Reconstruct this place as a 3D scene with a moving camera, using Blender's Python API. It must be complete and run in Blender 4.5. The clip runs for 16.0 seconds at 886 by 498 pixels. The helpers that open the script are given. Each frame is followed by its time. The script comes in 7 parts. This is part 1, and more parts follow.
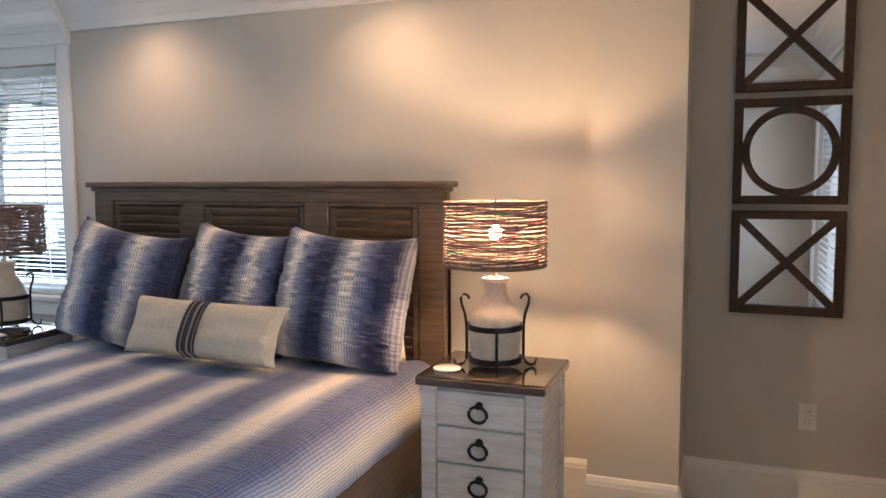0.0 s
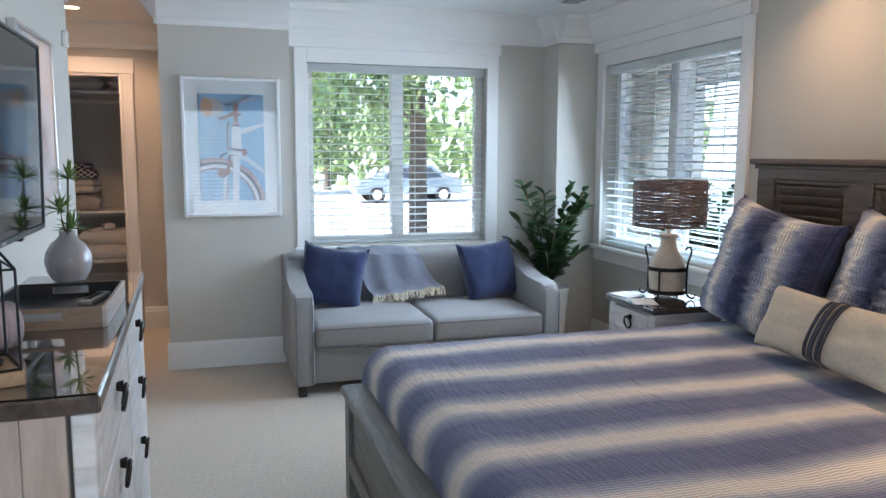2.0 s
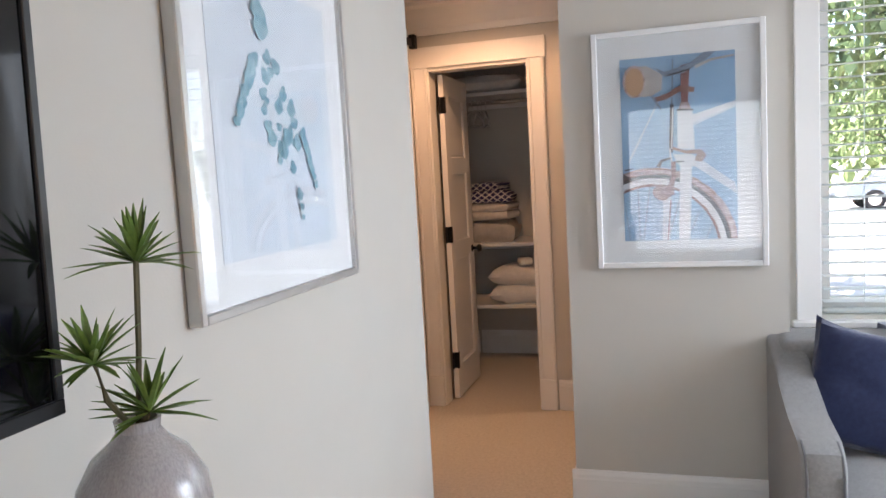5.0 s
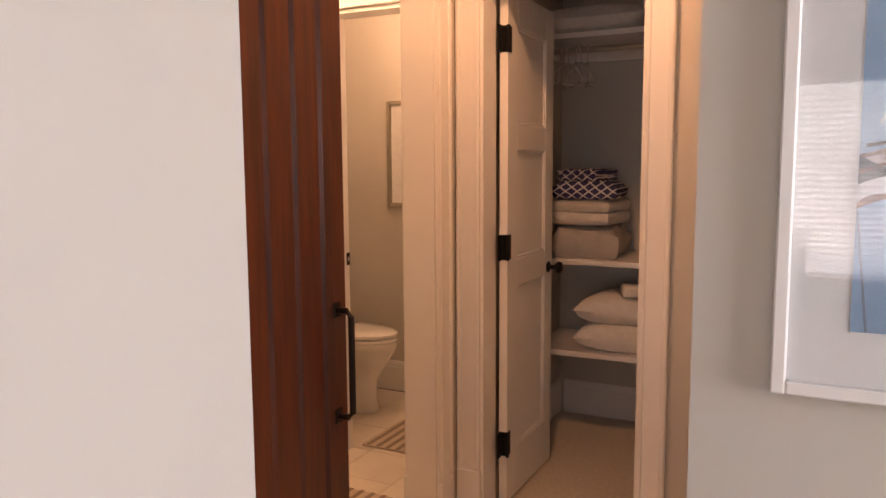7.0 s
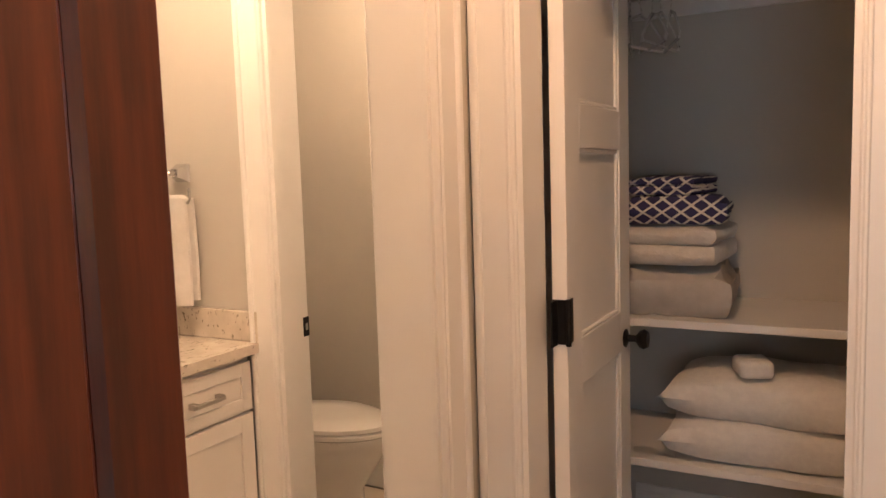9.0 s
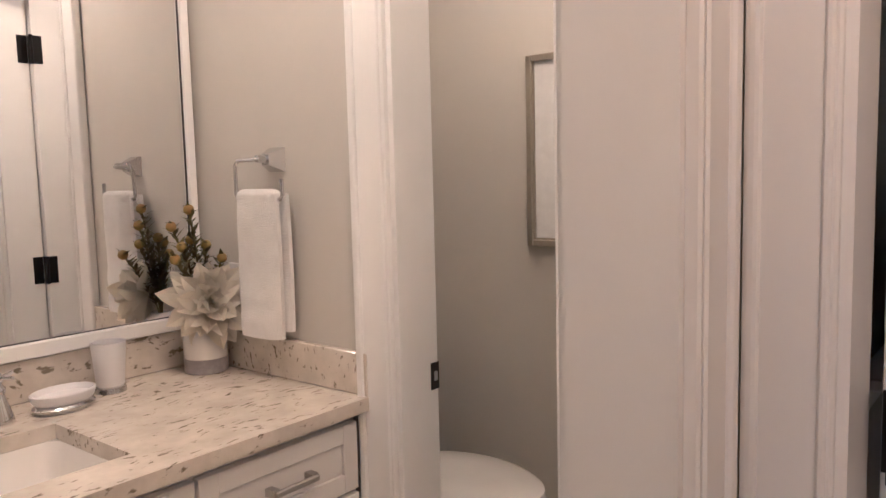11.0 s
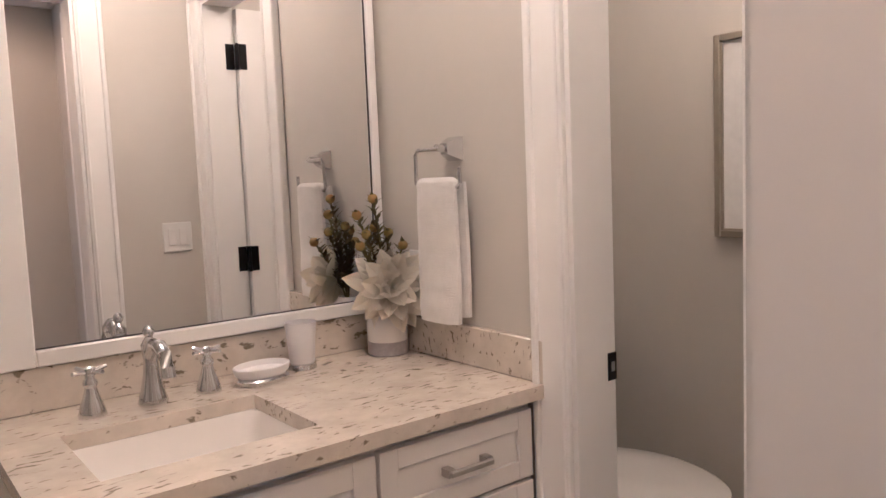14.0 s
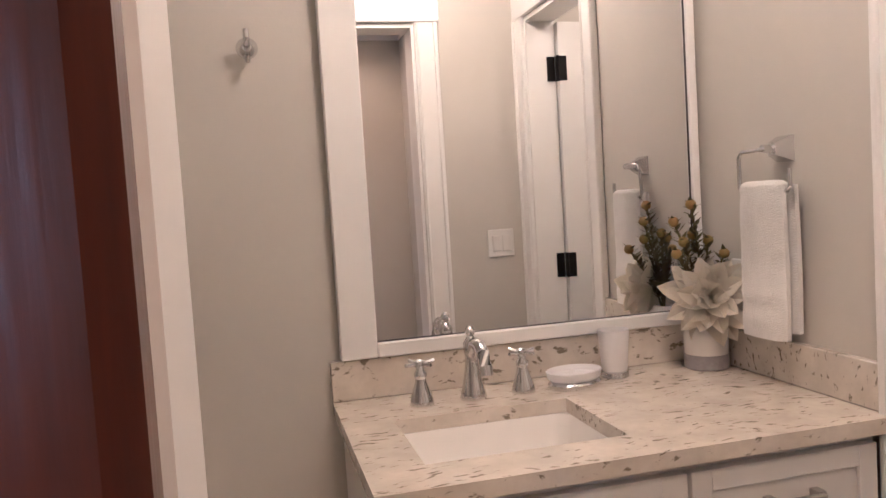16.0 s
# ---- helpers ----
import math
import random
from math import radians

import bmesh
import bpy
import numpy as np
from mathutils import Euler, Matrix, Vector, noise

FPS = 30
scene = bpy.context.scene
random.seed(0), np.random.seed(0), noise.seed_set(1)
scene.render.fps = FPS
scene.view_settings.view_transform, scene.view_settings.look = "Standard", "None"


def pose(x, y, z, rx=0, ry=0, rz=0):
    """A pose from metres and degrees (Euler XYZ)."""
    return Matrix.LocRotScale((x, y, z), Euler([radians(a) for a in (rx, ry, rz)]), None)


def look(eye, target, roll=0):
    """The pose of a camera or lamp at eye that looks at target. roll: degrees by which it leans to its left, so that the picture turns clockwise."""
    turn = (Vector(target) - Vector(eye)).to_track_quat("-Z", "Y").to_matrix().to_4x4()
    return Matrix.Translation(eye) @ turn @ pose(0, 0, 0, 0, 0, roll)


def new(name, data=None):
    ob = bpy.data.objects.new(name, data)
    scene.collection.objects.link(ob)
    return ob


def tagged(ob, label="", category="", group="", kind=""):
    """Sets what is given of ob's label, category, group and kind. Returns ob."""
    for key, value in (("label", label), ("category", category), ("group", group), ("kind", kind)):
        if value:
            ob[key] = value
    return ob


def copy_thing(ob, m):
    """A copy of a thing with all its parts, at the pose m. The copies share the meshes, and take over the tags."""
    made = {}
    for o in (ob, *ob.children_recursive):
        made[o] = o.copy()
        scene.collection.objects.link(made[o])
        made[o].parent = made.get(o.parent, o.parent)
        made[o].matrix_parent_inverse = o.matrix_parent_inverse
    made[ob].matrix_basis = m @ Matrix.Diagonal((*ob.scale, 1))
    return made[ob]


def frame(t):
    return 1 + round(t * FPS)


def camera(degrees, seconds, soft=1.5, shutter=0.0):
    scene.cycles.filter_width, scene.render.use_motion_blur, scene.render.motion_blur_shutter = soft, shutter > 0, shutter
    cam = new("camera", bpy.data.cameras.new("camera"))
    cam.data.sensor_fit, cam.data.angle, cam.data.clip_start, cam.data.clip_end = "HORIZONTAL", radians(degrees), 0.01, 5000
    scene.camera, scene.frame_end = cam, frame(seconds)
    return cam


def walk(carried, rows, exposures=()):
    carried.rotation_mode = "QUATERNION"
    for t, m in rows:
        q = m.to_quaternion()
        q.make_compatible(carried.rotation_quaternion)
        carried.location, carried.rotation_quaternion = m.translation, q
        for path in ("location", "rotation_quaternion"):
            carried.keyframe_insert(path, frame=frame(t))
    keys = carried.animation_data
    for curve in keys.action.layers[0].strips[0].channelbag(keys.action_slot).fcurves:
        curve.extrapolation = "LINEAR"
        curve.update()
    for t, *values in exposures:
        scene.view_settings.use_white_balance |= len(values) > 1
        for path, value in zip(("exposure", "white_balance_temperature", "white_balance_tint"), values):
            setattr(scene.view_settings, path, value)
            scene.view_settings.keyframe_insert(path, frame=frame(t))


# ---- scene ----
cam = camera(60.6, 16.0)
PATH = [
    (0, (-0.036, 0.639, 1.457), (-0.739, 2.501, 1.268), -0.3),
    (0.5, (-0.039, 0.747, 1.437), (-0.988, 2.495, 1.225), -1.2),
    (1, (-0.029, 0.867, 1.45), (-1.313, 2.388, 1.256), -2.1),
    (1.5, (0.004, 0.976, 1.461), (-1.664, 2.065, 1.283), -0.7),
    (2, (0.003, 1.146, 1.454), (-1.897, 1.719, 1.207), 0.2),
    (2.5, (-0.148, 1.237, 1.428), (-2.124, 1.354, 1.138), -1.1),
    (3, (-0.448, 1.321, 1.435), (-2.416, 1.106, 1.15), -2.1),
    (3.5, (-0.873, 1.348, 1.434), (-2.802, 0.893, 1.167), -3.0),
    (4, (-1.306, 1.302, 1.446), (-3.217, 0.76, 1.215), -4.0),
    (4.2, (-1.482, 1.285, 1.451), (-3.396, 0.749, 1.237), -4.2),
    (6.3, (-3.439, 1.190, 1.404), (-5.271, 0.408, 1.209), -0.55),
    (6.5, (-3.616, 1.138, 1.396), (-5.432, 0.324, 1.194), -0.55),
    (7, (-4.016, 1.024, 1.398), (-5.786, 0.121, 1.174), -0.34),
    (7.5, (-4.333, 0.898, 1.379), (-6.052, -0.104, 1.17), -1.03),
    (8, (-4.657, 0.688, 1.404), (-6.398, -0.27, 1.179), -1.8),
    (8.5, (-4.95, 0.539, 1.406), (-6.721, -0.361, 1.179), -1.97),
    (9, (-5.206, 0.437, 1.403), (-6.96, -0.502, 1.203), -1.79),
    (9.5, (-5.436, 0.316, 1.415), (-7.106, -0.762, 1.195), -2.04),
    (10, (-5.642, 0.21, 1.407), (-7.177, -1.054, 1.191), -1.31),
    (12.3, (-5.804, -0.137, 1.353), (-7.395, -1.337, 1.192), -1.50),
    (12.5, (-5.803, -0.136, 1.351), (-7.37, -1.368, 1.186), -1.8),
    (13, (-5.798, -0.101, 1.359), (-7.289, -1.424, 1.197), -2.36),
    (13.5, (-5.781, -0.049, 1.361), (-7.137, -1.509, 1.186), -2.28),
    (14, (-5.78, 0.006, 1.357), (-7.007, -1.563, 1.173), -2.32),
    (14.5, (-5.785, 0.015, 1.358), (-6.902, -1.635, 1.189), -2.93),
    (15, (-5.788, 0.014, 1.362), (-6.749, -1.733, 1.204), -3.31),
    (15.5, (-5.782, 0.014, 1.359), (-6.533, -1.834, 1.223), -3.37),
    (16, (-5.796, 0.021, 1.358), (-6.279, -1.916, 1.234), -3.55),
]
EXPOSURES = [
    (0, 2.6, 5750, 14),
    (0.5, 2.6, 5700, 12),
    (1, 2.6, 5750, 14),
    (1.6, 2.6, 5700, 10),
    (2.2, 2.62, 5600, 10),
    (3, 2.72, 6000, 12),
    (4, 2.88, 6300, 14),
    (6.3, 2.75, 7250, 28),
    (7, 2.85, 7800, 32),
    (8, 3.15, 8000, 30),
    (9, 3.25, 6200, 14),
    (9.5, 3.2, 5500, 11),
    (10, 3.05, 4950, 10),
    (12.4, 2.92, 4600, 11),
    (16, 2.87, 4650, 12),
]
walk(cam, [(t, look(eye, target, roll)) for t, eye, target, roll in PATH], EXPOSURES)


# ---- world, sun, lamps ----
world = bpy.data.worlds.new("world")
scene.world = world
world.use_nodes = True
wn = world.node_tree
sky = wn.nodes.new("ShaderNodeTexSky")
sky.sky_type, sky.sun_disc, sky.sun_elevation, sky.sun_rotation = "NISHITA", False, radians(55), radians(172)
wn.nodes["Background"].inputs[1].default_value = 0.15
wn.links.new(sky.outputs[0], wn.nodes["Background"].inputs[0])
sun = new("sun", bpy.data.lights.new("sun", "SUN"))
sun.data.energy, sun.data.angle, sun.data.color = 5.0, radians(0.5), (1.0, 0.95, 0.88)
sun.matrix_world = look((0, 0, 0), (-math.sin(radians(172)) * math.cos(radians(55)), -math.cos(radians(172)) * math.cos(radians(55)), -math.sin(radians(55))))


def lamp(name, kind, power, colour, m, size=0.1, size_y=0.0, spot=0.0, blend=0.5):
    data = bpy.data.lights.new(name, kind)
    data.energy, data.color = power, colour
    if kind == "AREA":
        data.size = size
        if size_y:
            data.shape, data.size_y = "RECTANGLE", size_y
        else:
            data.shape = "DISK"
    else:
        data.shadow_soft_size = size
    if kind == "SPOT":
        data.spot_size, data.spot_blend = radians(spot), blend
    ob = new(name, data)
    ob.matrix_world = m
    return ob


WARM, COOL = (1.0, 0.60, 0.30), (0.78, 0.91, 1.0)
CEIL = 2.48
DOWN = ((-2.90, 3.62), (-1.50, 3.62), (-6.03, 0.22))
# daylight of the three windows, in their openings
for power, m, wide, high in (
    (1.0, look((-5.50, 2.475, 1.45), (-4.2, 2.475, 1.15)), 1.30, 1.24),
    (7.2, look((-4.395, 3.95, 1.45), (-4.395, 2.6, 1.12)), 1.50, 1.26),
    (1.9, look((0.62, 1.55, 1.25), (-0.8, 1.45, 1.25)), 1.6, 1.6),
):
    lamp("window_daylight", "AREA", power, COOL, m, wide, high).data.spread = radians(118)
for x, y in DOWN[:2]:
    lamp("downlight_beam", "SPOT", 4.8, WARM, look((x, y, CEIL - 0.02), (x, y + 0.10, 0)), 0.04, spot=125, blend=0.9)
lamp("downlight_beam", "SPOT", 7.4, (1.0, 0.56, 0.29), look((DOWN[2][0], DOWN[2][1], CEIL - 0.02), (DOWN[2][0], DOWN[2][1], 0)), 0.05, spot=152, blend=0.45)
lamp("bath_light", "POINT", 3.6, (1.0, 0.645, 0.375), pose(-6.40, -0.95, CEIL - 0.14), 0.1)
lamp("bath_light", "POINT", 2.1, (1.0, 0.645, 0.375), pose(-7.45, -1.05, CEIL - 0.14), 0.08)


# ---- materials ----
def mat(name, colour, rough=0.6, metal=0.0, second=None, scale=8.0, stretch=(1, 1, 1), bump=0.0, bump_scale=0.0, fine=0.0, vary=0.0, sheen=0.0, coat=0.0, lo=0.35, hi=0.7):
    m = bpy.data.materials.new(name)
    m.use_nodes = True
    nt = m.node_tree
    n, l = nt.nodes, nt.links
    b = n["Principled BSDF"]
    b.inputs["Roughness"].default_value, b.inputs["Metallic"].default_value = rough, metal
    b.inputs["Sheen Weight"].default_value, b.inputs["Coat Weight"].default_value = sheen, coat
    tc = n.new("ShaderNodeTexCoord")
    mp = n.new("ShaderNodeMapping")
    mp.inputs["Scale"].default_value = stretch
    l.new(tc.outputs["Object"], mp.inputs[0])
    no = n.new("ShaderNodeTexNoise")
    no.inputs["Scale"].default_value, no.inputs["Detail"].default_value, no.inputs["Roughness"].default_value = scale, 6, 0.6
    l.new(mp.outputs[0], no.inputs["Vector"])
    ramp = n.new("ShaderNodeValToRGB")
    second = second or tuple(c * 0.93 for c in colour)
    ramp.color_ramp.elements[0].position, ramp.color_ramp.elements[1].position = lo, hi
    ramp.color_ramp.elements[0].color, ramp.color_ramp.elements[1].color = (*second, 1), (*colour, 1)
    l.new(no.outputs[0], ramp.inputs[0])
    out = ramp.outputs[0]
    if fine or vary:
        hs = n.new("ShaderNodeHueSaturation")
        l.new(out, hs.inputs["Color"])
        src = None
        if fine:
            nf = n.new("ShaderNodeTexNoise")
            nf.inputs["Scale"].default_value = scale * 9
            l.new(mp.outputs[0], nf.inputs["Vector"])
            mr = n.new("ShaderNodeMapRange")
            mr.inputs["To Min"].default_value, mr.inputs["To Max"].default_value = 1 - fine, 1 + fine
            l.new(nf.outputs[0], mr.inputs["Value"])
            src = mr.outputs[0]
        if vary:
            oi = n.new("ShaderNodeObjectInfo")
            mv = n.new("ShaderNodeMapRange")
            mv.inputs["To Min"].default_value, mv.inputs["To Max"].default_value = 1 - vary, 1 + vary
            l.new(oi.outputs["Random"], mv.inputs["Value"])
            if src:
                mu = n.new("ShaderNodeMath")
                mu.operation = "MULTIPLY"
                l.new(src, mu.inputs[0]), l.new(mv.outputs[0], mu.inputs[1])
                src = mu.outputs[0]
            else:
                src = mv.outputs[0]
        l.new(src, hs.inputs["Value"])
        out = hs.outputs[0]
    l.new(out, b.inputs["Base Color"])
    if bump:
        nb = n.new("ShaderNodeTexNoise")
        nb.inputs["Scale"].default_value, nb.inputs["Detail"].default_value = bump_scale or scale * 4, 5
        l.new(mp.outputs[0], nb.inputs["Vector"])
        bu = n.new("ShaderNodeBump")
        bu.inputs["Strength"].default_value, bu.inputs["Distance"].default_value = bump, 0.004
        l.new(nb.outputs[0], bu.inputs["Height"])
        l.new(bu.outputs[0], b.inputs["Normal"])
    return m


def emit(name, colour, strength):
    m = bpy.data.materials.new(name)
    m.use_nodes = True
    b = m.node_tree.nodes["Principled BSDF"]
    b.inputs["Base Color"].default_value = (*colour, 1)
    b.inputs["Emission Color"].default_value, b.inputs["Emission Strength"].default_value = (*colour, 1), strength
    return m


def glass(name, rough=0.0):
    m = bpy.data.materials.new(name)
    m.use_nodes = True
    b = m.node_tree.nodes["Principled BSDF"]
    b.inputs["Transmission Weight"].default_value, b.inputs["Roughness"].default_value, b.inputs["IOR"].default_value = 1.0, rough, 1.45
    return m


M_WALL = mat("greige wall paint", (0.56, 0.535, 0.485), 0.75, scale=2.0, second=(0.535, 0.51, 0.465), bump=0.06, bump_scale=160)
M_WHITE = mat("white trim paint", (0.80, 0.79, 0.77), 0.35, scale=3.0, second=(0.77, 0.76, 0.74), bump=0.03, bump_scale=40)
M_CEIL = mat("white ceiling paint", (0.80, 0.80, 0.79), 0.85, scale=2.0, bump=0.05, bump_scale=120)
M_CARPET = mat("beige loop carpet", (0.62, 0.555, 0.47), 0.95, scale=60, second=(0.49, 0.43, 0.355), bump=0.8, bump_scale=420, fine=0.25, sheen=0.2)
M_GLOWB = emit("glowing diffuser", (1.0, 0.78, 0.56), 1.2)
M_TILE = mat("cream bathroom tile", (0.62, 0.56, 0.48), 0.35, scale=5, second=(0.55, 0.49, 0.41))
M_BARN = mat("mahogany stained wood", (0.105, 0.020, 0.006), 0.30, scale=4, second=(0.042, 0.008, 0.003), stretch=(9, 9, 0.7), fine=0.18, bump=0.08, vary=0.10, coat=0.12)
M_GREYWOOD = mat("grey brown weathered wood", (0.16, 0.115, 0.082), 0.5, scale=5, second=(0.085, 0.058, 0.04), stretch=(1, 10, 10), fine=0.2, bump=0.12)
M_BLACK = mat("black metal", (0.012, 0.011, 0.011), 0.45, 0.6, scale=20)
M_BLUE = mat("navy fabric", (0.020, 0.032, 0.10), 0.9, scale=60, second=(0.014, 0.022, 0.075), bump=0.5, bump_scale=500, sheen=0.3)
M_SOFA = mat("grey woven upholstery", (0.30, 0.295, 0.29), 0.9, scale=90, second=(0.235, 0.23, 0.23), bump=0.5, bump_scale=600, sheen=0.25)



# ---- mesh helpers ----
def bx(bm, x0, x1, y0, y1, z0, z1, bevel=0.0, seg=1):
    r = bmesh.ops.create_cube(bm, size=1, matrix=Matrix.LocRotScale(((x0 + x1) / 2, (y0 + y1) / 2, (z0 + z1) / 2), None, (abs(x1 - x0), abs(y1 - y0), abs(z1 - z0))))
    if bevel:
        es = list({e for v in r["verts"] for e in v.link_edges})
        bmesh.ops.bevel(bm, geom=es, offset=bevel, segments=seg, affect="EDGES", profile=0.5)
    return bm


def box(*a, **k):
    return bx(bmesh.new(), *a, **k)


def lathe(profile, n=32, cx=0.0, cy=0.0, bm=None):
    """A turned solid about a vertical axis, from (radius, z) pairs."""
    bm = bm or bmesh.new()
    rings = []
    for r, z in profile:
        rings.append([bm.verts.new((cx + r * math.cos(2 * math.pi * i / n), cy + r * math.sin(2 * math.pi * i / n), z)) for i in range(n)])
    for a, b in zip(rings, rings[1:]):
        for i in range(n):
            bm.faces.new((a[i], a[(i + 1) % n], b[(i + 1) % n], b[i]))
    bm.faces.new(rings[0][::-1])
    bm.faces.new(rings[-1])
    return bm


def tube(points, r, n=8, bm=None, closed=False):
    """A round bar along a line of points."""
    bm = bm or bmesh.new()
    ps = [Vector(p) for p in points]
    rings = []
    for i, p in enumerate(ps):
        a = ps[i - 1] if i or closed else p
        b = ps[(i + 1) % len(ps)] if i < len(ps) - 1 or closed else p
        d = (b - a).normalized()
        u = d.cross(Vector((0, 0, 1)) if abs(d.z) < 0.9 else Vector((1, 0, 0))).normalized()
        w = d.cross(u)
        rings.append([bm.verts.new(p + r * (u * math.cos(2 * math.pi * k / n) + w * math.sin(2 * math.pi * k / n))) for k in range(n)])
    pairs = list(zip(rings, rings[1:])) + ([(rings[-1], rings[0])] if closed else [])
    for a, b in pairs:
        for k in range(n):
            bm.faces.new((a[k], a[(k + 1) % n], b[(k + 1) % n], b[k]))
    if not closed:
        bm.faces.new(rings[0][::-1]), bm.faces.new(rings[-1])
    return bm


def ring(cx, cy, cz, r, wire, axis="z", n=24, k=6):
    pts = []
    for i in range(n):
        a, b = r * math.cos(2 * math.pi * i / n), r * math.sin(2 * math.pi * i / n)
        pts.append((cx + a, cy + b, cz) if axis == "z" else (cx + a, cy, cz + b) if axis == "y" else (cx, cy + a, cz + b))
    return tube(pts, wire, k, closed=True)


def prism(poly, p0, p1, inward):
    """A moulding: the profile (out from the wall, height) swept from p0 to p1; inward is the wall's normal."""
    bm = bmesh.new()
    n = Vector(inward)
    rows = [[bm.verts.new(Vector(p) + n * a + Vector((0, 0, b))) for a, b in poly] for p in (p0, p1)]
    k = len(poly)
    for i in range(k):
        bm.faces.new((rows[0][i], rows[0][(i + 1) % k], rows[1][(i + 1) % k], rows[1][i]))
    bm.faces.new(rows[0]), bm.faces.new(rows[1][::-1])
    return bm


def plate(points, depth, axis="y"):
    """A flat cut-out: 2D points in the wall's plane, given thickness along the axis."""
    bm = bmesh.new()
    put3 = (lambda a, b, d: (a, d, b)) if axis == "y" else (lambda a, b, d: (d, a, b)) if axis == "x" else (lambda a, b, d: (a, b, d))
    f = [bm.verts.new(put3(a, b, 0)) for a, b in points]
    g = [bm.verts.new(put3(a, b, depth)) for a, b in points]
    n = len(f)
    bm.faces.new(f), bm.faces.new(g[::-1])
    for i in range(n):
        bm.faces.new((f[i], f[(i + 1) % n], g[(i + 1) % n], g[i]))
    return bm


def part(name, bm, material, parent=None, label="", smooth=False):
    me = bpy.data.meshes.new(name)
    bmesh.ops.recalc_face_normals(bm, faces=bm.faces)
    bm.to_mesh(me)
    bm.free()
    me.materials.append(material)
    if smooth:
        for p in me.polygons:
            p.use_smooth = True
        me.set_sharp_from_angle(angle=radians(40))
    ob = new(name, me)
    ob.parent = parent
    if label:
        ob["label"] = label
    return ob


def again(name, me, parent, m):
    """One more piece on the same mesh."""
    ob = new(name, me)
    ob.parent = parent
    ob.matrix_basis = m
    return ob


def thing(name, label, category, m=None, group=""):
    ob = new(name)
    ob.matrix_basis = m or Matrix()
    return tagged(ob, label, category, group)


def setting(name, bm, material, label, category, smooth=False):
    return tagged(part(name, bm, material, None, "", smooth), label, category, "", "structure")


def cushion(w, h, d, n=22, puff=0.35, ripple=0.0, seed=0.0, corner=0.0):
    """A stuffed pillow of width w (x) and height h (z), d thick (y), with its seam round the edge and a map in metres."""
    bm = bmesh.new()
    uv = bm.loops.layers.uv.new("map")
    def shape(i, j, side):
        u, v = 2 * i / n - 1, 2 * j / n - 1
        t = max(0.0, (1 - abs(u) ** 2.6)) ** puff * max(0.0, (1 - abs(v) ** 2.6)) ** puff
        pinch = 1 - 0.07 * (1 - abs(v) ** 2) * abs(u) ** 3
        pinch2 = 1 - 0.07 * (1 - abs(u) ** 2) * abs(v) ** 3
        x, z = u * w / 2 * pinch, v * h / 2 * pinch2
        wob = noise.noise((u * 2 + seed, v * 2, side * 3 + seed)) * 0.16 + noise.noise((u * 6, v * 6 + seed, side)) * 0.05
        y = side * d / 2 * t * (1 + wob)
        if ripple:
            y += side * ripple * t * noise.noise((u * 5 + seed, v * 34, 2.0 * side))
        return Vector((x, y, z + corner * abs(u) ** 4 * abs(v) ** 4))
    grids = {}
    for side in (-1, 1):
        for i in range(n + 1):
            for j in range(n + 1):
                edge = i in (0, n) or j in (0, n)
                key = (0 if edge else side, i, j)
                if key not in grids:
                    grids[key] = bm.verts.new(shape(i, j, 0 if edge else side))
        for i in range(n):
            for j in range(n):
                vs = []
                for a, b in ((i, j), (i + 1, j), (i + 1, j + 1), (i, j + 1)):
                    edge = a in (0, n) or b in (0, n)
                    vs.append((grids[(0 if edge else side, a, b)], a, b))
                f = bm.faces.new([v[0] for v in vs])
                for loop, v in zip(f.loops, vs):
                    loop[uv].uv = (v[1] / n * w, v[2] / n * h)
    return bm


# ---- plan ----
XW, YB, YTV, XTV = -5.52, 3.97, 0.39, -4.73        # window wall, bed wall, television wall and its end
XBIKE, YHALL, YBATH = -5.317, 0.828, -0.265        # picture wall, hall's far side, bathroom wall's hall face
XCL, YM, XTOW, XART = -6.66, -1.720, -6.925, -7.98  # closet wall, mirror wall, towel wall, toilet wall
XE = 0.64                                          # east wall
W1 = (1.80, 3.15, 0.80, 2.10)                      # window in the west wall: y, y, z, z
W2 = (-5.17, -3.62, 0.79, 2.11)                    # window in the bed wall: x, x, z, z
W3 = (0.70, 2.40, 0.35, 2.10)                      # window in the east wall
BATH = (-6.486, -5.745)                             # bathroom opening
CLO = (-0.168, 0.46)                               # closet doorway
TOI = (-1.047, -0.47)                               # toilet doorway
HEAD = 2.085
PX0, PX1, PY = -0.575, -0.20, 3.80                 # pier beside the nightstand
VX_END = -5.94                                     # the vanity's open end


def holed(name, along, lo, hi, t0, t1, hole, label, material=None):
    """A wall along an axis, t0 to t1 thick, with one opening (from, to, bottom, top)."""
    bm = bmesh.new()
    a, b, c, d = hole
    for p, q, r, s in ((lo, a, 0, CEIL), (b, hi, 0, CEIL), (a, b, d, CEIL), (a, b, 0, c)):
        if q - p > 0.001 and s - r > 0.001:
            bx(bm, *((p, q, t0, t1) if along == "x" else (t0, t1, p, q)), r, s)
    bmesh.ops.remove_doubles(bm, verts=bm.verts, dist=0.0001)
    return setting(name, bm, material or M_WALL, label, "wall")


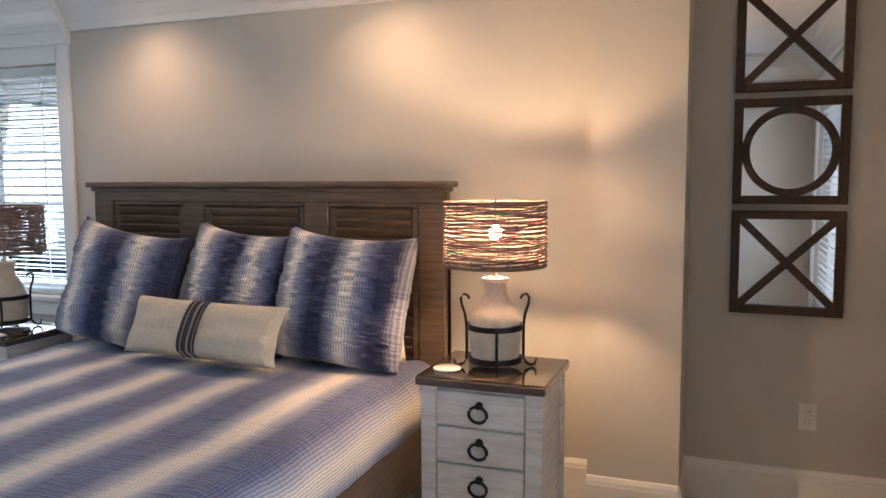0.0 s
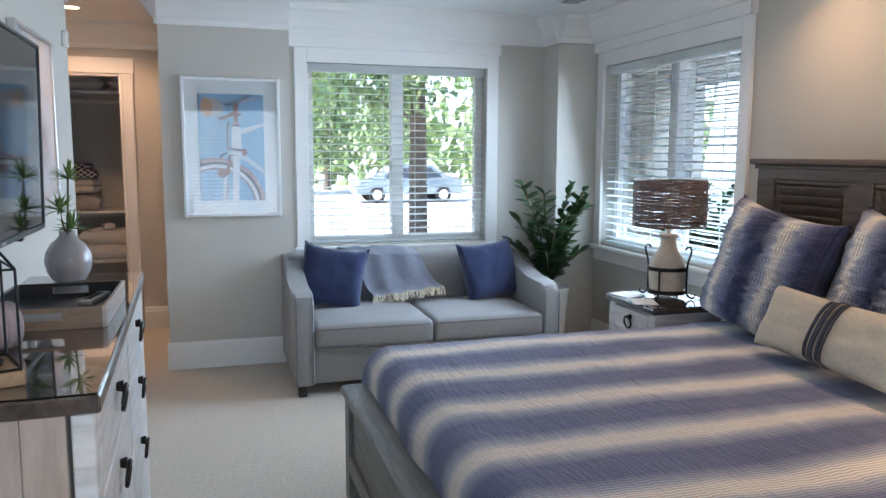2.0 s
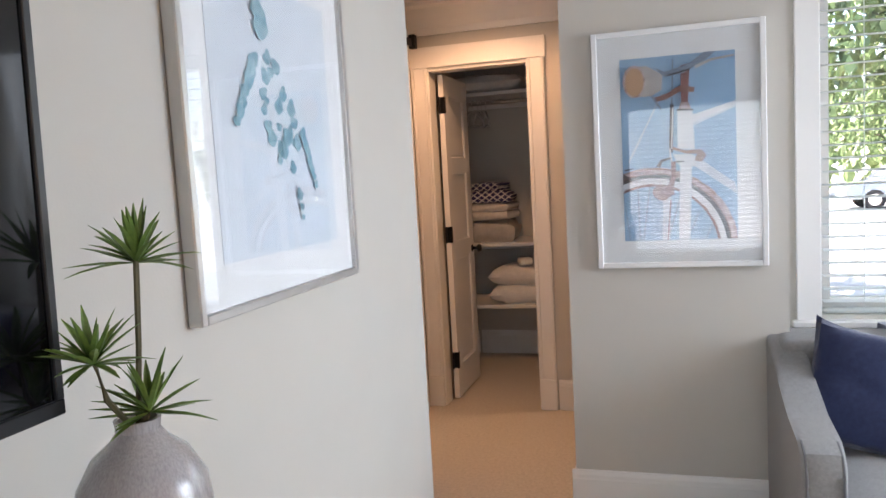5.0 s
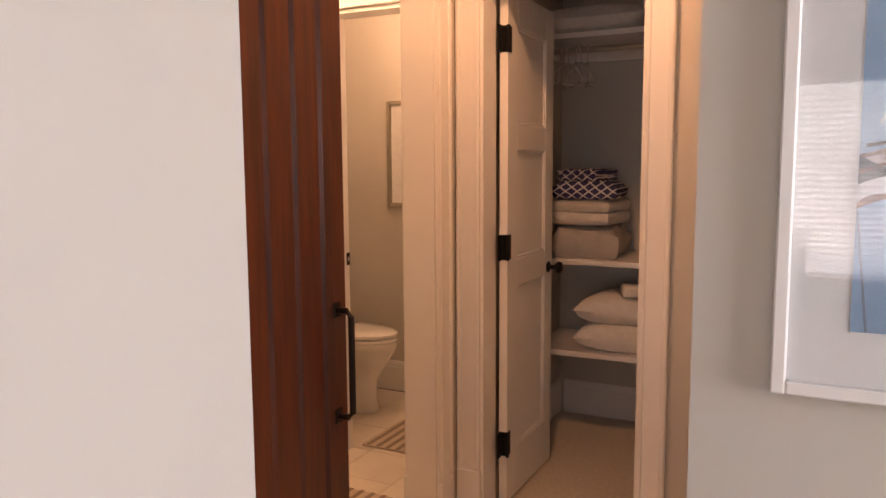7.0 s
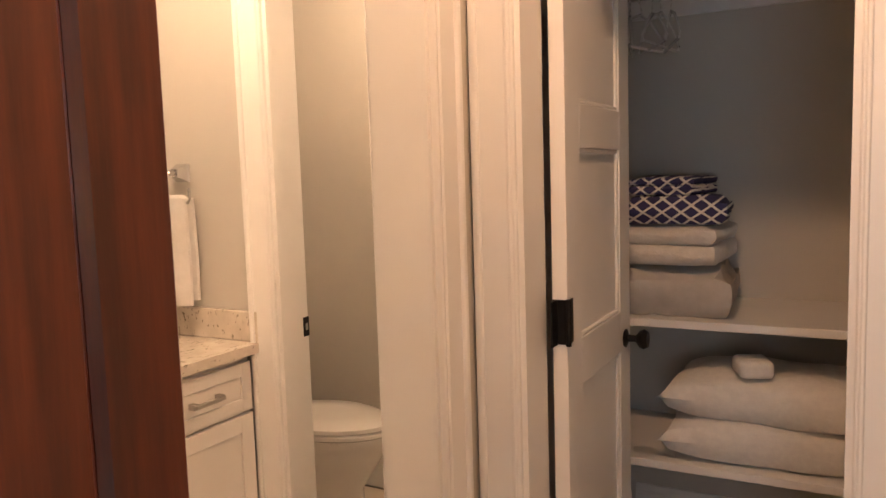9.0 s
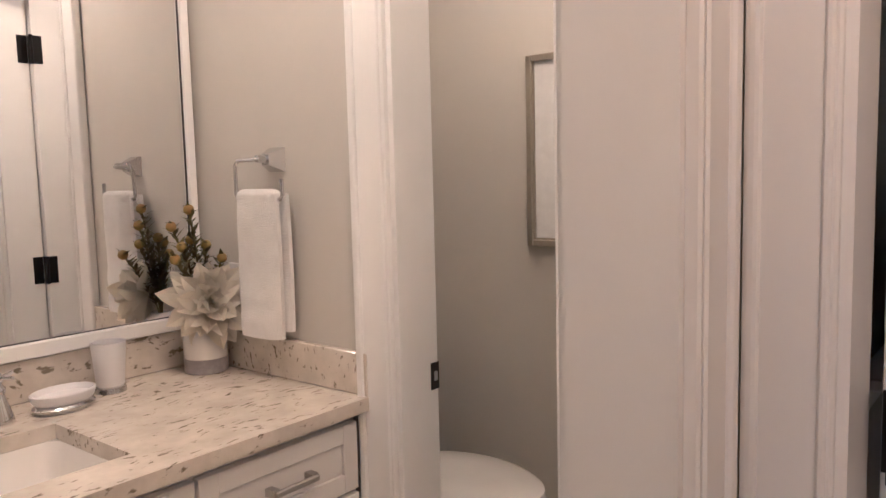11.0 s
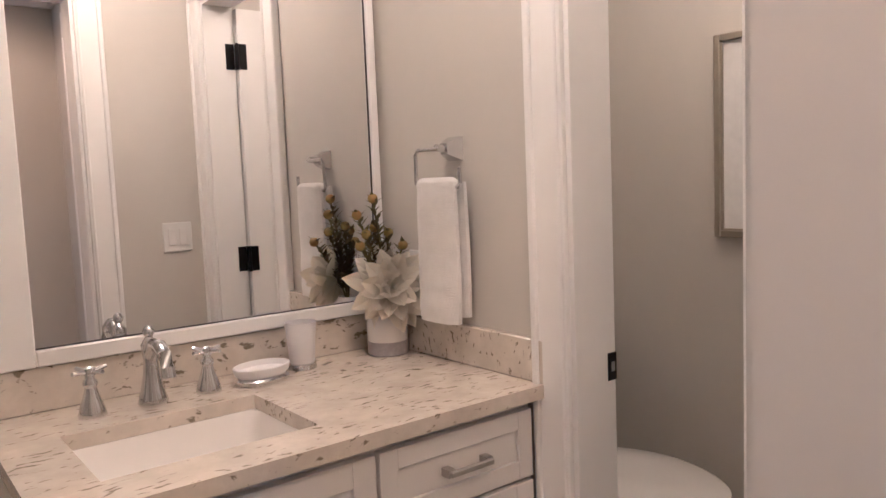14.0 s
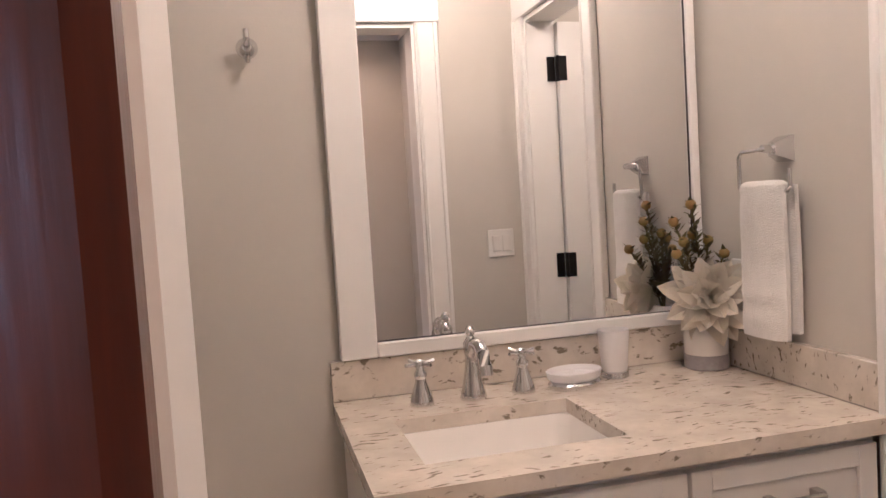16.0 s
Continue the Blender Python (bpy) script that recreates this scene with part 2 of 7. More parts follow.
setting("floor", box(-8.2, XE + 0.15, -0.325, 4.4, -0.1, 0), M_CARPET, "beige low-pile carpet through bedroom, hall and closet", "floor")
setting("ceiling", box(-8.2, XE + 0.15, -2.2, 4.4, CEIL, CEIL + 0.1), M_CEIL, "flat white painted ceiling", "ceiling")
holed("wall_window", "y", 1.66, YB + 0.2, XW - 0.2, XW, W1, "greige painted wall round the wide window")
holed("wall_bed", "x", XW, PX0, YB, YB + 0.2, W2, "greige painted wall behind the bed")
setting("wall_column", box(PX0, PX1, PY, YB + 0.2, 0, CEIL), M_WALL, "greige painted wall pier beside the nightstand", "wall")
setting("wall_alcove", box(PX1, XE + 0.15, 4.17, 4.37, 0, CEIL), M_WALL, "greige painted wall under three framed mirrors", "wall")
setting("wall_chase", box(XW, -5.27, 3.63, YB, 0, CEIL), M_WALL, "greige painted corner chase between the windows", "wall")
setting("wall_picture", box(XCL, XBIKE, YHALL, 1.66, 0, CEIL), M_WALL, "greige painted wall with the bicycle picture", "wall")
setting("wall_television", box(XTV, XE, YTV - 0.12, YTV, 0, CEIL), M_WALL, "pale greige wall behind the television", "wall")
setting("wall_hall_end", box(XTV, XTV + 0.12, -2.2, YTV - 0.12, 0, CEIL), M_WALL, "painted return wall at the hall", "wall")
holed("wall_bathroom", "x", XCL - 0.12, XTV, YBATH - 0.12, YBATH, (*BATH, 0, HEAD), "greige wall with the bathroom opening")
holed("wall_closet", "y", YBATH, YHALL, XCL - 0.12, XCL, (*CLO, 0, HEAD), "greige wall with the closet doorway")
setting("wall_closet_back", box(-8.2, -8.05, -0.4, 1.1, 0, CEIL), M_WALL, "grey painted back wall of the closet", "wall")
setting("wall_closet_side", box(-8.05, XCL - 0.12, 0.95, 1.1, 0, CEIL), M_WALL, "grey painted side wall of the closet", "wall")
setting("wall_closet_south", box(-8.05, XCL - 0.12, YBATH - 0.12, YBATH - 0.035, 0, CEIL), M_WALL, "grey painted side wall of the closet", "wall")
setting("wall_mirror", box(XTOW - 0.12, XTV, YM - 0.12, YM, 0, CEIL), M_WALL, "taupe painted bathroom wall behind the vanity", "wall")
setting("wall_toilet_south", box(-8.2, XTOW - 0.12, -2.05, -1.95, 0, CEIL), M_WALL, "taupe painted wall behind the toilet tank", "wall")
holed("wall_towel", "y", -1.95, YBATH - 0.12, XTOW - 0.12, XTOW, (*TOI, 0, HEAD), "taupe bathroom wall with the toilet doorway")
setting("wall_toilet", box(XART - 0.15, XART, -1.95, YBATH - 0.12, 0, CEIL), M_WALL, "taupe painted wall beside the toilet", "wall")
holed("wall_east", "y", YTV - 0.12, 4.4, XE, XE + 0.15, W3, "greige painted wall with a blind-covered window")

# mouldings
CROWN = ((0, 0), (0, -0.20), (0.018, -0.20), (0.022, -0.165), (0.035, -0.15), (0.06, -0.105), (0.10, -0.06), (0.125, -0.045), (0.13, -0.02), (0.145, -0.015), (0.145, 0))
BASE = ((0, 0), (0.016, 0), (0.016, 0.145), (0.013, 0.152), (0.013, 0.165), (0.007, 0.182), (0, 0.185))


def crown(p0, p1, n):
    setting("crown_moulding", prism(CROWN, (*p0, CEIL), (*p1, CEIL), (*n, 0)), M_WHITE, "white painted stepped crown moulding", "moulding")


def base(p0, p1, n):
    setting("baseboard", prism(BASE, (*p0, 0), (*p1, 0), (*n, 0)), M_WHITE, "tall white painted baseboard", "baseboard")


for p0, p1, n in (((-3.52, YB), (PX0, YB), (0, -1)), ((PX0, PY), (PX1, PY), (0, -1)), ((PX1, 4.17), (XE, 4.17), (0, -1)),
                  ((XBIKE, YHALL), (XBIKE, 1.66), (1, 0)), ((XTV, YTV), (XE, YTV), (0, 1)), ((XCL, YBATH), (XCL, YHALL), (1, 0)),
                  ((XW, 3.25), (XW, 3.63), (1, 0)), ((XW, 3.63), (-5.27, 3.63), (0, -1)), ((-5.27, 3.63), (-5.27, YB), (1, 0)),
                  ((XW + 0.05, 1.66), (XW + 0.05, 3.25), (1, 0)), ((-5.27, YB - 0.05), (-3.52, YB - 0.05), (0, -1)),
                  ((XART, -1.95), (XART, -0.385), (1, 0)), ((PX1, PY), (PX1, 4.17), (1, 0)), ((XE, YTV), (XE, 4.17), (-1, 0)),
                  ((XCL, YHALL), (XBIKE, YHALL), (0, -1)), ((XTV, YTV), (XTV, YBATH), (-1, 0))):
    crown(p0, p1, n)
for p0, p1, n in (((XW, YB), (PX0, YB), (0, -1)), ((PX0, PY), (PX1, PY), (0, -1)), ((PX1, 4.17), (XE, 4.17), (0, -1)), ((PX1, PY), (PX1, 4.17), (1, 0)),
                  ((XBIKE, YHALL - 0.016), (XBIKE, 1.66), (1, 0)), ((XTV, YTV), (XE, YTV), (0, 1)), ((XW, 1.66), (XW, 3.63), (1, 0)), ((XW, 3.63), (-5.27, 3.63), (0, -1)),
                  ((XCL, CLO[1] + 0.1), (XCL, YHALL), (1, 0)), ((XCL, YHALL), (XBIKE, YHALL), (0, -1)), ((-8.05, YBATH), (-8.05, 0.95), (1, 0)), ((-8.05, YBATH - 0.035), (-7.32, YBATH - 0.035), (0, 1)),
                  ((XART, -1.95), (XART, -0.385), (1, 0)), ((XTV, YBATH), (XTV, YTV), (-1, 0)), ((XTV, YBATH), (BATH[1] + 0.1, YBATH), (0, 1)), ((VX_END, YM), (XTV, YM), (0, 1))):
    base(p0, p1, n)
# raised window heads that carry the crown forward
setting("trim", box(XW, XW + 0.05, 1.66, 3.25, 2.20, CEIL), M_WHITE, "white painted head panel above the window", "trim")
setting("trim", box(-5.27, -3.52, YB - 0.05, YB, 2.21, CEIL), M_WHITE, "white painted head panel above the window", "trim")


def place_on(axis, at, out):
    """Maps (along, out from the wall, up) to the room, for a wall whose normal runs along an axis."""
    def f(bm):
        for v in bm.verts:
            a, d, z = v.co
            v.co = (a, at + out * d, z) if axis == "y" else (at + out * d, a, z)
        return bm
    return f


def doorway(name, axis, at, out, a, b, top, depth, label):
    """A cased opening: lining, moulded casings, plinths and a head board, on one face of the wall."""
    f = place_on(axis, at, out)
    t = tagged(part(name, f(box(a, a + 0.018, -depth, 0.002, 0, top)), M_WHITE), label, "door frame", "", "structure")
    part("jamb", f(box(b - 0.018, b, -depth, 0.002, 0, top)), M_WHITE, t)
    part("head_jamb", f(box(a + 0.018, b - 0.018, -depth, 0.002, top - 0.018, top)), M_WHITE, t)
    for s0, s1 in ((a - 0.085, a + 0.006), (b - 0.006, b + 0.085)):
        part("casing", f(box(s0, s1, 0, 0.018, 0.19, top + 0.002, bevel=0.003)), M_WHITE, t)
        out_edge = (s0 - 0.004, s0 + 0.014) if s0 < a - 0.01 else (s1 - 0.014, s1 + 0.004)
        part("casing_bead", f(box(*out_edge, 0, 0.027, 0.19, top + 0.002, bevel=0.006, seg=2)), M_WHITE, t)
        inner = (s1 - 0.016, s1 - 0.006) if s0 < a - 0.01 else (s0 + 0.006, s0 + 0.016)
        part("casing_bead", f(box(*inner, 0.016, 0.023, 0.19, top, bevel=0.003)), M_WHITE, t)
        part("plinth", f(box(s0 - 0.004, s1 + 0.004, 0, 0.028, 0, 0.19, bevel=0.004)), M_WHITE, t)
    part("head_casing", f(box(a - 0.10, b + 0.10, 0, 0.022, top + 0.002, top + 0.125, bevel=0.003)), M_WHITE, t)
    return t


doorway("door_frame_1", "y", YBATH, 1, *BATH, HEAD, 0.12, "white cased opening into the bathroom")
doorway("door_frame_2", "x", XCL, 1, *CLO, HEAD, 0.12, "white cased closet doorway")
doorway("door_frame_3", "x", XTOW, 1, *TOI, HEAD, 0.12, "white cased doorway to the toilet")
doorway("door_frame_4", "y", YBATH - 0.12, -1, *BATH, HEAD, 0.0, "white casing inside the bathroom opening")
M_PANE = glass("window glass")


def window(name, axis, at, out, a, b, z0, z1, label, lights=2):
    f = place_on(axis, at, out)
    t = tagged(part(name, f(box(a - 0.09, a, 0, 0.022, z0 - 0.02, z1 + 0.11, bevel=0.003)), M_WHITE), label, "window", "", "structure")
    part("casing", f(box(b, b + 0.09, 0, 0.022, z0 - 0.02, z1 + 0.11, bevel=0.003)), M_WHITE, t)
    part("head_casing", f(box(a, b, 0, 0.022, z1, z1 + 0.11)), M_WHITE, t)
    part("drip_cap", f(box(a - 0.09, b + 0.09, 0, 0.035, z1 + 0.11, z1 + 0.13, bevel=0.004)), M_WHITE, t)
    part("window_sill", f(box(a - 0.11, b + 0.11, -0.10, 0.05, z0 - 0.045, z0 - 0.015, bevel=0.006)), M_WHITE, t)
    part("apron", f(box(a - 0.09, b + 0.09, 0, 0.018, z0 - 0.13, z0 - 0.045, bevel=0.003)), M_WHITE, t)
    for p, q in ((a, a + 0.05), (b - 0.05, b)):
        part("window_frame", f(box(p, q, -0.17, -0.10, z0 - 0.015, z1)), M_WHITE, t)
    for p, q in ((z0 - 0.015, z0 + 0.05), (z1 - 0.05, z1)):
        part("window_frame", f(box(a + 0.05, b - 0.05, -0.17, -0.10, p, q)), M_WHITE, t)
    w = (b - a) / lights
    for i in range(1, lights):
        part("mullion", f(box(a + w * i - 0.045, a + w * i + 0.045, -0.17, -0.08, z0 + 0.05, z1 - 0.05)), M_WHITE, t)
    for i in range(lights):
        p = part("pane", f(box(a + w * i + 0.046, a + w * (i + 1) - 0.046, -0.15, -0.144, z0 + 0.05, z1 - 0.05)), M_PANE, t)
        p.visible_shadow = False
    return t


M_SLAT = mat("white blind slat", (0.80, 0.81, 0.80), 0.4, scale=4)
_n, _l = M_SLAT.node_tree.nodes, M_SLAT.node_tree.links
_tr = _n.new("ShaderNodeBsdfTranslucent")
_tr.inputs[0].default_value = (0.85, 0.88, 0.88, 1)
_mx = _n.new("ShaderNodeMixShader")
_mx.inputs[0].default_value = 0.6
_l.new(_n["Principled BSDF"].outputs[0], _mx.inputs[1]), _l.new(_tr.outputs[0], _mx.inputs[2])
_l.new(_mx.outputs[0], _n["Material Output"].inputs[0])


def blind(axis, at, out, a, b, z0, z1, label, tilt=-4, depth=-0.045):
    f = place_on(axis, at, out)
    t = thing("window_blind", label, "blind")
    part("head_rail", f(box(a + 0.005, b - 0.005, depth - 0.03, depth + 0.03, z1 - 0.06, z1 - 0.004, bevel=0.004)), M_SLAT, t)
    part("bottom_rail", f(box(a + 0.012, b - 0.012, depth - 0.025, depth + 0.025, z0 + 0.005, z0 + 0.022, bevel=0.005)), M_SLAT, t)
    n = int((z1 - z0 - 0.10) / 0.052)
    bm = bmesh.new()
    k = 4
    rows = []
    for end in (a + 0.014, b - 0.014):
        top = [bm.verts.new((end, -0.025 + 0.05 * i / k, 0.004 * math.sin(math.pi * i / k) + 0.0011)) for i in range(k + 1)]
        low = [bm.verts.new((end, -0.025 + 0.05 * i / k, 0.004 * math.sin(math.pi * i / k) - 0.0011)) for i in range(k, -1, -1)]
        rows.append(top + low)
    m = len(rows[0])
    for i in range(m):
        bm.faces.new((rows[0][i], rows[0][(i + 1) % m], rows[1][(i + 1) % m], rows[1][i]))
    bm.faces.new(rows[0]), bm.faces.new(rows[1][::-1])
    rot = Matrix.Rotation(radians(tilt), 3, "X")
    for v in bm.verts:
        v.co = rot @ v.co + Vector((0, depth, 0))
    f(bm)
    first = part("slat", bm, M_SLAT, t)
    first.location.z = z0 + 0.05
    for i in range(1, n):
        again("slat", first.data, t, Matrix.Translation((0, 0, z0 + 0.05 + 0.052 * i)))
    for c in (a + 0.16, (a + b) / 2 - 0.12, (a + b) / 2 + 0.12, b - 0.16):
        part("cord", f(box(c - 0.0015, c + 0.0015, depth + 0.026, depth + 0.029, z0 + 0.02, z1 - 0.05)), M_SLAT, t)
    return t


window("window_1", "x", XW, 1, *W1, "white framed double window behind the sofa")
window("window_2", "y", YB, -1, *W2, "white framed double window behind the lamp")
window("window_3", "x", XE, -1, *W3, "white framed window reflected in the mirrors")
blind("x", XW, 1, *W1, "white horizontal slat blind, open, behind the sofa")
blind("y", YB, -1, *W2, "white horizontal slat blind, open, behind the lamp")
blind("x", XE, -1, *W3, "white horizontal slat blind seen in the mirrors", 25)

# ---- fabric with woven stripes ----
def striped(name, stops, period, across="X", bump=0.7, lines=160.0, offset=0.0):
    m = bpy.data.materials.new(name)
    m.use_nodes = True
    n, l = m.node_tree.nodes, m.node_tree.links
    b = n["Principled BSDF"]
    b.inputs["Roughness"].default_value, b.inputs["Sheen Weight"].default_value = 0.92, 0.15
    uv = n.new("ShaderNodeUVMap")
    uv.uv_map = "map"
    nz = n.new("ShaderNodeTexNoise")
    nz.inputs["Scale"].default_value = 14
    l.new(uv.outputs[0], nz.inputs["Vector"])
    sep = n.new("ShaderNodeSeparateXYZ")
    l.new(uv.outputs[0], sep.inputs[0])
    wob = n.new("ShaderNodeMath")
    wob.operation, wob.inputs[1].default_value = "MULTIPLY_ADD", 0.012
    l.new(nz.outputs[0], wob.inputs[0]), l.new(sep.outputs[across], wob.inputs[2])
    sc = n.new("ShaderNodeMath")
    sc.operation, sc.inputs[1].default_value, sc.inputs[2].default_value = "MULTIPLY_ADD", 1 / period, offset
    l.new(wob.outputs[0], sc.inputs[0])
    fr = n.new("ShaderNodeMath")
    fr.operation = "FRACT"
    l.new(sc.outputs[0], fr.inputs[0])
    ramp = n.new("ShaderNodeValToRGB")
    els = ramp.color_ramp.elements
    els[0].position, els[0].color = stops[0][0], (*stops[0][1], 1)
    els[1].position, els[1].color = stops[-1][0], (*stops[-1][1], 1)
    for p, c in stops[1:-1]:
        e = els.new(p)
        e.color = (*c, 1)
    l.new(fr.outputs[0], ramp.inputs[0])
    # pin lines of the weave
    wave = n.new("ShaderNodeTexWave")
    wave.bands_direction = across
    wave.inputs["Scale"].default_value, wave.inputs["Distortion"].default_value = lines / 6.283, 0.6
    l.new(uv.outputs[0], wave.inputs["Vector"])
    mr = n.new("ShaderNodeMapRange")
    mr.inputs["To Min"].default_value, mr.inputs["To Max"].default_value = 0.62, 1.15
    l.new(wave.outputs[1], mr.inputs["Value"])
    hs = n.new("ShaderNodeHueSaturation")
    l.new(ramp.outputs[0], hs.inputs["Color"]), l.new(mr.outputs[0], hs.inputs["Value"])
    l.new(hs.outputs[0], b.inputs["Base Color"])
    # puckers across the stripes
    mp = n.new("ShaderNodeMapping")
    mp.inputs["Scale"].default_value = (14, 75, 1) if across == "X" else (75, 14, 1)
    l.new(uv.outputs[0], mp.inputs[0])
    pn = n.new("ShaderNodeTexNoise")
    pn.inputs["Scale"].default_value, pn.inputs["Detail"].default_value = 1.0, 3
    l.new(mp.outputs[0], pn.inputs["Vector"])
    bu = n.new("ShaderNodeBump")
    bu.inputs["Strength"].default_value, bu.inputs["Distance"].default_value = bump, 0.012
    l.new(pn.outputs[0], bu.inputs["Height"]), l.new(bu.outputs[0], b.inputs["Normal"])
    return m


NAVY, MIDB, PALEB, CREAM = (0.030, 0.038, 0.10), (0.12, 0.14, 0.265), (0.38, 0.40, 0.50), (0.78, 0.73, 0.67)
M_QUILT = striped("striped blue quilt", ((0.0, MIDB), (0.15, MIDB), (0.32, PALEB), (0.43, CREAM), (0.58, CREAM), (0.68, PALEB), (0.84, MIDB), (1.0, MIDB)), 0.36)
M_SHAM = striped("striped blue sham", ((0.0, NAVY), (0.22, NAVY), (0.42, PALEB), (0.50, CREAM), (0.60, CREAM), (0.68, PALEB), (0.86, MIDB), (1.0, NAVY)), 0.30, bump=1.0, offset=0.15)
M_CREAM = mat("cream linen", (0.66, 0.59, 0.48), 0.9, scale=70, second=(0.56, 0.49, 0.39), bump=0.4, bump_scale=500)
M_WHITEFAB = mat("white cotton", (0.78, 0.76, 0.72), 0.9, scale=40, second=(0.70, 0.68, 0.65), bump=0.35, bump_scale=60)
M_WHITEWASH = mat("whitewashed wood", (0.66, 0.635, 0.61), 0.55, scale=5, second=(0.47, 0.44, 0.41), stretch=(1.2, 1.2, 9), fine=0.1, bump=0.15, lo=0.25, hi=0.6)
M_WHITEWASH_H = mat("whitewashed drawer wood", (0.68, 0.65, 0.63), 0.55, scale=5, second=(0.47, 0.44, 0.42), stretch=(1.0, 9, 9), fine=0.1, bump=0.15, lo=0.25, hi=0.6)
M_PALEWOOD = mat("pale pink washed wood", (0.50, 0.40, 0.335), 0.55, scale=4, second=(0.36, 0.275, 0.22), stretch=(1, 6, 0.8), fine=0.12, bump=0.1)
M_TOP = mat("dark brown glossy top", (0.085, 0.062, 0.048), 0.18, scale=4, second=(0.045, 0.034, 0.027), stretch=(1, 8, 8), fine=0.15, coat=0.7)
M_BRONZE = mat("dark bronze metal", (0.028, 0.021, 0.018), 0.42, 0.7, scale=30)
M_CHROME = mat("polished chrome", (0.72, 0.72, 0.73), 0.10, 1.0, scale=3)
M_NICKEL = mat("brushed nickel", (0.52, 0.50, 0.47), 0.28, 1.0, scale=30)
M_CERAMIC = mat("white glazed ceramic", (0.80, 0.78, 0.75), 0.12, scale=3, coat=0.4)

# ---- bed ----
BX0, BX1 = -3.183, -1.165


def make_bed():
    t = thing("bed", "grey-brown wooden king bed with louvred headboard panels", "bed")
    hb = part("headboard", box(BX0 + 0.03, BX1 - 0.03, 3.765, 3.80, 0.25, 1.40), M_GREYWOOD, t)
    part("cap", box(BX0, BX1, 3.69, 3.83, 1.412, 1.44, bevel=0.008, seg=2), M_GREYWOOD, hb)
    part("cove", box(BX0 + 0.02, BX1 - 0.02, 3.705, 3.82, 1.392, 1.412, bevel=0.006), M_GREYWOOD, hb)
    part("top_rail", box(BX0 + 0.035, BX1 - 0.035, 3.72, 3.81, 1.345, 1.392), M_GREYWOOD, hb)
    stiles = ((BX0 + 0.03, BX0 + 0.15), (-2.585, -2.46), (-1.89, -1.765), (BX1 - 0.15, BX1 - 0.03))
    for a, b in stiles:
        part("stile", box(a, b, 3.72, 3.81, 0.0 if a < -3 or b > -1.3 else 0.4, 1.345, bevel=0.003), M_GREYWOOD, hb)
    for (a0, a), (b, b1) in zip(stiles, stiles[1:]):
        part("panel_bead", box(a, b, 3.725, 3.76, 1.322, 1.345, bevel=0.006), M_GREYWOOD, hb)
        for s in ((a, a + 0.035), (b - 0.035, b)):
            part("panel_bead", box(*s, 3.728, 3.76, 0.5, 1.322, bevel=0.006), M_GREYWOOD, hb)
        bm = box(a + 0.035, b - 0.035, -0.005, 0.005, -0.027, 0.027, bevel=0.003)
        bmesh.ops.rotate(bm, verts=bm.verts, matrix=Matrix.Rotation(radians(32), 3, "X"))
        first = part("louvre", bm, M_GREYWOOD, hb)
        first.location = (0, 3.735, 1.292)
        for i in range(1, 16):
            again("louvre", first.data, hb, Matrix.Translation((0, 3.735, 1.292 - 0.044 * i)))
    for a, b in ((BX0 + 0.05, BX0 + 0.09), (BX1 - 0.09, BX1 - 0.05)):
        part("side_rail", box(a, b, 1.74, 3.72, 0.17, 0.44, bevel=0.006), M_RAIL, t, "tan brown side rail")
    fb = part("footboard", box(BX0 + 0.14, BX1 - 0.14, 1.665, 1.705, 0.14, 0.45), M_GREYWASH, t)
    part("foot_cap", box(BX0 + 0.085, BX1 - 0.085, 1.63, 1.75, 0.455, 0.487, bevel=0.007, seg=2), M_GREYWASH, fb)
    part("foot_rail", box(BX0 + 0.10, BX1 - 0.10, 1.645, 1.725, 0.14, 0.21, bevel=0.006), M_GREYWASH, fb)
    for x in (BX0 + 0.105, BX1 - 0.195):
        part("foot_post", box(x, x + 0.09, 1.645, 1.735, 0.0, 0.455, bevel=0.005), M_GREYWASH, fb)
    part("mattress", box(-3.11, -1.235, 1.77, 3.70, 0.30, 0.60, bevel=0.05, seg=3), M_WHITEFAB, t, "white mattress under the quilt")


M_RAIL = mat("tan stained rail wood", (0.24, 0.165, 0.105), 0.5, scale=4, second=(0.17, 0.11, 0.07), stretch=(9, 1, 9), fine=0.15, bump=0.08)
M_GREYWASH = mat("grey washed wood", (0.22, 0.215, 0.20), 0.55, scale=5, second=(0.13, 0.125, 0.115), stretch=(1, 9, 9), fine=0.2, bump=0.12)
make_bed()


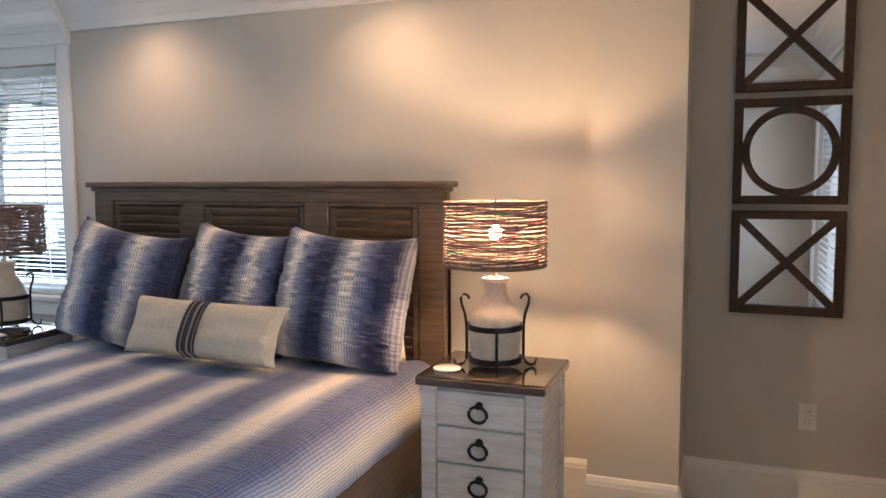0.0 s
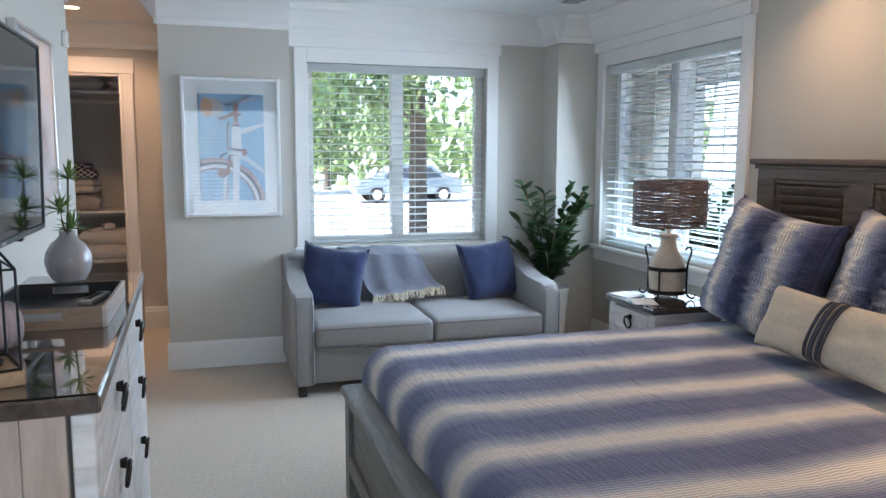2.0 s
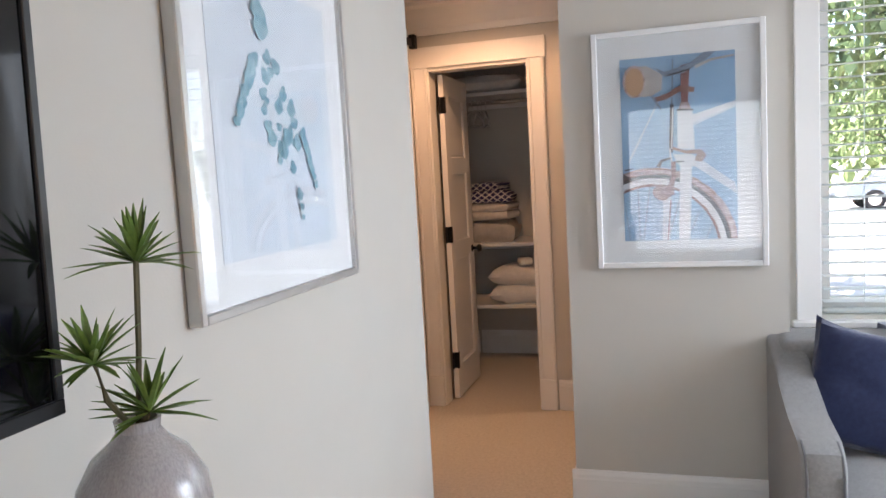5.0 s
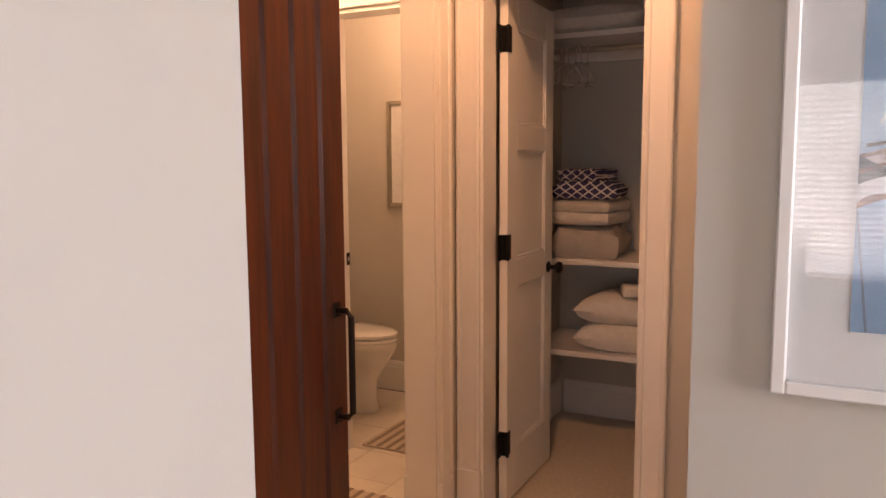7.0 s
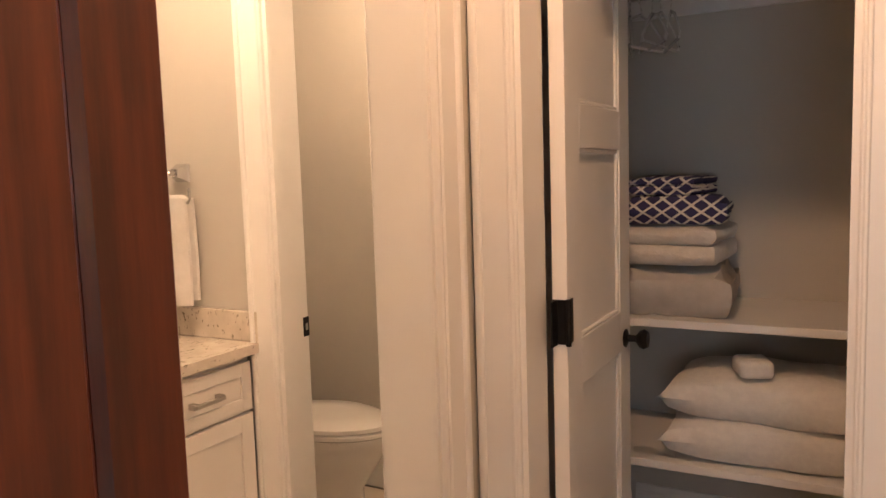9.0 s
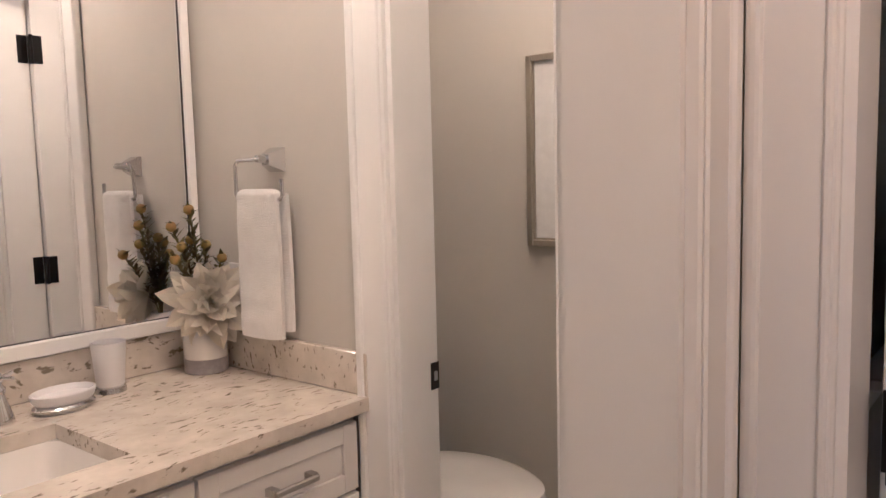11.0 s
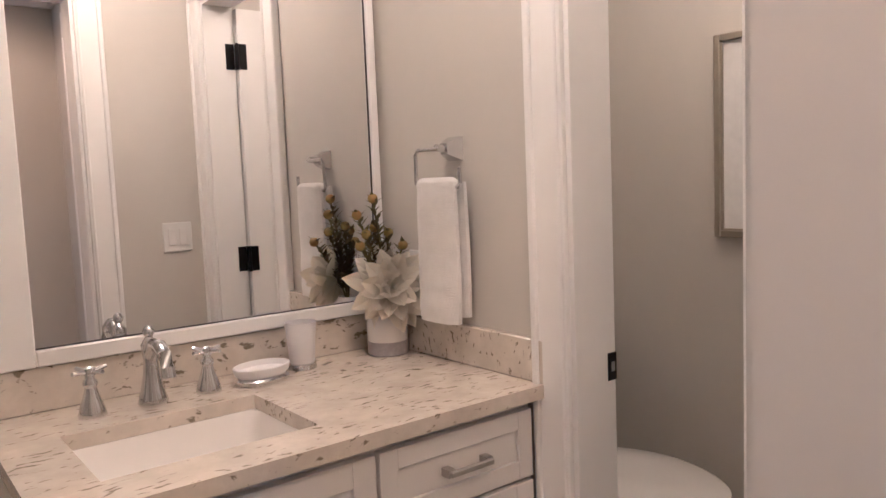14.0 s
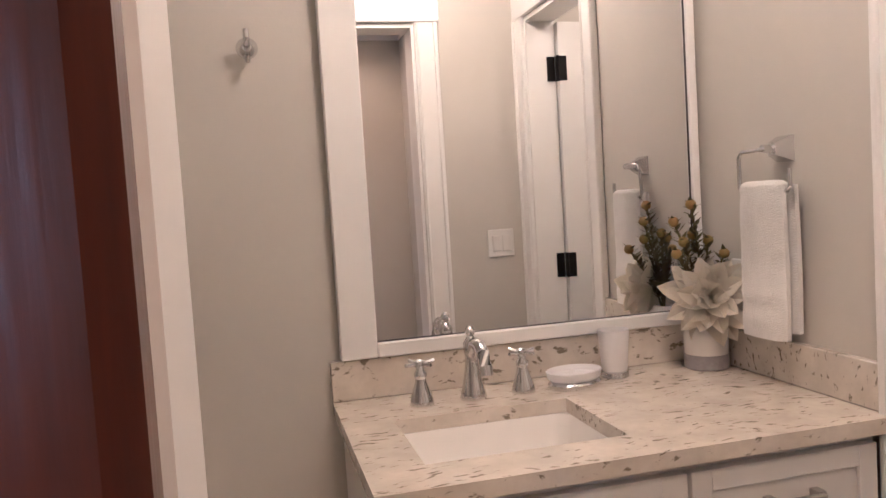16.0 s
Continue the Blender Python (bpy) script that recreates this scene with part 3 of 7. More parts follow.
def make_quilt():
    """A quilt folded over the mattress: laid out flat in u, v and bent down at three sides."""
    bm = bmesh.new()
    uv = bm.loops.layers.uv.new("map")
    w, top, r = 0.965, 0.655, 0.10
    def bend(d, limit):
        """Distance from the middle to (sideways, drop)."""
        s = 1 if d >= 0 else -1
        d = abs(d)
        flat = limit - r
        if d <= flat:
            return s * d, 0.0
        arc = r * math.pi / 2
        if d <= flat + arc:
            a = (d - flat) / r
            return s * (flat + r * math.sin(a)), r * (1 - math.cos(a))
        return s * limit, r + d - flat - arc
    nu, nv = 110, 120
    side, foot = 0.24, 0.17
    su = w - r + r * math.pi / 2 + side - r
    y0, length = 3.66, 1.92
    sv = length - r + r * math.pi / 2 + foot - r
    vs = {}
    for i in range(nu + 1):
        for j in range(nv + 1):
            u, v = -su + 2 * su * i / nu, sv * j / nv
            x, dx = bend(u, w)
            y, dy = bend(v, length)
            z = top - dx - dy
            lump = 0.011 * noise.noise((u * 2.2, v * 2.2, 1)) + 0.006 * noise.noise((u * 7, v * 7, 4)) + 0.004 * noise.noise((u * 9, v * 38, 7))
            ox = oy = 0.0
            if dx > 0.02:
                ox = (1 if u > 0 else -1) * (0.02 * noise.noise((v * 3, 3, u)) + 0.015) * min(1, dx / 0.1)
            if dy > 0.02:
                oy = -(0.012 * noise.noise((u * 3.5, 9, 2)) + 0.008) * min(1, dy / 0.1)
            z = max(z, 0.435 + 0.012 * noise.noise((u * 4, v * 4, 3))) if dx > 0.03 or dy > 0.03 else z
            vs[i, j] = (bm.verts.new((-2.172 + x + ox, y0 - y + oy, z + lump)), u, v)
    for i in range(nu):
        for j in range(nv):
            q = [vs[i, j], vs[i + 1, j], vs[i + 1, j + 1], vs[i, j + 1]]
            f = bm.faces.new([a[0] for a in q])
            for loop, a in zip(f.loops, q):
                loop[uv].uv = (a[1] + 2.0, a[2])
    ob = part("quilt", bm, M_QUILT, None, "", True)
    tagged(ob, "blue and cream striped quilt spread over the bed", "quilt")


make_quilt()
GREUR = "striped shams on the bed"
for k, (x, y, rz, w, seed) in enumerate(((-2.78, 3.50, 6, 0.62, 0.3), (-2.16, 3.58, -2, 0.60, 2.1), (-1.585, 3.50, -5, 0.66, 5.2))):
    p = part("pillow_sham", cushion(w, 0.58, 0.22, 34, 0.30, 0.03, seed, 0.02), M_SHAM, None, "", True)
    p.matrix_basis = pose(x, y, 0.93, -15, 0, rz) @ pose(0, 0, 0, 0, (9, 5, 3)[k], 0)
    tagged(p, "puckered blue striped square sham leaning on the headboard", "pillow", GREUR)
for x in (-2.55, -1.70):
    p = part("bed_pillow", cushion(0.74, 0.40, 0.15, 18, 0.35, 0.0, x), M_WHITEFAB, None, "", True)
    p.matrix_basis = pose(x, 3.645, 0.85, -10, 0, 0)
    tagged(p, "white sleeping pillow behind the striped shams", "pillow", "white pillows on the bed")
lum = part("lumbar_pillow", cushion(0.84, 0.26, 0.14, 26, 0.32, 0.0, 7.7), M_CREAM, None, "", True)
lum.matrix_basis = pose(-2.13, 3.27, 0.81, -24, 0, -5)
tagged(lum, "long cream linen pillow with a dark stripe band", "pillow")
M_BAND = mat("dark woven stripe", (0.05, 0.05, 0.07), 0.9, scale=60)
for dx, wd in ((-0.045, 0.012), (-0.015, 0.02), (0.02, 0.012), (0.04, 0.005)):
    bm = bmesh.new()
    n = 16
    rows = []
    for j in range(n + 1):
        v = 2 * j / n - 1
        yy = -0.074 * max(0.0, 1 - abs(v) ** 2.6) ** 0.32 * 1.07 - 0.006
        rows.append([bm.verts.new((dx + s * wd / 2 + 0.01 * v, yy, v * 0.124)) for s in (-1, 1)] + [bm.verts.new((dx + s * wd / 2 + 0.01 * v, yy + 0.006, v * 0.124)) for s in (1, -1)])
    for a, b in zip(rows, rows[1:]):
        for i in range(4):
            bm.faces.new((a[i], a[(i + 1) % 4], b[(i + 1) % 4], b[i]))
    bm.faces.new(rows[0]), bm.faces.new(rows[-1][::-1])
    part("stripe", bm, M_BAND, lum, "dark woven stripe", True)


# ---- chests of drawers ----
def ring_pull(t, x, y, z, s=1.0):
    """A drop ring on a round back plate, on a drawer front that faces -y (s=-1) or +y."""
    bm = bmesh.new()
    bmesh.ops.create_cone(bm, cap_ends=True, segments=14, radius1=0.015, radius2=0.011, depth=0.016, matrix=Matrix.Translation((x, y + s * 0.008, z)) @ Matrix.Rotation(radians(90), 4, "X"))
    h = part("handle", bm, M_BRONZE, t, "dark bronze ring pull")
    pts = []
    for i in range(20):
        a = 2 * math.pi * i / 20
        pts.append((x + 0.033 * math.sin(a), y + s * (0.018 + 0.004 * math.cos(a)), z - 0.028 - 0.030 * math.cos(a) * -1))
    part("drop_ring", tube(pts, 0.006, 6, closed=True), M_BRONZE, h, "", True)


def nightstand(m, label, height, papers=False):
    t = thing("nightstand", label, "nightstand", m, "nightstands beside the bed")
    w, d = 0.47, 0.42
    h = height - 0.035
    for x in (-w / 2 + 0.01, w / 2 - 0.07):
        for y in (-d / 2 + 0.015, d / 2 - 0.06):
            part("leg", box(x, x + 0.06, y, y + 0.045, 0, h, bevel=0.003), M_WHITEWASH, t)
    part("body", box(-w / 2 + 0.022, w / 2 - 0.022, -d / 2 + 0.03, d / 2 - 0.02, 0.09, h), M_WHITEWASH, t)
    part("tabletop", box(-w / 2 - 0.004, w / 2 + 0.004, -d / 2 - 0.004, d / 2, h, h + 0.03, bevel=0.004), M_TOP, t, "dark brown wooden top")
    g = part("glass_sheet", box(-w / 2, w / 2, -d / 2, d / 2 - 0.004, h + 0.0305, h + 0.035, bevel=0.001), M_PANE, t, "clear glass sheet")
    g.visible_shadow = False
    zs = [0.10, 0.29, 0.43, 0.565, h - 0.012]
    zs = [z * h / 0.71 for z in zs[:-1]] + [h - 0.012]
    for z0, z1 in zip(zs, zs[1:]):
        dr = part("drawer", box(-w / 2 + 0.073, w / 2 - 0.073, -d / 2 + 0.012, -d / 2 + 0.035, z0 + 0.004, z1 - 0.004, bevel=0.003), M_WHITEWASH_H, t)
        ring_pull(dr, 0, -d / 2 + 0.012, (z0 + z1) / 2 + 0.02, -1)
    return t


nightstand(pose(-0.842, 3.325, 0), "whitewashed three-drawer nightstand with a dark glass-covered top", 0.745)
nightstand(pose(-3.46, 3.42, 0), "whitewashed nightstand with a glass top beside the window", 0.70)
co = part("coaster", lathe(((0.048, 0), (0.052, 0.002), (0.052, 0.007), (0.048, 0.009)), 24), M_CERAMIC, None, "", True)
co.matrix_basis = pose(-1.0, 3.23, 0.7455)
tagged(co, "round white coaster on the nightstand", "coaster")
M_PAPER = mat("white paper", (0.78, 0.78, 0.76), 0.7, scale=10)
for x, y, r in ((-3.60, 3.28, 12), (-3.40, 3.26, -20)):
    p = part("paper_sheet", box(-0.08, 0.08, -0.06, 0.06, 0, 0.002), M_PAPER)
    p.matrix_basis = pose(x, y, 0.7005, 0, 0, r)
    tagged(p, "loose white paper sheet on the glass top", "paper", "papers on the nightstand")

# ---- table lamps ----
M_JAR = mat("cream crackled ceramic", (0.62, 0.54, 0.43), 0.5, scale=14, second=(0.48, 0.40, 0.30), bump=0.2, fine=0.1)
M_WICKER = mat("brown woven rattan", (0.22, 0.135, 0.11), 0.55, scale=30, second=(0.10, 0.06, 0.05), bump=0.3, fine=0.3)
M_BULB = emit("lit bulb", (1.0, 0.60, 0.28), 270.0)
M_BULB_OFF = mat("frosted bulb", (0.75, 0.74, 0.70), 0.3, scale=4)


def table_lamp(m, lit, label, spin):
    t = thing("table_lamp", label, "lamp", m, "matching bedside lamps")
    part("base", lathe(((0.07, 0.012), (0.085, 0.02), (0.093, 0.06), (0.098, 0.12), (0.095, 0.17), (0.08, 0.215), (0.055, 0.25), (0.043, 0.28), (0.041, 0.315), (0.050, 0.322), (0.050, 0.336), (0.03, 0.34)), 36), M_JAR, t, "cream ceramic jar", True)
    part("stem", lathe(((0.009, 0.338), (0.009, 0.43), (0.016, 0.432), (0.016, 0.475), (0.006, 0.478)), 14), M_JAR, t, "", True)
    cr = part("cradle", lathe(((0.101, 0.145), (0.105, 0.145), (0.105, 0.165), (0.101, 0.165)), 36), M_BRONZE, t, "dark iron cradle", True)
    part("band", lathe(((0.096, 0.022), (0.101, 0.022), (0.101, 0.042), (0.096, 0.042)), 36), M_BRONZE, cr, "", True)
    for k in range(4):
        a = radians(spin + 90 * k)
        c, s = math.cos(a), math.sin(a)
        line = [(0.155, 0.03), (0.15, 0.010), (0.135, 0.005), (0.12, 0.012), (0.107, 0.03), (0.106, 0.10), (0.107, 0.16)]
        if k % 2 == 0:
            line += [(0.112, 0.20), (0.124, 0.235), (0.128, 0.262), (0.118, 0.276), (0.103, 0.272), (0.094, 0.258)]
        part("scroll", tube([(r * c, r * s, z) for r, z in line], 0.0055, 8), M_BRONZE, cr, "", True)
    # woven shade: strands and uprights, with gaps
    R, z0, z1 = 0.188, 0.385, 0.618
    sh = part("shade", ring(0, 0, z0, R, 0.005, "z", 48), M_WICKER, t, "brown woven rattan drum shade", True)
    rnd = random.Random(5)
    n = 28
    for i in range(n):
        z = z0 + 0.006 + (z1 - z0 - 0.012) * i / (n - 1)
        ph, amp = rnd.random() * 6.28, 0.003
        pts = []
        for k in range(72):
            a = 2 * math.pi * k / 72
            weave = 0.0035 * math.sin(18 * a + math.pi * i)
            pts.append(((R + weave) * math.cos(a), (R + weave) * math.sin(a), z + amp * math.sin(3 * a + ph) + 0.0015 * rnd.uniform(-1, 1)))
        part("strand", tube(pts, rnd.uniform(0.0030, 0.0042), 5, None, True), M_WICKER, sh, "", True)
    for k in range(36):
        a = 2 * math.pi * k / 36
        part("upright", tube([((R - 0.001) * math.cos(a), (R - 0.001) * math.sin(a), z0), ((R - 0.001) * math.cos(a + 0.01), (R - 0.001) * math.sin(a + 0.01), z1)], 0.0028, 5), M_WICKER, sh) if k % 2 == 0 else None
    part("rim", ring(0, 0, z1, R, 0.005, "z", 48), M_WICKER, sh, "", True)
    for k in range(3):
        a = 2.1 * k
        part("spider", tube([(0.008 * math.cos(a), 0.008 * math.sin(a), z1 - 0.02), (R * math.cos(a), R * math.sin(a), z1 - 0.004)], 0.002, 6), M_BRONZE, sh)
    part("finial", tube([(0, 0, 0.47), (0, 0, z1 + 0.012)], 0.003, 8), M_BRONZE, t)
    bm = bmesh.new()
    bmesh.ops.create_uvsphere(bm, u_segments=16, v_segments=10, radius=0.026, matrix=Matrix.Translation((0, 0, 0.505)))
    part("light_bulb", bm, M_BULB if lit else M_BULB_OFF, t, "glowing bulb" if lit else "unlit bulb", True)


table_lamp(pose(-0.845, 3.33, 0.746), True, "lit rattan-shaded lamp with a cream jar base", 20)
table_lamp(pose(-3.50, 3.46, 0.701), False, "unlit rattan-shaded lamp with a cream jar base", 35)

# ---- dresser and what stands on it ----
DX0, DX1, DY0, DY1, DZ = -3.105, -1.526, 0.527, 0.925, 1.002


def make_dresser():
    t = thing("dresser", "whitewashed eight-drawer dresser with a dark glass-covered top", "dresser")
    part("tabletop", box(DX0, DX1, DY0, DY1, DZ - 0.042, DZ - 0.006, bevel=0.004), M_TOP, t, "dark brown wooden top")
    g = part("glass_sheet", box(DX0 + 0.004, DX1 - 0.004, DY0 + 0.004, DY1 - 0.004, DZ - 0.0055, DZ - 0.001, bevel=0.001), M_PANE, t, "clear glass sheet")
    g.visible_shadow = False
    part("back_panel", box(DX0 + 0.03, DX1 - 0.03, DY0 + 0.01, DY0 + 0.025, 0.08, DZ - 0.043), M_PALEWOOD, t)
    for x0, x1 in ((DX1 - 0.03, DX1 - 0.012), (DX0 + 0.012, DX0 + 0.03)):
        for k in range(4):
            ya = DY0 + 0.015 + k * 0.080
            part("side_board", box(x0, x1, ya, ya + 0.079, 0.07, DZ - 0.043, bevel=0.0012), M_PALEWOOD, t, "pale pinkish washed boards")
    for x in (DX0 + 0.008, DX1 - 0.058):
        part("corner_post", box(x, x + 0.05, DY1 - 0.055, DY1 - 0.012, 0, DZ - 0.043, bevel=0.003), M_WHITEWASH, t)
        part("back_leg", box(x, x + 0.05, DY0 + 0.01, DY0 + 0.05, 0, 0.07, bevel=0.003), M_WHITEWASH, t)
    # dark box behind the drawer fronts; the shade of the gaps is in its colour
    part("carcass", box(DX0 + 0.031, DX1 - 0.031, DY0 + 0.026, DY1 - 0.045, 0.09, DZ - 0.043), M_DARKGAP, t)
    mid = (DX0 + DX1) / 2
    zs = [0.10, 0.34, 0.56, 0.765, DZ - 0.05]
    for x0, x1 in ((DX0 + 0.062, mid - 0.006), (mid + 0.006, DX1 - 0.062)):
        for z0, z1 in zip(zs, zs[1:]):
            d = part("drawer", box(x0, x1, DY1 - 0.044, DY1 - 0.010, z0 + 0.004, z1 - 0.004, bevel=0.003), M_WHITEWASH_H, t)
            ring_pull(d, (x0 + x1) / 2, DY1 - 0.010, (z0 + z1) / 2 + 0.03, 1)
    c = Matrix.Translation((DX1, DY1, 0))
    t.matrix_basis = c @ Matrix.Rotation(radians(1.8), 4, "Z") @ c.inverted()


# dark brown with gap shade put into the colour; also the tile joints
M_DARKGAP = mat("painted gap shade and dark joints", (0.10, 0.085, 0.07), 0.8, scale=6)
make_dresser()
M_TRAYIN = mat("black stained tray", (0.028, 0.025, 0.023), 0.28, scale=6, second=(0.016, 0.014, 0.013), stretch=(1, 8, 1), coat=0.4)
M_TRAYSIDE = mat("raw brown tray wood", (0.30, 0.20, 0.125), 0.55, scale=6, second=(0.19, 0.12, 0.075), stretch=(8, 1, 8), fine=0.2)


def make_tray():
    x0, x1, y0, y1, z, h = -2.555, -2.12, 0.556, 0.866, DZ - 0.001, 0.056
    t = thing("serving_tray", "dark wooden tray with cut-out handles on the dresser", "tray")
    part("bottom", box(x0 + 0.012, x1 - 0.012, y0 + 0.012, y1 - 0.012, z, z + 0.012), M_TRAYIN, t, "black stained base")
    part("long_side", box(x0, x1, y1 - 0.012, y1, z, z + h, bevel=0.002), M_TRAYPALE, t)
    part("long_side", box(x0, x1, y0, y0 + 0.012, z, z + h, bevel=0.002), M_TRAYIN, t)
    ym = (y0 + y1) / 2
    for a, b in ((x1 - 0.012, x1), (x0, x0 + 0.012)):
        wood = M_TRAYSIDE if a > -2.3 else M_TRAYIN
        part("end_board", box(a, b, y0 + 0.012, ym - 0.05, z, z + h), wood, t)
        part("end_board", box(a, b, ym + 0.05, y1 - 0.012, z, z + h), wood, t)
        part("lower_rail", box(a, b, ym - 0.05, ym + 0.05, z, z + 0.024), wood, t)
        part("grip", box(a, b, ym - 0.05, ym + 0.05, z + 0.045, z + h), wood, t)
    r = thing("remote_control", "slim grey remote control lying in the tray", "remote", pose(-2.46, 0.79, z + 0.0125, 0, 0, 78))
    part("body", box(-0.02, 0.02, -0.085, 0.085, 0, 0.014, bevel=0.004, seg=2), M_GREYPLASTIC, r)
    for i in range(5):
        part("button", box(-0.011, 0.011, -0.06 + 0.024 * i, -0.05 + 0.024 * i, 0.014, 0.0165, bevel=0.001), M_BLACK, r)


M_TRAYPALE = mat("pale worn tray wood", (0.47, 0.42, 0.37), 0.5, scale=6, second=(0.36, 0.31, 0.27), stretch=(1, 8, 8), fine=0.15)
M_GREYPLASTIC = mat("grey plastic", (0.38, 0.38, 0.37), 0.4, scale=10)
make_tray()
M_VASE = mat("speckled grey glaze", (0.44, 0.42, 0.42), 0.22, scale=60, second=(0.33, 0.31, 0.32), stretch=(6, 6, 0.8), coat=0.5, bump=0.1)
M_SPIKE = mat("green succulent leaf", (0.17, 0.26, 0.05), 0.45, scale=30, second=(0.09, 0.16, 0.03), fine=0.2)
M_STEM = mat("brown green stem", (0.10, 0.085, 0.04), 0.6, scale=30)


def leaf(bm, m, length, width, fold=0.3, droop=0.2, n=5):
    """A pointed leaf along +x, with a folded middle."""
    rows = []
    for i in range(n + 1):
        s = i / n
        w = width * math.sin(math.pi * min(1, s * 0.92 + 0.08)) ** 0.8 * 0.5 + 0.0006
        z = -droop * length * s * s
        rows.append([bm.verts.new(m @ Vector((length * s, k * w, z + fold * abs(k) * w))) for k in (-1, 0, 1)])
    for a, b in zip(rows, rows[1:]):
        for k in (0, 1):
            bm.faces.new((a[k], a[k + 1], b[k + 1], b[k]))


def make_vase():
    t = thing("plant_vase", "round grey glazed vase with spiky green succulent sprigs", "vase", pose(-2.950, 0.640, DZ - 0.001) @ Matrix.Scale(0.93, 4))
    part("vase", lathe(((0.04, 0), (0.058, 0.005), (0.078, 0.04), (0.085, 0.075), (0.080, 0.11), (0.06, 0.145), (0.036, 0.165), (0.027, 0.178), (0.029, 0.192), (0.024, 0.192), (0.022, 0.175)), 40), M_VASE, t, "grey speckled glazed vase", True)
    rnd = random.Random(11)
    for (x, y, z), sway in (((0.0, 0.02, 0.21), (0, 0)), ((0.055, -0.01, 0.285), (0.03, 0)), ((-0.012, 0.012, 0.40), (0, 0.01))):
        part("stem", tube([(0, 0, 0.17), (x * 0.6 + sway[0] * 0.3, y * 0.6, (z + 0.17) / 2), (x, y, z)], 0.004, 6), M_STEM, t, "", True)
        bm = bmesh.new()
        for k in range(34):
            el, az = rnd.uniform(-15, 75), rnd.uniform(0, 360)
            leaf(bm, pose(x, y, z - 0.01, 0, 0, az) @ pose(0, 0, 0, 0, -el, 0), rnd.uniform(0.055, 0.085), 0.009, 0.5, rnd.uniform(-0.1, 0.2), 4)
        part("rosette", bm, M_SPIKE, t, "spiky green leaf rosette")


make_vase()
M_OAK = mat("honey oak base", (0.42, 0.26, 0.13), 0.5, scale=5, second=(0.31, 0.18, 0.085), stretch=(1, 9, 9), fine=0.12)
M_WAX = mat("ivory wax", (0.80, 0.70, 0.56), 0.5, scale=6, second=(0.76, 0.66, 0.51))
M_WAX.node_tree.nodes["Principled BSDF"].inputs["Subsurface Weight"].default_value = 0.3
M_WAX.node_tree.nodes["Principled BSDF"].inputs["Subsurface Radius"].default_value = (0.02, 0.012, 0.006)


def make_lantern():
    t = thing("candle_lantern", "black wire house-shaped lantern on an oak base", "lantern", pose(-1.664, 0.675, DZ - 0.001, 0, 0, 23) @ Matrix.Scale(0.92, 4))
    a, h, peak = 0.080, 0.250, 0.322
    part("base", box(-a - 0.006, a + 0.006, -a - 0.006, a + 0.006, 0, 0.032, bevel=0.002), M_OAK, t, "honey oak base block")
    fr = part("wire_frame", tube([(-a, -a, 0.035), (a, -a, 0.035), (a, a, 0.035), (-a, a, 0.035)], 0.003, 6, closed=True), M_BLACK, t, "black metal wire frame")
    part("top_wire", tube([(-a, -a, h), (a, -a, h), (a, a, h), (-a, a, h)], 0.003, 6, closed=True), M_BLACK, fr)
    for x in (-a, a):
        for y in (-a, a):
            part("upright", tube([(x, y, 0.03), (x, y, h)], 0.003, 6), M_BLACK, fr)
            part("roof_wire", tube([(x, y, h), (x * 0.42, y * 0.42, peak)], 0.003, 6), M_BLACK, fr)
    b = a * 0.42
    part("roof_ring", tube([(-b, -b, peak), (b, -b, peak), (b, b, peak), (-b, b, peak)], 0.003, 6, closed=True), M_BLACK, fr)
    part("carry_loop", tube([(-0.075 + 0.15 * i / 12, -0.02 - 0.06 * math.sin(math.pi * i / 12), peak - 0.003 - 0.05 * math.sin(math.pi * i / 12)) for i in range(13)], 0.0035, 6), M_BLACK, fr, "", True)
    for x in (-0.05, 0.05):
        bm = bmesh.new()
        bmesh.ops.create_uvsphere(bm, u_segments=10, v_segments=6, radius=0.006, matrix=Matrix.Translation((x, a + 0.007, 0.018)))
        part("stud", bm, M_BLACK, t)
    part("candle_dish", lathe(((0.05, 0.033), (0.058, 0.036), (0.06, 0.042), (0.054, 0.040)), 30), M_BLACK, t, "", True)
    c = thing("pillar_candle", "ivory pillar candle inside a clear glass cylinder", "candle", pose(-1.664, 0.672, DZ + 0.0375) @ Matrix.Scale(0.95, 4))
    part("wax", lathe(((0.036, 0), (0.038, 0.002), (0.038, 0.108), (0.035, 0.112), (0.02, 0.108), (0.004, 0.107)), 32), M_WAX, c, "ivory wax", True)
    part("wick", tube([(0, 0, 0.105), (0.002, 0, 0.118)], 0.0012, 5), M_BLACK, c)
    hu = part("hurricane_glass", lathe(((0.049, 0.0), (0.050, 0.158), (0.048, 0.158), (0.047, 0.004)), 36), M_PANE, c, "clear glass cylinder", True)
    hu.visible_shadow = False


make_lantern()
M_PINK = mat("pale pink ribbed fabric", (0.52, 0.42, 0.42), 0.7, scale=30, second=(0.43, 0.34, 0.35), stretch=(1, 1, 12), bump=0.4)
t = thing("round_speaker", "pale pink ribbed cylinder lying on the dresser", "speaker", pose(-1.915, 0.63, DZ + 0.0555, 0, 90, -52))
part("body", lathe(((0.05, -0.07), (0.054, -0.066), (0.054, 0.066), (0.05, 0.07)), 36), M_PINK, t, "", True)
for i in range(7):
    part("rib", ring(0, 0, -0.054 + 0.018 * i, 0.0545, 0.0012, "z", 32, 4), M_PINK, t)
part("end_cap", lathe(((0.049, 0.0702), (0.051, 0.073), (0.046, 0.076)), 32), M_WHITE, t, "white end cap", True)

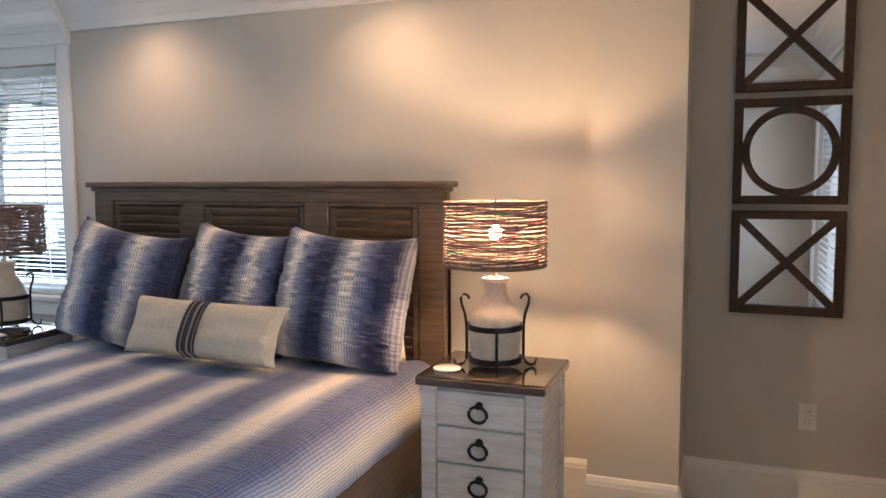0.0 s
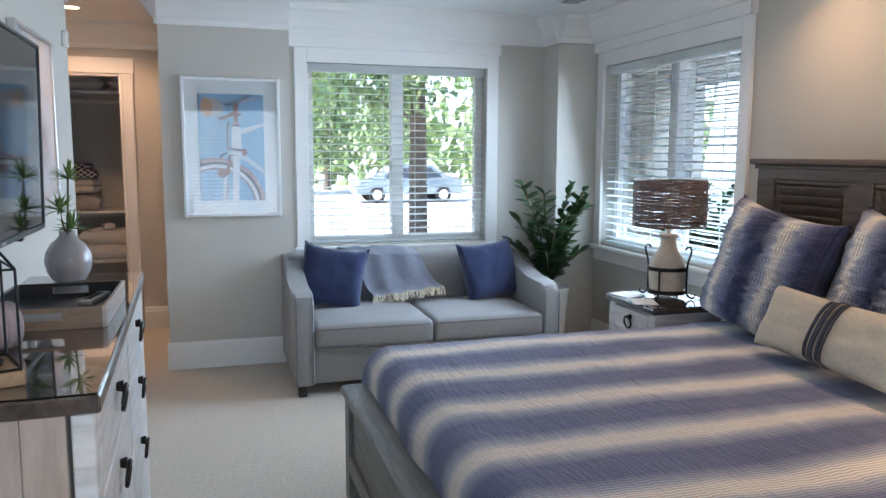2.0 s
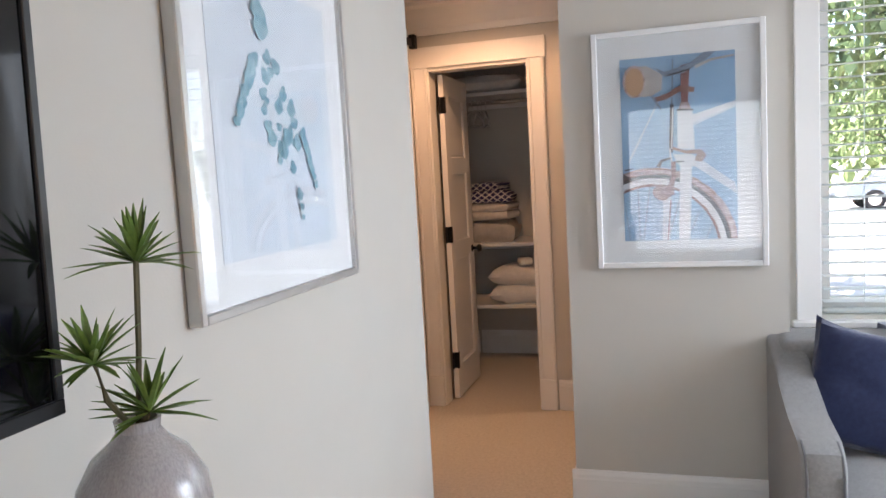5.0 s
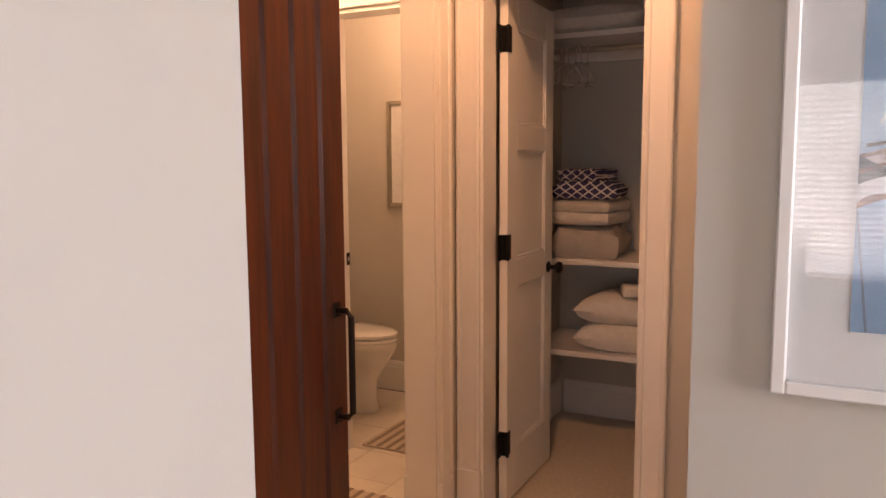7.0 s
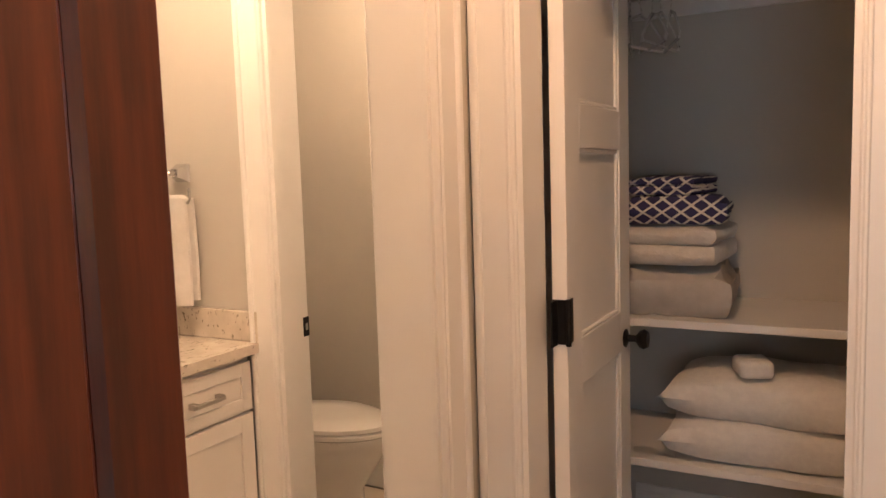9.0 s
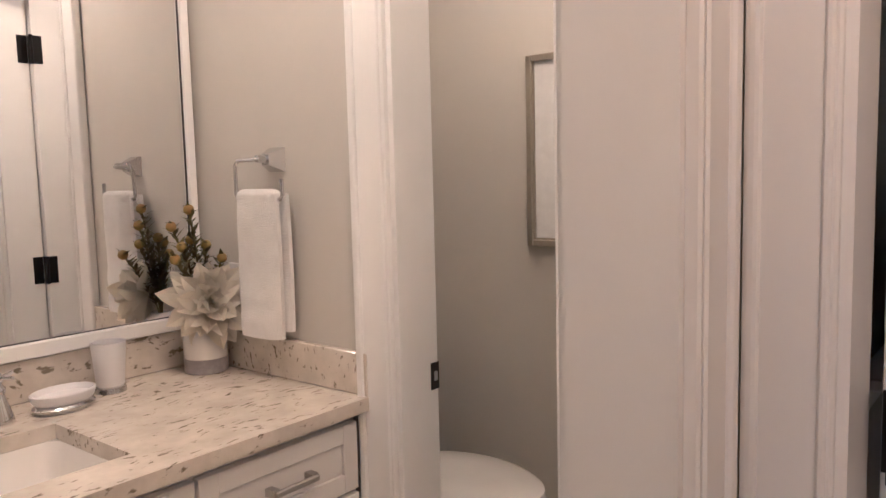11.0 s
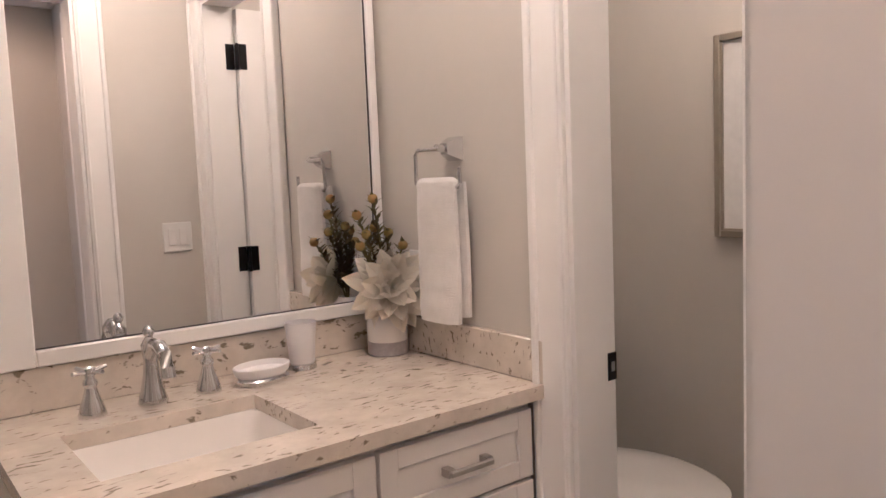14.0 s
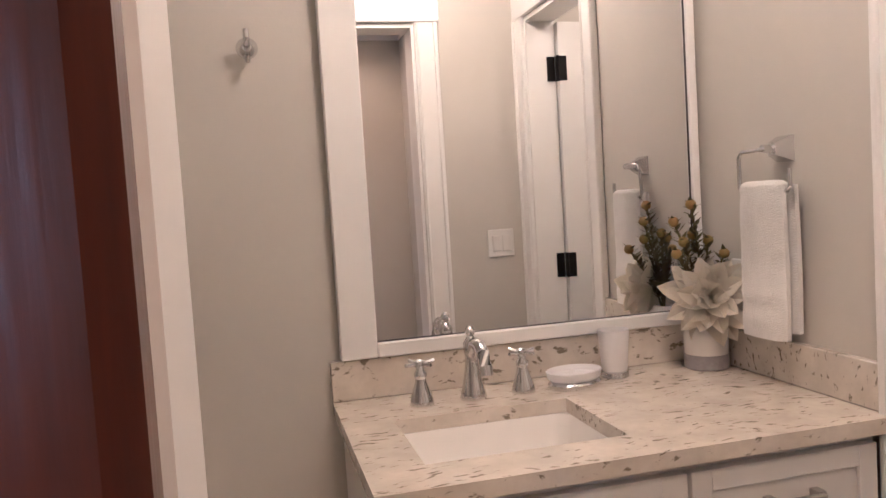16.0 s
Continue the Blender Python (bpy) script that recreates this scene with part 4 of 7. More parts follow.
# ---- television and pictures ----
M_SCREEN = mat("black glossy screen", (0.004, 0.004, 0.005), 0.06, scale=2)
M_SCREEN.node_tree.nodes["Principled BSDF"].inputs["Specular IOR Level"].default_value = 0.75
M_TVCASE = mat("black plastic", (0.012, 0.012, 0.013), 0.35, scale=20)
TV = (-2.905, -1.80, 1.198, 1.815)


def make_tv():
    x0, x1, z0, z1 = TV
    t = thing("television", "large black flat television on a wall arm", "television")
    part("case", box(x0, x1, 0.556, 0.580, z0, z1, bevel=0.004), M_TVCASE, t)
    part("screen", box(x0 + 0.012, x1 - 0.012, 0.580, 0.586, z0 + 0.018, z1 - 0.012), M_SCREEN, t, "dark reflective screen")
    for a in ((x0, x1, z0, z0 + 0.018), (x0, x1, z1 - 0.012, z1), (x0, x0 + 0.012, z0 + 0.018, z1 - 0.012), (x1 - 0.012, x1, z0 + 0.018, z1 - 0.012)):
        part("bezel", box(a[0], a[1], 0.580, 0.5905, a[2], a[3], bevel=0.0015), M_TVCASE, t)
    part("badge", box(-2.345, -2.305, 0.5905, 0.592, z0 + 0.005, z0 + 0.012), M_GREYPLASTIC, t, "small grey maker's badge bar")
    part("sensor", box(-2.60, -2.57, 0.56, 0.586, z0 - 0.012, z0, bevel=0.003), M_TVCASE, t)
    part("back_housing", box(x0 + 0.15, x1 - 0.12, 0.495, 0.556, z0 + 0.06, z1 - 0.14, bevel=0.012), M_TVCASE, t)
    ar = part("wall_plate", box(-2.06, -1.95, YTV, YTV + 0.03, 1.36, 1.72, bevel=0.004), M_TVCASE, t, "black wall mount plate")
    part("arm", box(-2.22, -1.97, YTV + 0.03, YTV + 0.07, 1.49, 1.56, bevel=0.005), M_TVCASE, ar)
    part("arm_head", box(-2.24, -2.16, YTV + 0.03, 0.495, 1.46, 1.59, bevel=0.005), M_TVCASE, ar)
    c = Matrix.Translation((-2.2, 0.57, 1.5))
    lean = c @ Matrix.Translation((0, 0.006, 0)) @ Matrix.Rotation(radians(0.7), 4, "Z") @ Matrix.Rotation(radians(-1.3), 4, "X") @ c.inverted()
    for ob in t.children:
        if ob is not ar:
            ob.matrix_basis = lean @ ob.matrix_basis


make_tv()
M_FRAMEW = mat("white picture frame", (0.78, 0.78, 0.77), 0.35, scale=6)
M_MAT = mat("white mat board", (0.76, 0.76, 0.75), 0.8, scale=30)


def picture(axis, at, out, a, b, z0, z1, frame_w, mat_w, label, frame_mat, ground, inner=0.0):
    f = place_on(axis, at, out)
    t = thing("framed_picture", label, "picture")
    for s in ((a, a + frame_w, z0, z1), (b - frame_w, b, z0, z1), (a + frame_w, b - frame_w, z0, z0 + frame_w), (a + frame_w, b - frame_w, z1 - frame_w, z1)):
        part("frame", f(box(s[0], s[1], 0.001, 0.032, s[2], s[3], bevel=0.003)), frame_mat, t)
    part("mat_board", f(box(a + frame_w, b - frame_w, 0.004, 0.018, z0 + frame_w, z1 - frame_w)), M_MAT, t, "white mat board")
    pr = part("print", f(box(a + frame_w + mat_w, b - frame_w - mat_w, 0.018, 0.0195, z0 + frame_w + mat_w + inner, z1 - frame_w - mat_w)), ground, t)
    return t, pr, f



M_BLUEPRINT = mat("pale blue painted print", (0.30, 0.46, 0.62), 0.6, scale=5, second=(0.22, 0.37, 0.54), stretch=(1, 1, 0.5))
M_PWHITE = mat("print white", (0.70, 0.70, 0.70), 0.6, scale=12, second=(0.56, 0.57, 0.60))
M_PBROWN = mat("print rust brown", (0.13, 0.05, 0.04), 0.6, scale=30, second=(0.28, 0.16, 0.13))
M_PDARK = mat("print dark", (0.035, 0.03, 0.035), 0.6, scale=30)
M_PTAN = mat("print tan", (0.50, 0.30, 0.17), 0.6, scale=12)
M_PGREY = mat("print grey spoke", (0.20, 0.25, 0.31), 0.6, scale=20)
M_PPINK = mat("print worn pink grey", (0.55, 0.46, 0.46), 0.6, scale=45, second=(0.27, 0.17, 0.16), lo=0.4, hi=0.62)
M_PRUST = mat("print rust red", (0.26, 0.12, 0.11), 0.6, scale=40, second=(0.15, 0.06, 0.055))
M_PFADE = mat("print faded white", (0.55, 0.60, 0.66), 0.6, scale=10, second=(0.47, 0.53, 0.60))
M_PSHADE = mat("print deeper blue", (0.21, 0.36, 0.53), 0.6, scale=7, second=(0.26, 0.41, 0.57))
M_PLAMP = mat("print lamp enamel", (0.50, 0.47, 0.44), 0.6, scale=18, second=(0.36, 0.33, 0.31))


def bike_picture():
    y0, y1, z0, z1 = 0.953, 1.587, 1.035, 1.955
    t, pr, f = picture("x", XBIKE, 1, y0, y1, z0, z1, 0.022, 0.085, "bicycle print on pale blue in a white frame", M_FRAMEW, M_BLUEPRINT, 0.0)
    a, b, c, d = y0 + 0.107, y1 - 0.107, z0 + 0.107, z1 - 0.107
    level = [0.0195]

    def flat(name, pts, m):
        level[0] += 0.00022
        bm = plate([(a + min(1, max(0, u)) * (b - a), c + min(1, max(0, v)) * (d - c)) for u, v in pts], 0.0004, "y")
        for v in bm.verts:
            v.co.y += level[0]
        part(name, f(bm), m, pr)

    def arc(name, r0, r1, m, cu=0.25, cv=-0.048, a0=6, a1=128, wob=0.0):
        ks = [radians(a0 + (a1 - a0) * i / 40) for i in range(41)]
        asp = (b - a) / (d - c)
        rnd = random.Random(int(r0 * 1000))
        out_r = [r1 + rnd.uniform(-wob, wob) for k in ks]
        pts = [(cu + r * math.cos(k) / asp, cv + r * math.sin(k)) for k, r in zip(ks, out_r)]
        pts += [(cu + r0 * math.cos(k) / asp, cv + r0 * math.sin(k)) for k in reversed(ks)]
        flat(name, pts, m)

    def oval(name, cu, cv, ru, rv, m, turn=0.0):
        flat(name, [(cu + ru * math.cos(k) * math.cos(turn) - rv * math.sin(k) * math.sin(turn), cv + ru * math.cos(k) * math.sin(turn) + rv * math.sin(k) * math.cos(turn)) for k in [2 * math.pi * i / 24 for i in range(24)]], m)

    def bar(name, u0, v0, u1, v1, w, m):
        n = Vector((v0 - v1, u1 - u0)).normalized() * w / 2
        flat(name, [(u0 + n.x, v0 + n.y), (u1 + n.x, v1 + n.y), (u1 - n.x, v1 - n.y), (u0 - n.x, v0 - n.y)], m)

    flat("shade_patch", [(0.0, 0.22), (0.16, 0.235), (0.40, 0.28), (0.42, 0.0), (0.0, 0.0)], M_PSHADE)
    flat("shade_patch", [(0.66, 0.70), (0.86, 0.68), (0.80, 0.44), (0.68, 0.40)], M_PSHADE)
    for u0, v0, u1 in ((0.0, 0.26, 0.05), (0.13, 0.335, 0.14), (0.24, 0.30, 0.17), (0.41, 0.27, 0.36), (0.50, 0.22, 0.39), (0.68, 0.16, 0.56), (0.80, 0.10, 0.72)):
        bar("spoke", u0, v0, u1, 0.0, 0.009, M_PGREY)
    arc("fender", 0.416, 0.450, M_PPINK, wob=0.003), arc("fender_wear", 0.440, 0.447, M_PBROWN, a0=40, a1=118, wob=0.004)
    arc("fender_lip", 0.412, 0.420, M_PBROWN, wob=0.003), arc("tyre", 0.392, 0.412, M_PDARK, wob=0.002)
    arc("rim", 0.356, 0.392, M_PWHITE, wob=0.001), arc("rim_edge", 0.346, 0.360, M_PBROWN, wob=0.003)
    flat("fender_tail", [(0.0, 0.345), (0.07, 0.352), (0.0, 0.375)], M_PDARK)
    bar("fender_bolt", 0.02, 0.395, 0.10, 0.402, 0.008, M_PDARK)
    bar("fork", 0.395, 0.27, 0.375, 0.0, 0.07, M_PFADE), bar("fork_edge", 0.425, 0.22, 0.39, 0.0, 0.012, M_PBROWN)
    bar("cable", 0.06, 0.44, 0.37, 0.80, 0.010, M_PFADE)
    flat("down_tube", [(0.64, 0.46), (0.98, 0.30), (1.0, 0.24), (0.64, 0.40)], M_PFADE)
    bar("fork", 0.565, 0.46, 0.535, 0.0, 0.095, M_PWHITE), bar("fork_edge", 0.612, 0.40, 0.585, 0.0, 0.010, M_PFADE)
    bar("brake_rod", 0.455, 0.74, 0.435, 0.48, 0.034, M_PDARK), bar("rod_wear", 0.462, 0.72, 0.442, 0.50, 0.010, M_PWHITE)
    bar("brake_rod", 0.47, 0.98, 0.455, 0.74, 0.012, M_PGREY), bar("rod_link", 0.425, 0.50, 0.44, 0.42, 0.014, M_PWHITE)
    flat("head_tube", [(0.495, 0.50), (0.645, 0.49), (0.63, 0.70), (0.50, 0.70)], M_PWHITE)
    flat("top_tube", [(0.63, 0.62), (1.0, 0.71), (1.0, 0.735), (0.63, 0.675)], M_PWHITE)
    flat("tube_shade", [(0.63, 0.615), (1.0, 0.703), (1.0, 0.712), (0.63, 0.63)], M_PFADE)
    flat("lug", [(0.455, 0.47), (0.62, 0.465), (0.66, 0.44), (0.655, 0.40), (0.53, 0.395), (0.49, 0.42)], M_PWHITE)
    flat("crown_race", [(0.445, 0.512), (0.56, 0.487), (0.70, 0.49), (0.745, 0.455), (0.70, 0.42), (0.64, 0.43), (0.66, 0.465), (0.56, 0.47), (0.45, 0.495)], M_PBROWN)
    bar("lug_line", 0.46, 0.428, 0.55, 0.428, 0.008, M_PDARK)
    flat("brake_spring", [(0.30, 0.408), (0.345, 0.445), (0.43, 0.455), (0.43, 0.445), (0.36, 0.43), (0.335, 0.40)], M_PDARK)
    flat("caliper", [(0.435, 0.43), (0.475, 0.43), (0.475, 0.34), (0.45, 0.29), (0.46, 0.25), (0.41, 0.25), (0.40, 0.30), (0.43, 0.34)], M_PRUST)
    oval("brake_block", 0.335, 0.258, 0.072, 0.036, M_PBROWN, -0.2), oval("brake_pad", 0.39, 0.265, 0.05, 0.022, M_PRUST, -0.3)
    flat("headset", [(0.505, 0.70), (0.625, 0.70), (0.60, 0.745), (0.53, 0.745)], M_PPINK), bar("headset_line", 0.495, 0.708, 0.64, 0.702, 0.010, M_PDARK)
    flat("stem", [(0.535, 0.745), (0.595, 0.745), (0.615, 0.95), (0.535, 0.94)], M_PRUST)
    flat("lamp_bracket", [(0.30, 0.78), (0.42, 0.80), (0.52, 0.835), (0.655, 0.82), (0.65, 0.795), (0.52, 0.80), (0.40, 0.765), (0.30, 0.755)], M_PBROWN)
    bar("bracket_wire", 0.27, 0.80, 0.36, 0.715, 0.016, M_PGREY)
    flat("lamp_body", [(0.08, 0.955), (0.24, 0.955), (0.38, 0.90), (0.37, 0.82), (0.28, 0.79), (0.12, 0.79)], M_PLAMP)
    oval("lamp_glass", 0.125, 0.875, 0.10, 0.088, M_PPINK, 0.0), oval("lamp_glass", 0.13, 0.872, 0.082, 0.075, M_PTAN, 0.0)
    flat("handlebar", [(0.30, 0.945), (0.40, 0.915), (0.60, 0.945), (0.74, 1.0), (0.84, 1.0), (0.72, 0.945), (0.56, 0.90), (0.40, 0.885), (0.36, 0.905)], M_PGREY)
    flat("brake_lever", [(0.66, 0.935), (0.80, 0.965), (0.99, 0.975), (0.99, 0.965), (0.80, 0.950), (0.66, 0.915)], M_PLAMP)
    bar("bar_line", 0.42, 0.893, 0.62, 0.918, 0.008, M_PDARK)
    g = part("glazing", f(box(y0 + 0.022, y1 - 0.022, 0.0305, 0.0315, z0 + 0.022, z1 - 0.022)), M_PANE, t, "clear picture glass")
    g.visible_shadow = False


bike_picture()
M_CHAMP = mat("aged silver frame", (0.42, 0.385, 0.32), 0.38, 0.75, scale=20)
M_SILVER = mat("silver picture frame", (0.55, 0.54, 0.52), 0.35, 0.7, scale=20)
M_TPAPER = mat("pale print paper", (0.62, 0.665, 0.71), 0.7, scale=20)
M_TEAL = mat("teal watercolour", (0.14, 0.30, 0.36), 0.7, scale=40, second=(0.32, 0.48, 0.52), lo=0.3, hi=0.6)


def turtle_picture():
    x0, x1, z0, z1 = -4.13, -3.40, 1.19, 1.98
    t, pr, f = picture("y", YTV, 1, x0, x1, z0, z1, 0.02, 0.085, "teal watercolour turtle print in a silver frame", M_SILVER, M_TPAPER)
    rnd = random.Random(3)
    cx, cz = -3.77, 1.60
    spots = []
    for i in range(26):
        a, r = rnd.uniform(0, 6.28), rnd.random() ** 0.5
        spots.append((cx + 0.070 * r * math.cos(a) + 0.03 * math.sin(a) * r, cz + 0.125 * r * math.sin(a), rnd.uniform(0.010, 0.02)))
    for k in range(7):
        spots += [(cx + 0.10 + 0.014 * k, cz + 0.11 - 0.022 * k, 0.02 - 0.001 * k), (cx - 0.10 - 0.008 * k, cz - 0.04 - 0.02 * k, 0.016 - 0.001 * k)]
    spots += [(cx + 0.06, cz + 0.19, 0.03), (cx + 0.075, cz + 0.225, 0.024), (cx - 0.06, cz - 0.18, 0.014), (cx - 0.065, cz - 0.21, 0.010), (cx - 0.068, cz - 0.235, 0.008)]
    for n, (x, z, r) in enumerate(spots):
        bm = plate([(x + r * (1 + 0.25 * math.sin(3 * k + n)) * math.cos(k), z + r * (1 + 0.25 * math.cos(2 * k + n)) * math.sin(k)) for k in [2 * math.pi * i / 12 for i in range(12)]], 0.0004)
        for v in bm.verts:
            v.co.y += 0.0197 + 0.00012 * n
        part("brush_mark", f(bm), M_TEAL, pr)
    g = part("glazing", f(box(x0 + 0.02, x1 - 0.02, 0.0290, 0.030, z0 + 0.02, z1 - 0.02)), M_PANE, t, "clear picture glass")
    g.visible_shadow = False


turtle_picture()
t = thing("wall_sensor", "small white plastic sensor on the wall", "sensor")
part("housing", box(-4.62, -4.56, YTV, YTV + 0.03, 2.02, 2.11, bevel=0.008, seg=2), M_CERAMIC, t)
part("lens", box(-4.605, -4.575, YTV + 0.03, YTV + 0.034, 2.035, 2.06, bevel=0.002), M_GREYPLASTIC, t)

# three mirrors in wooden frames
M_MIRROR = mat("silvered mirror", (0.90, 0.90, 0.90), 0.01, 1.0, scale=1)
M_FRAMEB = mat("dark brown mirror frame", (0.075, 0.045, 0.03), 0.6, scale=6, second=(0.04, 0.024, 0.016), stretch=(6, 1, 6), fine=0.25, bump=0.2)


def wall_mirror(z0, kind):
    x0, s, y = -0.025, 0.445, 4.17
    t = thing("framed_mirror", "square mirror in a dark wood frame with " + ("a ring" if kind == "o" else "crossed bars"), "mirror", None, "three stacked mirrors")
    part("glass", box(x0 + 0.02, x0 + s - 0.02, y - 0.010, y - 0.002, z0 + 0.02, z0 + s - 0.02), M_MIRROR, t, "silvered mirror glass")
    w = 0.036
    for a in ((x0, x0 + w, z0, z0 + s), (x0 + s - w, x0 + s, z0, z0 + s), (x0 + w, x0 + s - w, z0, z0 + w), (x0 + w, x0 + s - w, z0 + s - w, z0 + s)):
        part("frame_bar", box(a[0], a[1], y - 0.03, y - 0.001, a[2], a[3], bevel=0.003), M_FRAMEB, t)
    cx, cz = x0 + s / 2, z0 + s / 2
    if kind == "x":
        for k, dy in ((1, 0.0), (-1, 0.003)):
            bm = box(-0.262, 0.262, y - 0.026 + dy, y - 0.010, -0.016, 0.016)
            bmesh.ops.rotate(bm, verts=bm.verts, matrix=Matrix.Rotation(radians(45 * k), 3, "Y"), cent=(0, y, 0))
            for v in bm.verts:
                v.co += Vector((cx, 0, cz))
            part("cross_bar", bm, M_FRAMEB, t)
    else:
        bm = bmesh.new()
        r0, r1, n = 0.158, 0.19, 48
        rows = [[bm.verts.new((cx + r * math.cos(2 * math.pi * i / n), yy, cz + r * math.sin(2 * math.pi * i / n))) for i in range(n)] for r, yy in ((r0, y - 0.010), (r0, y - 0.026), (r1, y - 0.026), (r1, y - 0.010))]
        for a, b in zip(rows, rows[1:] + rows[:1]):
            for i in range(n):
                bm.faces.new((a[i], a[(i + 1) % n], b[(i + 1) % n], b[i]))
        part("ring_bar", bm, M_FRAMEB, t)


for z0, kind in ((0.862, "x"), (1.335, "o"), (1.808, "x")):
    wall_mirror(z0, kind)
M_PLATE = mat("white wall plate", (0.74, 0.73, 0.70), 0.35, scale=8)


def outlet(m, name, label, rocker=False):
    t = thing(name, label, name.replace("_", " "), m)
    w = 0.058 if rocker else 0.036
    part("cover_plate", box(-w, w, 0, 0.006, -0.058, 0.058, bevel=0.003), M_PLATE, t)
    if rocker:
        part("rocker", box(-0.038, -0.006, 0.006, 0.011, -0.033, 0.033, bevel=0.002), M_CERAMIC, t)
        part("rocker", box(0.006, 0.038, 0.006, 0.010, -0.033, 0.033, bevel=0.002), M_CERAMIC, t)
    else:
        for z in (-0.026, 0.026):
            r = part("socket", box(-0.017, 0.017, 0.006, 0.009, z - 0.016, z + 0.016, bevel=0.004), M_CERAMIC, t)
            for x in (-0.007, 0.005):
                part("slot", box(x, x + 0.002, 0.009, 0.0095, z - 0.005, z + 0.006), M_BLACK, r)


outlet(pose(0.305, 4.17, 0.42, 0, 0, 180), "wall_outlet", "white double wall outlet above the baseboard")
outlet(pose(XTOW, -1.56, 1.12, 0, 0, -90), "wall_outlet", "white wall outlet behind the flower vase")
outlet(pose(-6.80, YBATH - 0.12, 1.17, 0, 0, 180), "light_switch", "white double rocker light switch in the bathroom", True)

# ---- sofa ----
M_LEG = mat("black sofa leg", (0.02, 0.017, 0.015), 0.5, scale=12)
M_PIPE = mat("dark grey piping", (0.17, 0.17, 0.18), 0.9, scale=60)


def soft_box(x0, x1, y0, y1, z0, z1, r, crown_up=0.0, seg=4):
    bm = box(x0, x1, y0, y1, z0, z1, bevel=r, seg=seg)
    if crown_up:
        bmesh.ops.subdivide_edges(bm, edges=[e for e in bm.edges if e.calc_length() > 0.15], cuts=7, use_grid_fill=True)
        cx, cy = (x0 + x1) / 2, (y0 + y1) / 2
        for v in bm.verts:
            if v.co.z > z1 - r - 0.001:
                u, w = (v.co.x - cx) / ((x1 - x0) / 2), (v.co.y - cy) / ((y1 - y0) / 2)
                v.co.z += crown_up * max(0, 1 - u * u) ** 0.6 * max(0, 1 - w * w) ** 0.6
    return bm


def make_sofa():
    t = thing("sofa", "light grey upholstered two-seat sofa with dark piping", "sofa")
    xb, xf, y0, y1 = -5.44, -4.46, 1.575, 3.30
    part("seat_base", soft_box(xb + 0.06, xf - 0.03, y0 + 0.10, y1 - 0.10, 0.07, 0.29, 0.015), M_SOFA, t, "", True)
    part("backrest", soft_box(xb, xb + 0.30, y0 + 0.02, y1 - 0.02, 0.07, 0.775, 0.05), M_SOFA, t, "", True)
    for a, b in ((y0, y0 + 0.12), (y1 - 0.12, y1)):
        bm = bmesh.new()
        prof = [(xf, 0.07), (xf, 0.56), (xf - 0.03, 0.605), (xf - 0.10, 0.62), (xf - 0.30, 0.63), (xf - 0.52, 0.68), (xf - 0.72, 0.755), (xb + 0.04, 0.775), (xb, 0.765), (xb, 0.07)]
        f = [bm.verts.new((x, a, z)) for x, z in prof]
        g = [bm.verts.new((x, b, z)) for x, z in prof]
        bm.faces.new(f), bm.faces.new(g[::-1])
        for i in range(len(f)):
            bm.faces.new((f[i], f[(i + 1) % len(f)], g[(i + 1) % len(f)], g[i]))
        bmesh.ops.bevel(bm, geom=[e for e in bm.edges if abs(e.verts[0].co.y - e.verts[1].co.y) < 0.001], offset=0.022, segments=3, affect="EDGES", profile=0.5)
        ar = part("armrest", bm, M_SOFA, t, "", True)
        for yy in (a + 0.012, b - 0.012):
            part("piping", tube([(xf + 0.002, yy, 0.08), (xf + 0.002, yy, 0.55), (xf - 0.03, yy, 0.60), (xf - 0.10, yy, 0.618)], 0.004, 6), M_PIPE, ar, "dark grey piping", True)
    ym = (y0 + y1) / 2
    for a, b in ((y0 + 0.125, ym - 0.003), (ym + 0.003, y1 - 0.125)):
        c = part("seat_cushion", soft_box(xb + 0.24, xf + 0.012, a, b, 0.292, 0.43, 0.03, 0.03), M_SOFA, t, "", True)
        for z in (0.41, 0.305):
            part("piping", tube([(xb + 0.26, a + 0.004, z), (xf - 0.01, a + 0.004, z), (xf + 0.009, a + 0.03, z), (xf + 0.009, b - 0.03, z), (xf - 0.01, b - 0.004, z), (xb + 0.26, b - 0.004, z)], 0.0045, 6), M_PIPE, c, "dark grey piping", True)
    for x in (xf - 0.06, xb + 0.02):
        for y in (y0 + 0.02, y1 - 0.07):
            part("foot", box(x, x + 0.05, y, y + 0.05, 0, 0.075, bevel=0.004), M_LEG, t, "black wooden foot")


make_sofa()
for y, ry, rz, seed in ((1.88, 9, 78, 1.0), (3.0, -5, 100, 4.0)):
    p = part("throw_pillow", cushion(0.44, 0.42, 0.17, 22, 0.33, 0.0, seed, 0.02), M_BLUE, None, "", True)
    p.matrix_basis = pose(-5.0, y, 0.635, -20, 0, rz) @ pose(0, 0, 0, 0, ry, 0)
    tagged(p, "plain navy blue square pillow on the sofa", "pillow", "navy pillows on the sofa")
M_THROW = mat("pale blue grey woven throw", (0.47, 0.49, 0.57), 0.95, scale=40, second=(0.38, 0.40, 0.49), bump=0.5, bump_scale=300, fine=0.15, sheen=0.3)
M_FRINGE = mat("cream fringe", (0.66, 0.60, 0.46), 0.95, scale=50)


